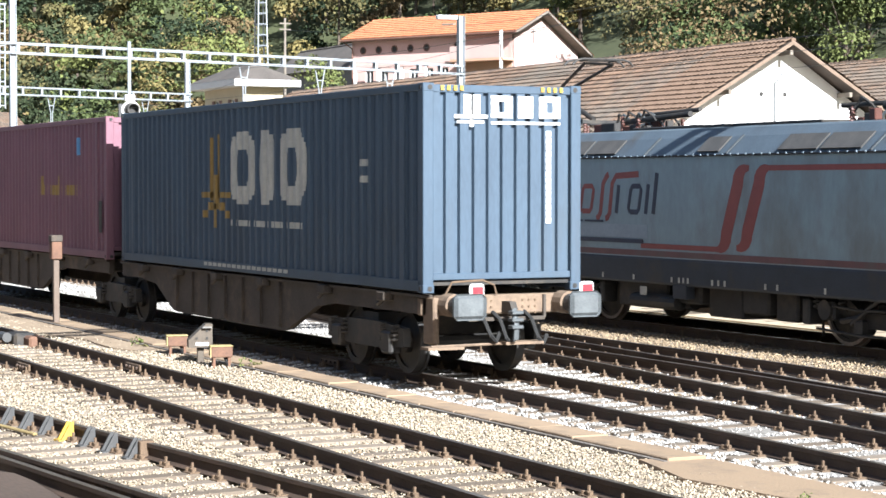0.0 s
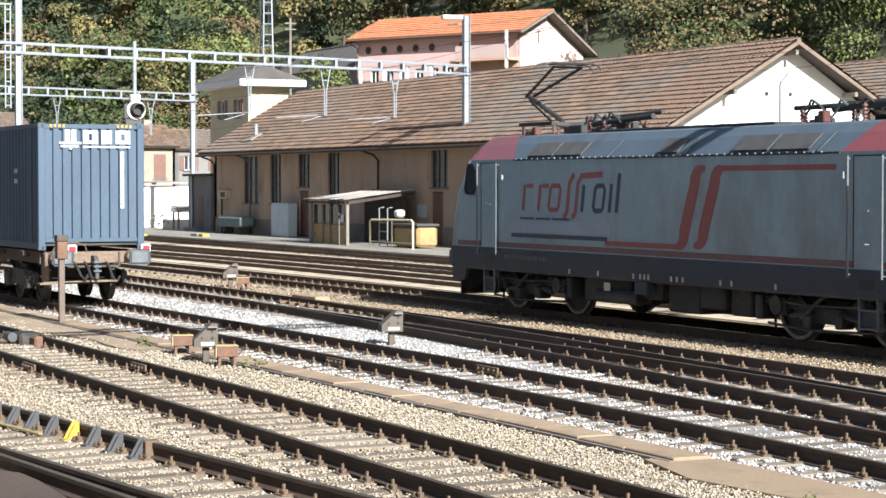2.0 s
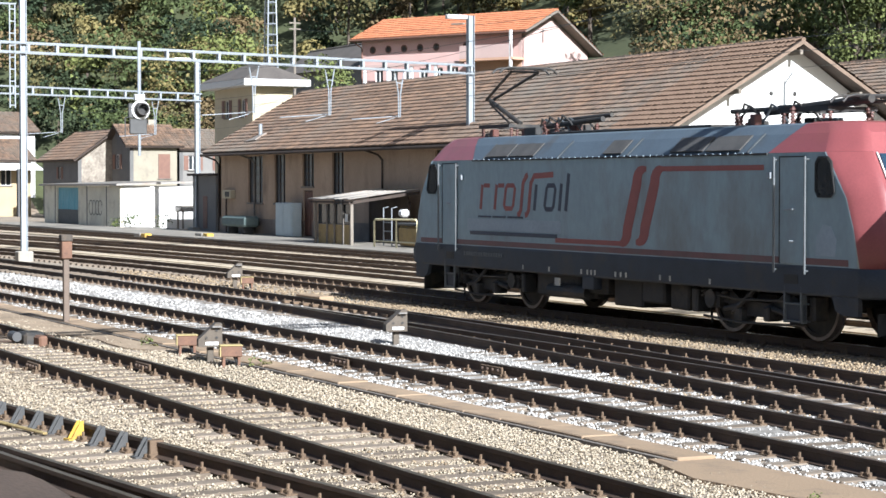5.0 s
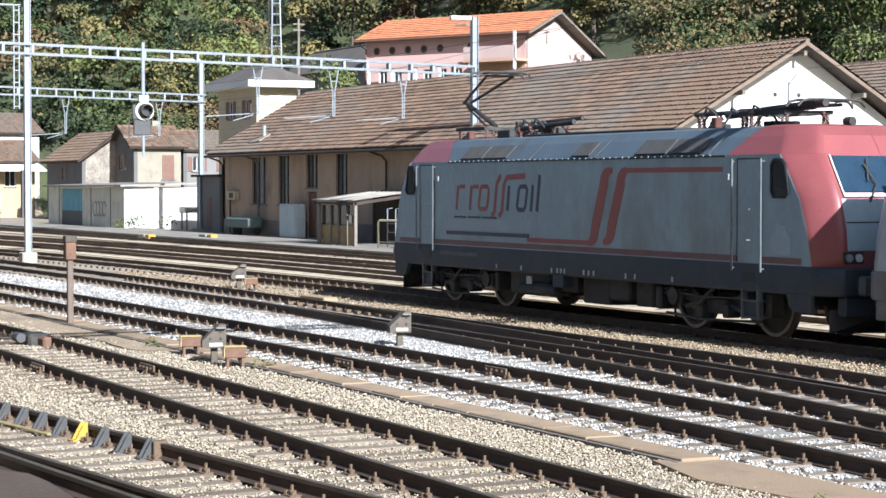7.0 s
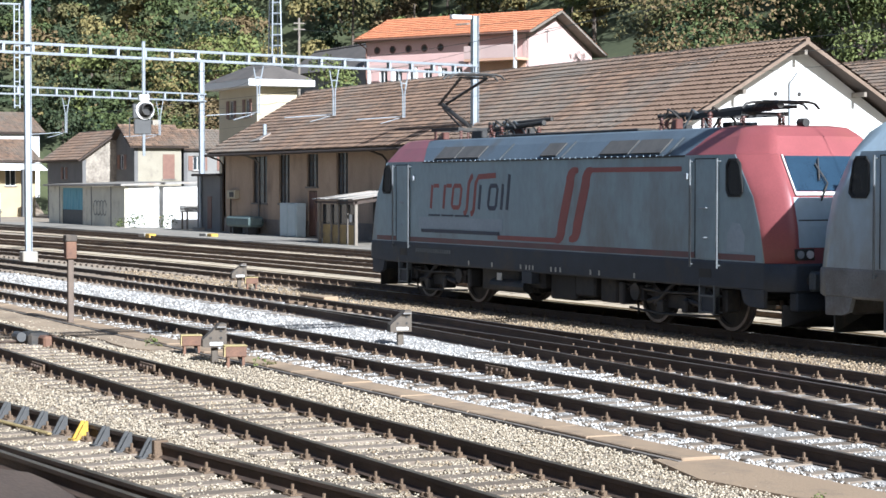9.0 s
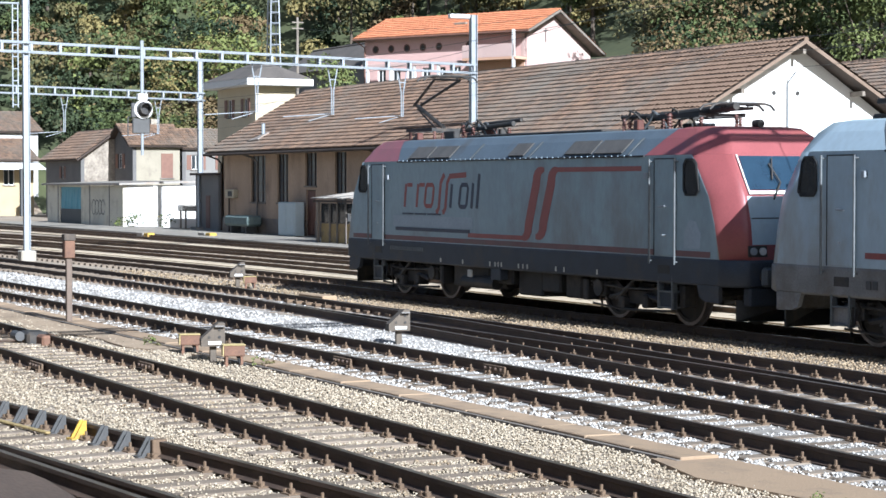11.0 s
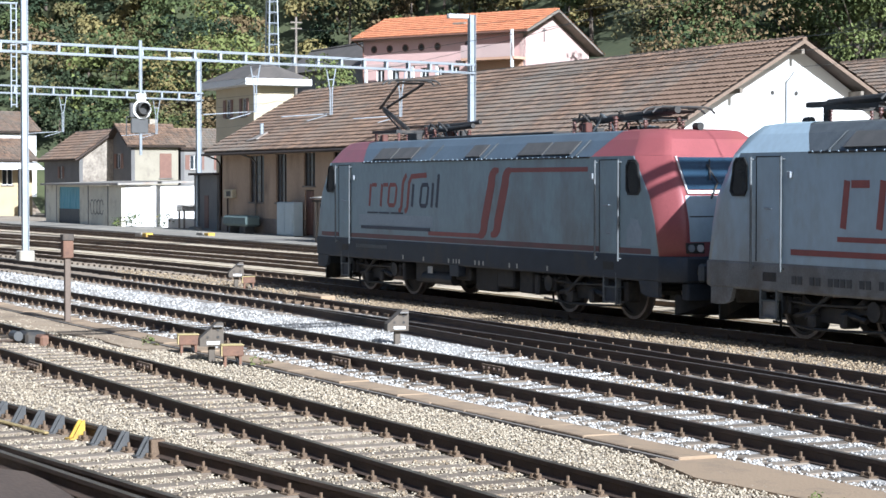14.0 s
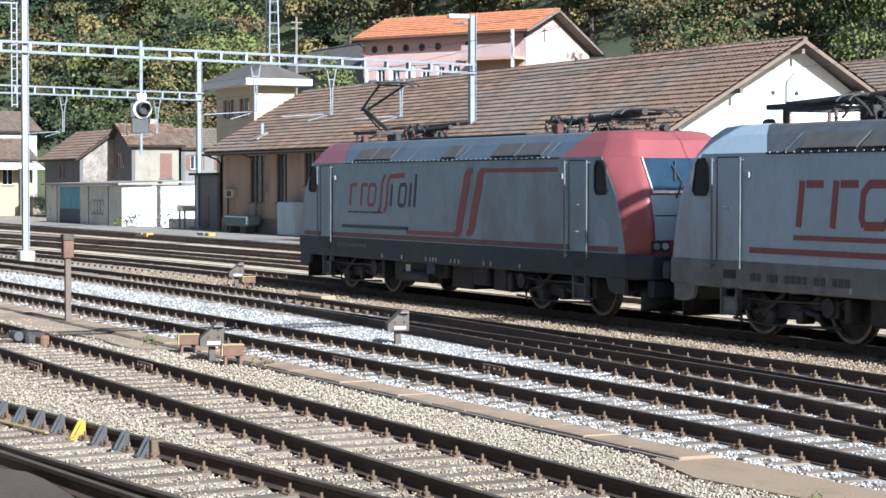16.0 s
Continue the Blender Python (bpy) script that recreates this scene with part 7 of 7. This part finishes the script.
# joint bars on the rails
for line, off, x in ((LINE_B, -0.7525, -29.7), (LINE_B, 0.7525, -27.4), (LINE_A, 0.7525, -30.2), (LINE_A, -0.7525, -31.0)):
    jb = thing("joint_bar", (x, line(x) + off - 0.05, -0.08), "rusty bolted joint bar on a rail", "joint bar", "joint bars")
    part("bar", bx(bmesh.new(), -0.35, 0.35, -0.035, 0.0, -0.05, 0.05, 0.008), CLIP, jb)
    for i in range(4):
        part("bolt", rod(bmesh.new(), (-0.26 + i * 0.17, -0.03, 0), (-0.26 + i * 0.17, -0.07, 0), 0.025, 6), RAIL, jb)


# ---- overhead wires ----
def wire(p, q, sag, r=0.007):
    bm = bmesh.new()
    n = 12
    pts = [Vector(p).lerp(Vector(q), i / n) - Vector((0, 0, sag * 4 * (i / n) * (1 - i / n))) for i in range(n + 1)]
    return solo("overhead_wire", bent(bm, pts, r, 4), COPPER, "thin dark overhead wire above the tracks", "wire", "overhead wires")


for a, b in (((-79.0, 30.0, 5.62), (-118, 32.4, 5.7)), ((-79.8, 33.7, 5.62), (-119.3, 38.9, 5.7))):
    wire(a, b, 0.0)
    wire((a[0], a[1], a[2] + 1.5), (b[0], b[1], b[2] + 1.5), 0.7)
wire((-24.2, 22.4, 5.42), (-77.3, 22.0, 5.45), 0.0)
wire((-24.2, 22.4, 6.9), (-77.3, 22.0, 7.2), 0.9)
wire((-24.2, 26.3, 5.6), (-78.2, 26.2, 5.6), 0.0)
wire((-24.2, 30.2, 5.62), (-79.0, 30.0, 5.62), 0.0)
wire((-150, 60, 10.6), (-70, 62, 16.2), 1.2, 0.016)
wire((-158.2, 63.6, 15.6), (-70, 57, 13.6), 1.6, 0.016)
lp = thing("wooden_pole", (-158.2, 63.6, 5.0), "weathered wooden wire pole on the slope", "pole")
part("pole", rod(bmesh.new(), (0, 0, -2), (0, 0, 11.6), 0.14, 8, 0.1), PALE_WOOD, lp)
for z in (10.6, 11.1):
    part("crossarm", box(-0.06, 0.06, -0.5, 0.5, z, z + 0.1), PALE_WOOD, lp)
pl = thing("lattice_tower", (-163.7, 63.6, 4.0), "white lattice steel pylon among the trees", "pylon")
for sx in (-1, 1):
    for sy in (-1, 1):
        part("leg", rod(bmesh.new(), (0.62 * sx, 0.62 * sy, 0), (0.3 * sx, 0.3 * sy, 17), 0.07, 5), GALV, pl)
for k in range(18):
    z = 0.5 + k * 0.92
    w = 0.62 - 0.32 * z / 17
    bm = bmesh.new()
    for a, b in (((-w, -w), (w, -w)), ((w, -w), (w, w)), ((-w, w), (w, w)), ((-w, -w), (-w, w))):
        rod(bm, (*a, z), (*b, z), 0.055, 4)
    part("brace", bm, GALV, pl)


# ---- woods ----
def crown_points(rng, n, c, r, h):
    """Leaf-clump centres over several lumps that make one uneven crown."""
    k = rng.integers(5, 9)
    lumps = np.stack([rng.normal(0, r * 0.45, k), rng.normal(0, r * 0.45, k), rng.uniform(-0.42, 0.5, k) * h], 1)
    lumps[0] = (0, 0, 0.3 * h)
    rad = rng.uniform(0.35, 0.62, k) * r
    w = rng.integers(0, k, n)
    d = rng.normal(size=(n, 3))
    d /= np.linalg.norm(d, axis=1)[:, None]
    d[:, 2] = np.where(d[:, 2] < -0.3, -d[:, 2], d[:, 2])
    rr = rad[w] * rng.uniform(0.72, 1.08, n)
    p = lumps[w] + d * rr[:, None] * np.array([1, 1, 0.95])
    return p + np.array(c), d


def foliage(name, trees, label, seed, size, kind="stuff", parent=None, category="woods", share=None):
    """One mesh of leaf clumps for many crowns: (x, y, z, radius, height, clumps, palette index)."""
    rng = np.random.default_rng(seed)
    P, D, M, S = [], [], [], []
    for x, y, z, r, h, n, mi in trees:
        p, d = crown_points(rng, n, (x, y, z), r, h)
        P.append(p)
        D.append(d)
        alt = rng.random(n) < 0.07
        M.append(np.where(alt, rng.integers(0, len(LEAVES), n), mi))
        S.append(rng.uniform(0.6, 1.25, n) * (size or min(0.5, max(0.18, 0.0021 * math.hypot(x, y)))))
    P, D, M, S = np.concatenate(P), np.concatenate(D), np.concatenate(M), np.concatenate(S)
    n = len(P)
    nrm = D * 1.0 + rng.normal(0, 0.42, (n, 3)) + np.array([0, 0, 0.3])
    nrm /= np.linalg.norm(nrm, axis=1)[:, None]
    t = np.cross(nrm, rng.normal(size=(n, 3)))
    t /= np.linalg.norm(t, axis=1)[:, None]
    b = np.cross(nrm, t)
    S = S[:, None]
    tip = nrm * S * 0.22
    v = np.stack([P - t * S * 0.5, P + b * S * 0.33 + tip * 0, P + t * S * 0.55 - tip, P - b * S * 0.36 + tip], 1).reshape(-1, 3)
    f = np.arange(n * 4).reshape(n, 4)
    tri = np.concatenate([f[:, [0, 1, 3]], f[:, [1, 2, 3]]])
    me = fast_mesh(name, v, tri, np.concatenate([M, M]))
    for m in LEAVES:
        me.materials.append(m)
    ob = new(name, me)
    ob.parent = parent
    return tagged(ob, label, category if parent is None else "", "", kind)


def fast_mesh(name, v, tri, mats=None):
    me = bpy.data.meshes.new(name)
    me.vertices.add(len(v))
    me.vertices.foreach_set("co", np.ascontiguousarray(v, np.float32).ravel())
    me.loops.add(len(tri) * 3)
    me.loops.foreach_set("vertex_index", np.ascontiguousarray(tri, np.int32).ravel())
    me.polygons.add(len(tri))
    me.polygons.foreach_set("loop_start", np.arange(0, len(tri) * 3, 3, dtype=np.int32))
    if mats is not None:
        me.polygons.foreach_set("material_index", np.ascontiguousarray(mats, np.int32))
    me.update(calc_edges=True)
    return me


def woods():
    rng = np.random.default_rng(5)
    trees = []
    trunks = bmesh.new()
    y = 57.0
    while y < 175:
        lo, hi = y / 0.86, min(y / 0.215, 430)
        x = lo
        step = 5.0 if y < 110 else 6.8
        while x < hi:
            px, py = -x + rng.uniform(-1.8, 1.8), y + rng.uniform(-1.8, 1.8)
            x += step * (1 if x < 260 else 1.5)
            # keep the house plots clear
            if (-149 < px < -127 and 58 < py < 82) or (-101 < px < -57 and 57 < py < 71) or (-170 < px < -152 and 60 < py < 74):
                continue
            if px < -135 and py < 61 and px > -172:
                continue
            ang = math.degrees(math.atan2(py, -px))
            low = -131 < px < -108 and py < 93
            if ang < 15.9 and math.hypot(px, py) > 300:
                continue
            if 21.0 < ang < 32.2 and py < 80:
                continue
            z = rise(px, py)
            big = rng.random() ** 1.6
            r = 2.2 + 2.8 * big if not low else 3.2 + 0.8 * big
            h = 5.5 + 6.0 * big if not low else 4.8 + 1.5 * big
            ang = math.degrees(math.atan2(py, -px))
            v = noise.noise(Vector((px * 0.035, py * 0.05, 7.0))) + rng.normal(0, 0.22)
            if ang < 21:
                mi = 3 if v > 0.0 else 4 if v > -0.08 else 1 if v > -0.3 else 0
            elif ang < 27:
                mi = 0 if v < -0.05 else 1 if v < 0.15 else 3 if v < 0.4 else 4
            elif ang < 35:
                mi = 4 if v > 0.3 else 2 if v > 0.0 else 1 if v > -0.3 else 3
            else:
                mi = 0 if v < 0.2 else 1
            u = rng.random()
            if u < 0.13:
                mi = 5 if ang < 33 else 1
            elif u < 0.24:
                mi = 6
            elif u < 0.33 and ang < 35:
                mi = 7
            if z > 60:
                break
            trees.append((px, py, z + h * 0.55, r * (0.8 if mi == 6 else 1.0), h * (1.25 if mi == 6 else 1.0), int(min(2600, max(850, 4.4e7 / (x * x + y * y)))), mi))
            if rng.random() < 0.5:
                rod(trunks, (px, py, z - 0.3), (px + rng.uniform(-0.4, 0.4), py, z + h * 0.6), 0.2, 5, 0.08)
        y += 4.4 if y < 110 else 6.0
    foliage("woods", trees, "dense mixed woods in early autumn on the hillside", 11, 0)
    solo("tree_trunks", trunks, BARK, "bare trunks among the hillside woods", "woods", "", "stuff")
    return len(trees)


woods()


def single_tree(x, y, z, r, h, mi, seed, n=900, size=0.4, label="leafy green tree beside the houses"):
    t = thing("tree", (x, y, z), label, "tree", "trees near the houses")
    bm = rod(bmesh.new(), (0, 0, -0.4), (0.1, 0, h * 0.5), 0.22, 8, 0.12)
    for k in range(6):
        a = k * 1.05
        rod(bm, (0.1, 0, h * (0.3 + 0.04 * k)), (math.cos(a) * r * 0.6, math.sin(a) * r * 0.6, h * (0.55 + 0.05 * k)), 0.08, 5, 0.03)
    part("trunk", bm, BARK, t)
    c = foliage("crown", [(0, 0, h * 0.62, r, h * 0.75, n, mi)], "", seed, size, "", t)
    return t


single_tree(-128.8, 54.6, 4.2, 2.6, 6.2, 2, 3, 1700, 0.24, "yellow-green leafy tree behind the goods shed")
single_tree(-100.0, 73.0, 7.0, 3.4, 7.5, 2, 7, 3000, 0.25, "bright green leafy tree above the shed roof")
single_tree(-94.0, 72.0, 7.0, 3.2, 7.5, 2, 8, 3000, 0.25, "bright green leafy tree above the shed roof")
single_tree(-186.0, 53.0, -0.2, 3.2, 9.0, 0, 10, 900, 0.4)
single_tree(-181.0, 55.0, -0.2, 3.4, 9.0, 1, 12, 900, 0.4)
bush = thing("bush", (-127.6, 39.9, -0.2), "low green weeds at the garage corner", "bush")
foliage("leaves", [(0, 0, 0.3, 1.5, 0.7, 260, 1), (-1.5, -0.4, 0.2, 0.8, 0.5, 120, 2)], "", 14, 0.16, "", bush)


for wx, wy, wn, ws in ((-14.9, 11.0, 50, 0.035), (-30.3, 11.55, 50, 0.05), (-35.2, 11.3, 50, 0.055)):
    wd = thing("weeds", (wx, wy, -0.2), "small dry green weeds in the ballast", "weeds", "weeds")
    foliage("leaves", [(0, 0, 0.06, 0.16, 0.13, wn, 2), (0.2, 0.06, 0.05, 0.1, 0.1, wn // 2, 3)], "", int(-wx * 10), ws, "", wd)


# ---- loose ballast stones ----
def stones(name, material, label, seed, bands):
    """Loose stones over stretches of the yard: (x0, x1, y_low(x), y_high(x), per square metre, size)."""
    rng = np.random.default_rng(seed)
    P, S = [], []
    for x0, x1, lo, hi, dens, size in bands:
        w = max(hi(x) - lo(x) for x in (x0, (x0 + x1) / 2, x1))
        n = int((x1 - x0) * w * dens)
        x = rng.uniform(x0, x1, n)
        a, b = np.array([lo(v) for v in x]), np.array([hi(v) for v in x])
        y = a + rng.random(n) * (b - a)
        keep = (y > 0.225 * -x) & (y < 0.86 * -x)
        x, y = x[keep], y[keep]
        P.append(np.stack([x, y, np.full(len(x), -0.175)], 1))
        S.append(rng.uniform(0.55, 1.35, len(x)) * size)
    P, S = np.concatenate(P), np.concatenate(S)
    for line in (LINE_A, LINE_B, LINE_C, LINE_Z, LINE_L, LINE_V):
        yc = np.array([line(v) for v in P[:, 0]])
        d = P[:, 1] - yc
        ph = np.mod({LINE_A: 1.7, LINE_B: 3.7, LINE_C: -0.3, LINE_Z: 1.7, LINE_L: 9.7, LINE_V: -31.2 + 60}[line] - P[:, 0] + 0.3, 0.6) - 0.3
        bad = (np.abs(np.abs(d) - 0.7525) < 0.11) | ((np.abs(d) < 1.22) & (np.abs(ph) < 0.15) & (rng.random(len(d)) < 0.9))
        P, S = P[~bad], S[~bad]
    n = len(P)
    base = np.array([(1, 0, 0), (-1, 0, 0), (0, 1, 0), (0, -1, 0), (0, 0, 1), (0, 0, -1)], float)
    R = rng.normal(size=(n, 3, 3))
    q, _ = np.linalg.qr(R)
    sc = rng.uniform(0.55, 1.0, (n, 6, 1)) * S[:, None, None] * 0.5
    v = np.einsum("nij,kj->nki", q, base) * sc
    v[:, :, 2] *= 0.8
    v += P[:, None, :] + np.stack([np.zeros(n), np.zeros(n), rng.uniform(-0.02, 0.012, n)], 1)[:, None, :]
    tri = np.array([(0, 2, 4), (2, 1, 4), (1, 3, 4), (3, 0, 4), (2, 0, 5), (1, 2, 5), (3, 1, 5), (0, 3, 5)])
    f = (tri[None] + (np.arange(n) * 6)[:, None, None]).reshape(-1, 3)
    me = fast_mesh(name, v.reshape(-1, 3), f)
    me.materials.append(material)
    return tagged(new(name, me), label, "ballast", "", "stuff")


cream_hi = lambda x: 11.4
stones("cream_stones", BALLAST_CREAM, "pale cream crushed stone ballast", 21, [
    (-24, -12, lambda x: 4.2, cream_hi, 560, 0.042), (-34, -24, lambda x: 5.2, cream_hi, 300, 0.05), (-48, -34, lambda x: 7.0, lambda x: 10.6, 90, 0.08),
    (-48, -18, lambda x: 10.4, lambda x: 11.45, 40, 0.05)])
stones("brown_stones", BALLAST_BROWN, "brown rust-stained crushed stone ballast", 23, [
    (-46, -18, lambda x: LINE_C(x) + 0.95, lambda x: LINE_L(x) + 1.2, 150, 0.06), (-66, -46, lambda x: LINE_C(x) + 1.3, lambda x: LINE_L(x) + 1.2, 45, 0.085),
    (-40, -12, lambda x: LINE_A(x) - 1.2, lambda x: LINE_A(x) + 1.2, 60, 0.05), (-26, -14, lambda x: LINE_B(x) + 1.0, lambda x: LINE_C(x) + 0.9, 130, 0.058)])
stones("white_stones", BALLAST_WHITE, "white crushed stone ballast", 22, [
    (-26, -13, lambda x: 11.98, lambda x: LINE_B(x) + 1.3, 330, 0.05), (-27, -13, lambda x: LINE_B(x) + 1.3, lambda x: LINE_V(x) + 0.3, 170, 0.058), (-40, -18, lambda x: LINE_C(x) + 0.85, lambda x: LINE_C(x) + 1.35, 130, 0.055), (-42, -26, lambda x: 12.0, lambda x: LINE_C(x) + 0.8, 160, 0.064), (-66, -42, lambda x: 12.0, lambda x: LINE_C(x) + 1.2, 55, 0.09)])

# plain unseen wall added behind the camera: closes that side, cuts skylight on -y faces
station = solo("unseen_sky_wall", box(-140, 70, -7.4, -7.0, -0.2, 8.5), GREY_RENDER, "plain grey wall added out of view behind the platform to block skylight", "wall", "", "structure")
solo("platform", box(-140, 70, -7.0, 3.2, -0.3, 0.55, 0.02), ASPHALT, "grey asphalt station platform", "platform", "", "structure")


track("track_near", "rusty railway track on worn timber sleepers in pale ballast", LINE_A, -60, 2, -60)
track("track_container", "railway track with dark rails in white ballast", LINE_B, -110, 4, -60)
track("track_middle", "railway track with dark rails in white ballast", LINE_C, -110, 0, -60)
track("track_locomotive", "railway track with rusty rails under the locomotives", LINE_L, -130, 10, -60, rust=RAIL_FAR)
track("track_far", "far railway track with rusty rails", LINE_D, -140, 0, 0, rust=RAIL_FAR)
track("track_far", "far railway track with rusty rails", LINE_E, -140, 0, 0, rust=RAIL_FAR)
track("track_shed", "railway track along the goods shed yard", LINE_F, -150, 0, 0, rust=RAIL_FAR)


# ---- what moves ----
# middle of the leading locomotive, by time
LOCO_X = [
    (0, -31.657),
    (1, -32.450),
    (2, -33.215),
    (3, -33.959),
    (4, -34.687),
    (5.2, -35.545),
    (6.5, -36.463),
    (8, -37.511),
    (9, -38.205),
    (10.2, -39.033),
    (11.5, -39.922),
    (13, -40.929),
    (14.5, -41.907),
    (16, -42.837),
]
# near headstock of the container wagon
TRAIN_X = [(0.0, -25.17), (0.5, -30.20), (1.0, -35.25), (1.5, -40.42), (2.0, -45.50), (2.5, -50.7), (3.0, -55.9), (4.0, -66.3), (8.0, -108.0), (16.0, -191.0)]


def motions():
    def heading(line, x, half):
        return line(x), math.degrees(math.atan((line(x + half) - line(x - half)) / (2 * half)))

    def ride(ob, line, rows, offset, half, z=0.0):
        out = []
        for t, x in rows:
            y, a = heading(line, x + offset, half)
            out.append((t, pose(x + offset, y, z, 0, 0, a)))
        walk(ob, out)

    ride(LOCO, LINE_L, LOCO_X, 0.0, 5.2)
    ride(LOCO_TWO, LINE_L, LOCO_X, 18.75, 5.2)
    straight = lambda x: 13.41 - 0.0005 * max(0.0, -40 - x) ** 2
    ride(WAGON, straight, TRAIN_X, 0.0, 2.0)
    ride(GTS, straight, TRAIN_X, -0.02, 2.0)
    ride(MAROON, straight, TRAIN_X, -14.75, 2.0)


motions()
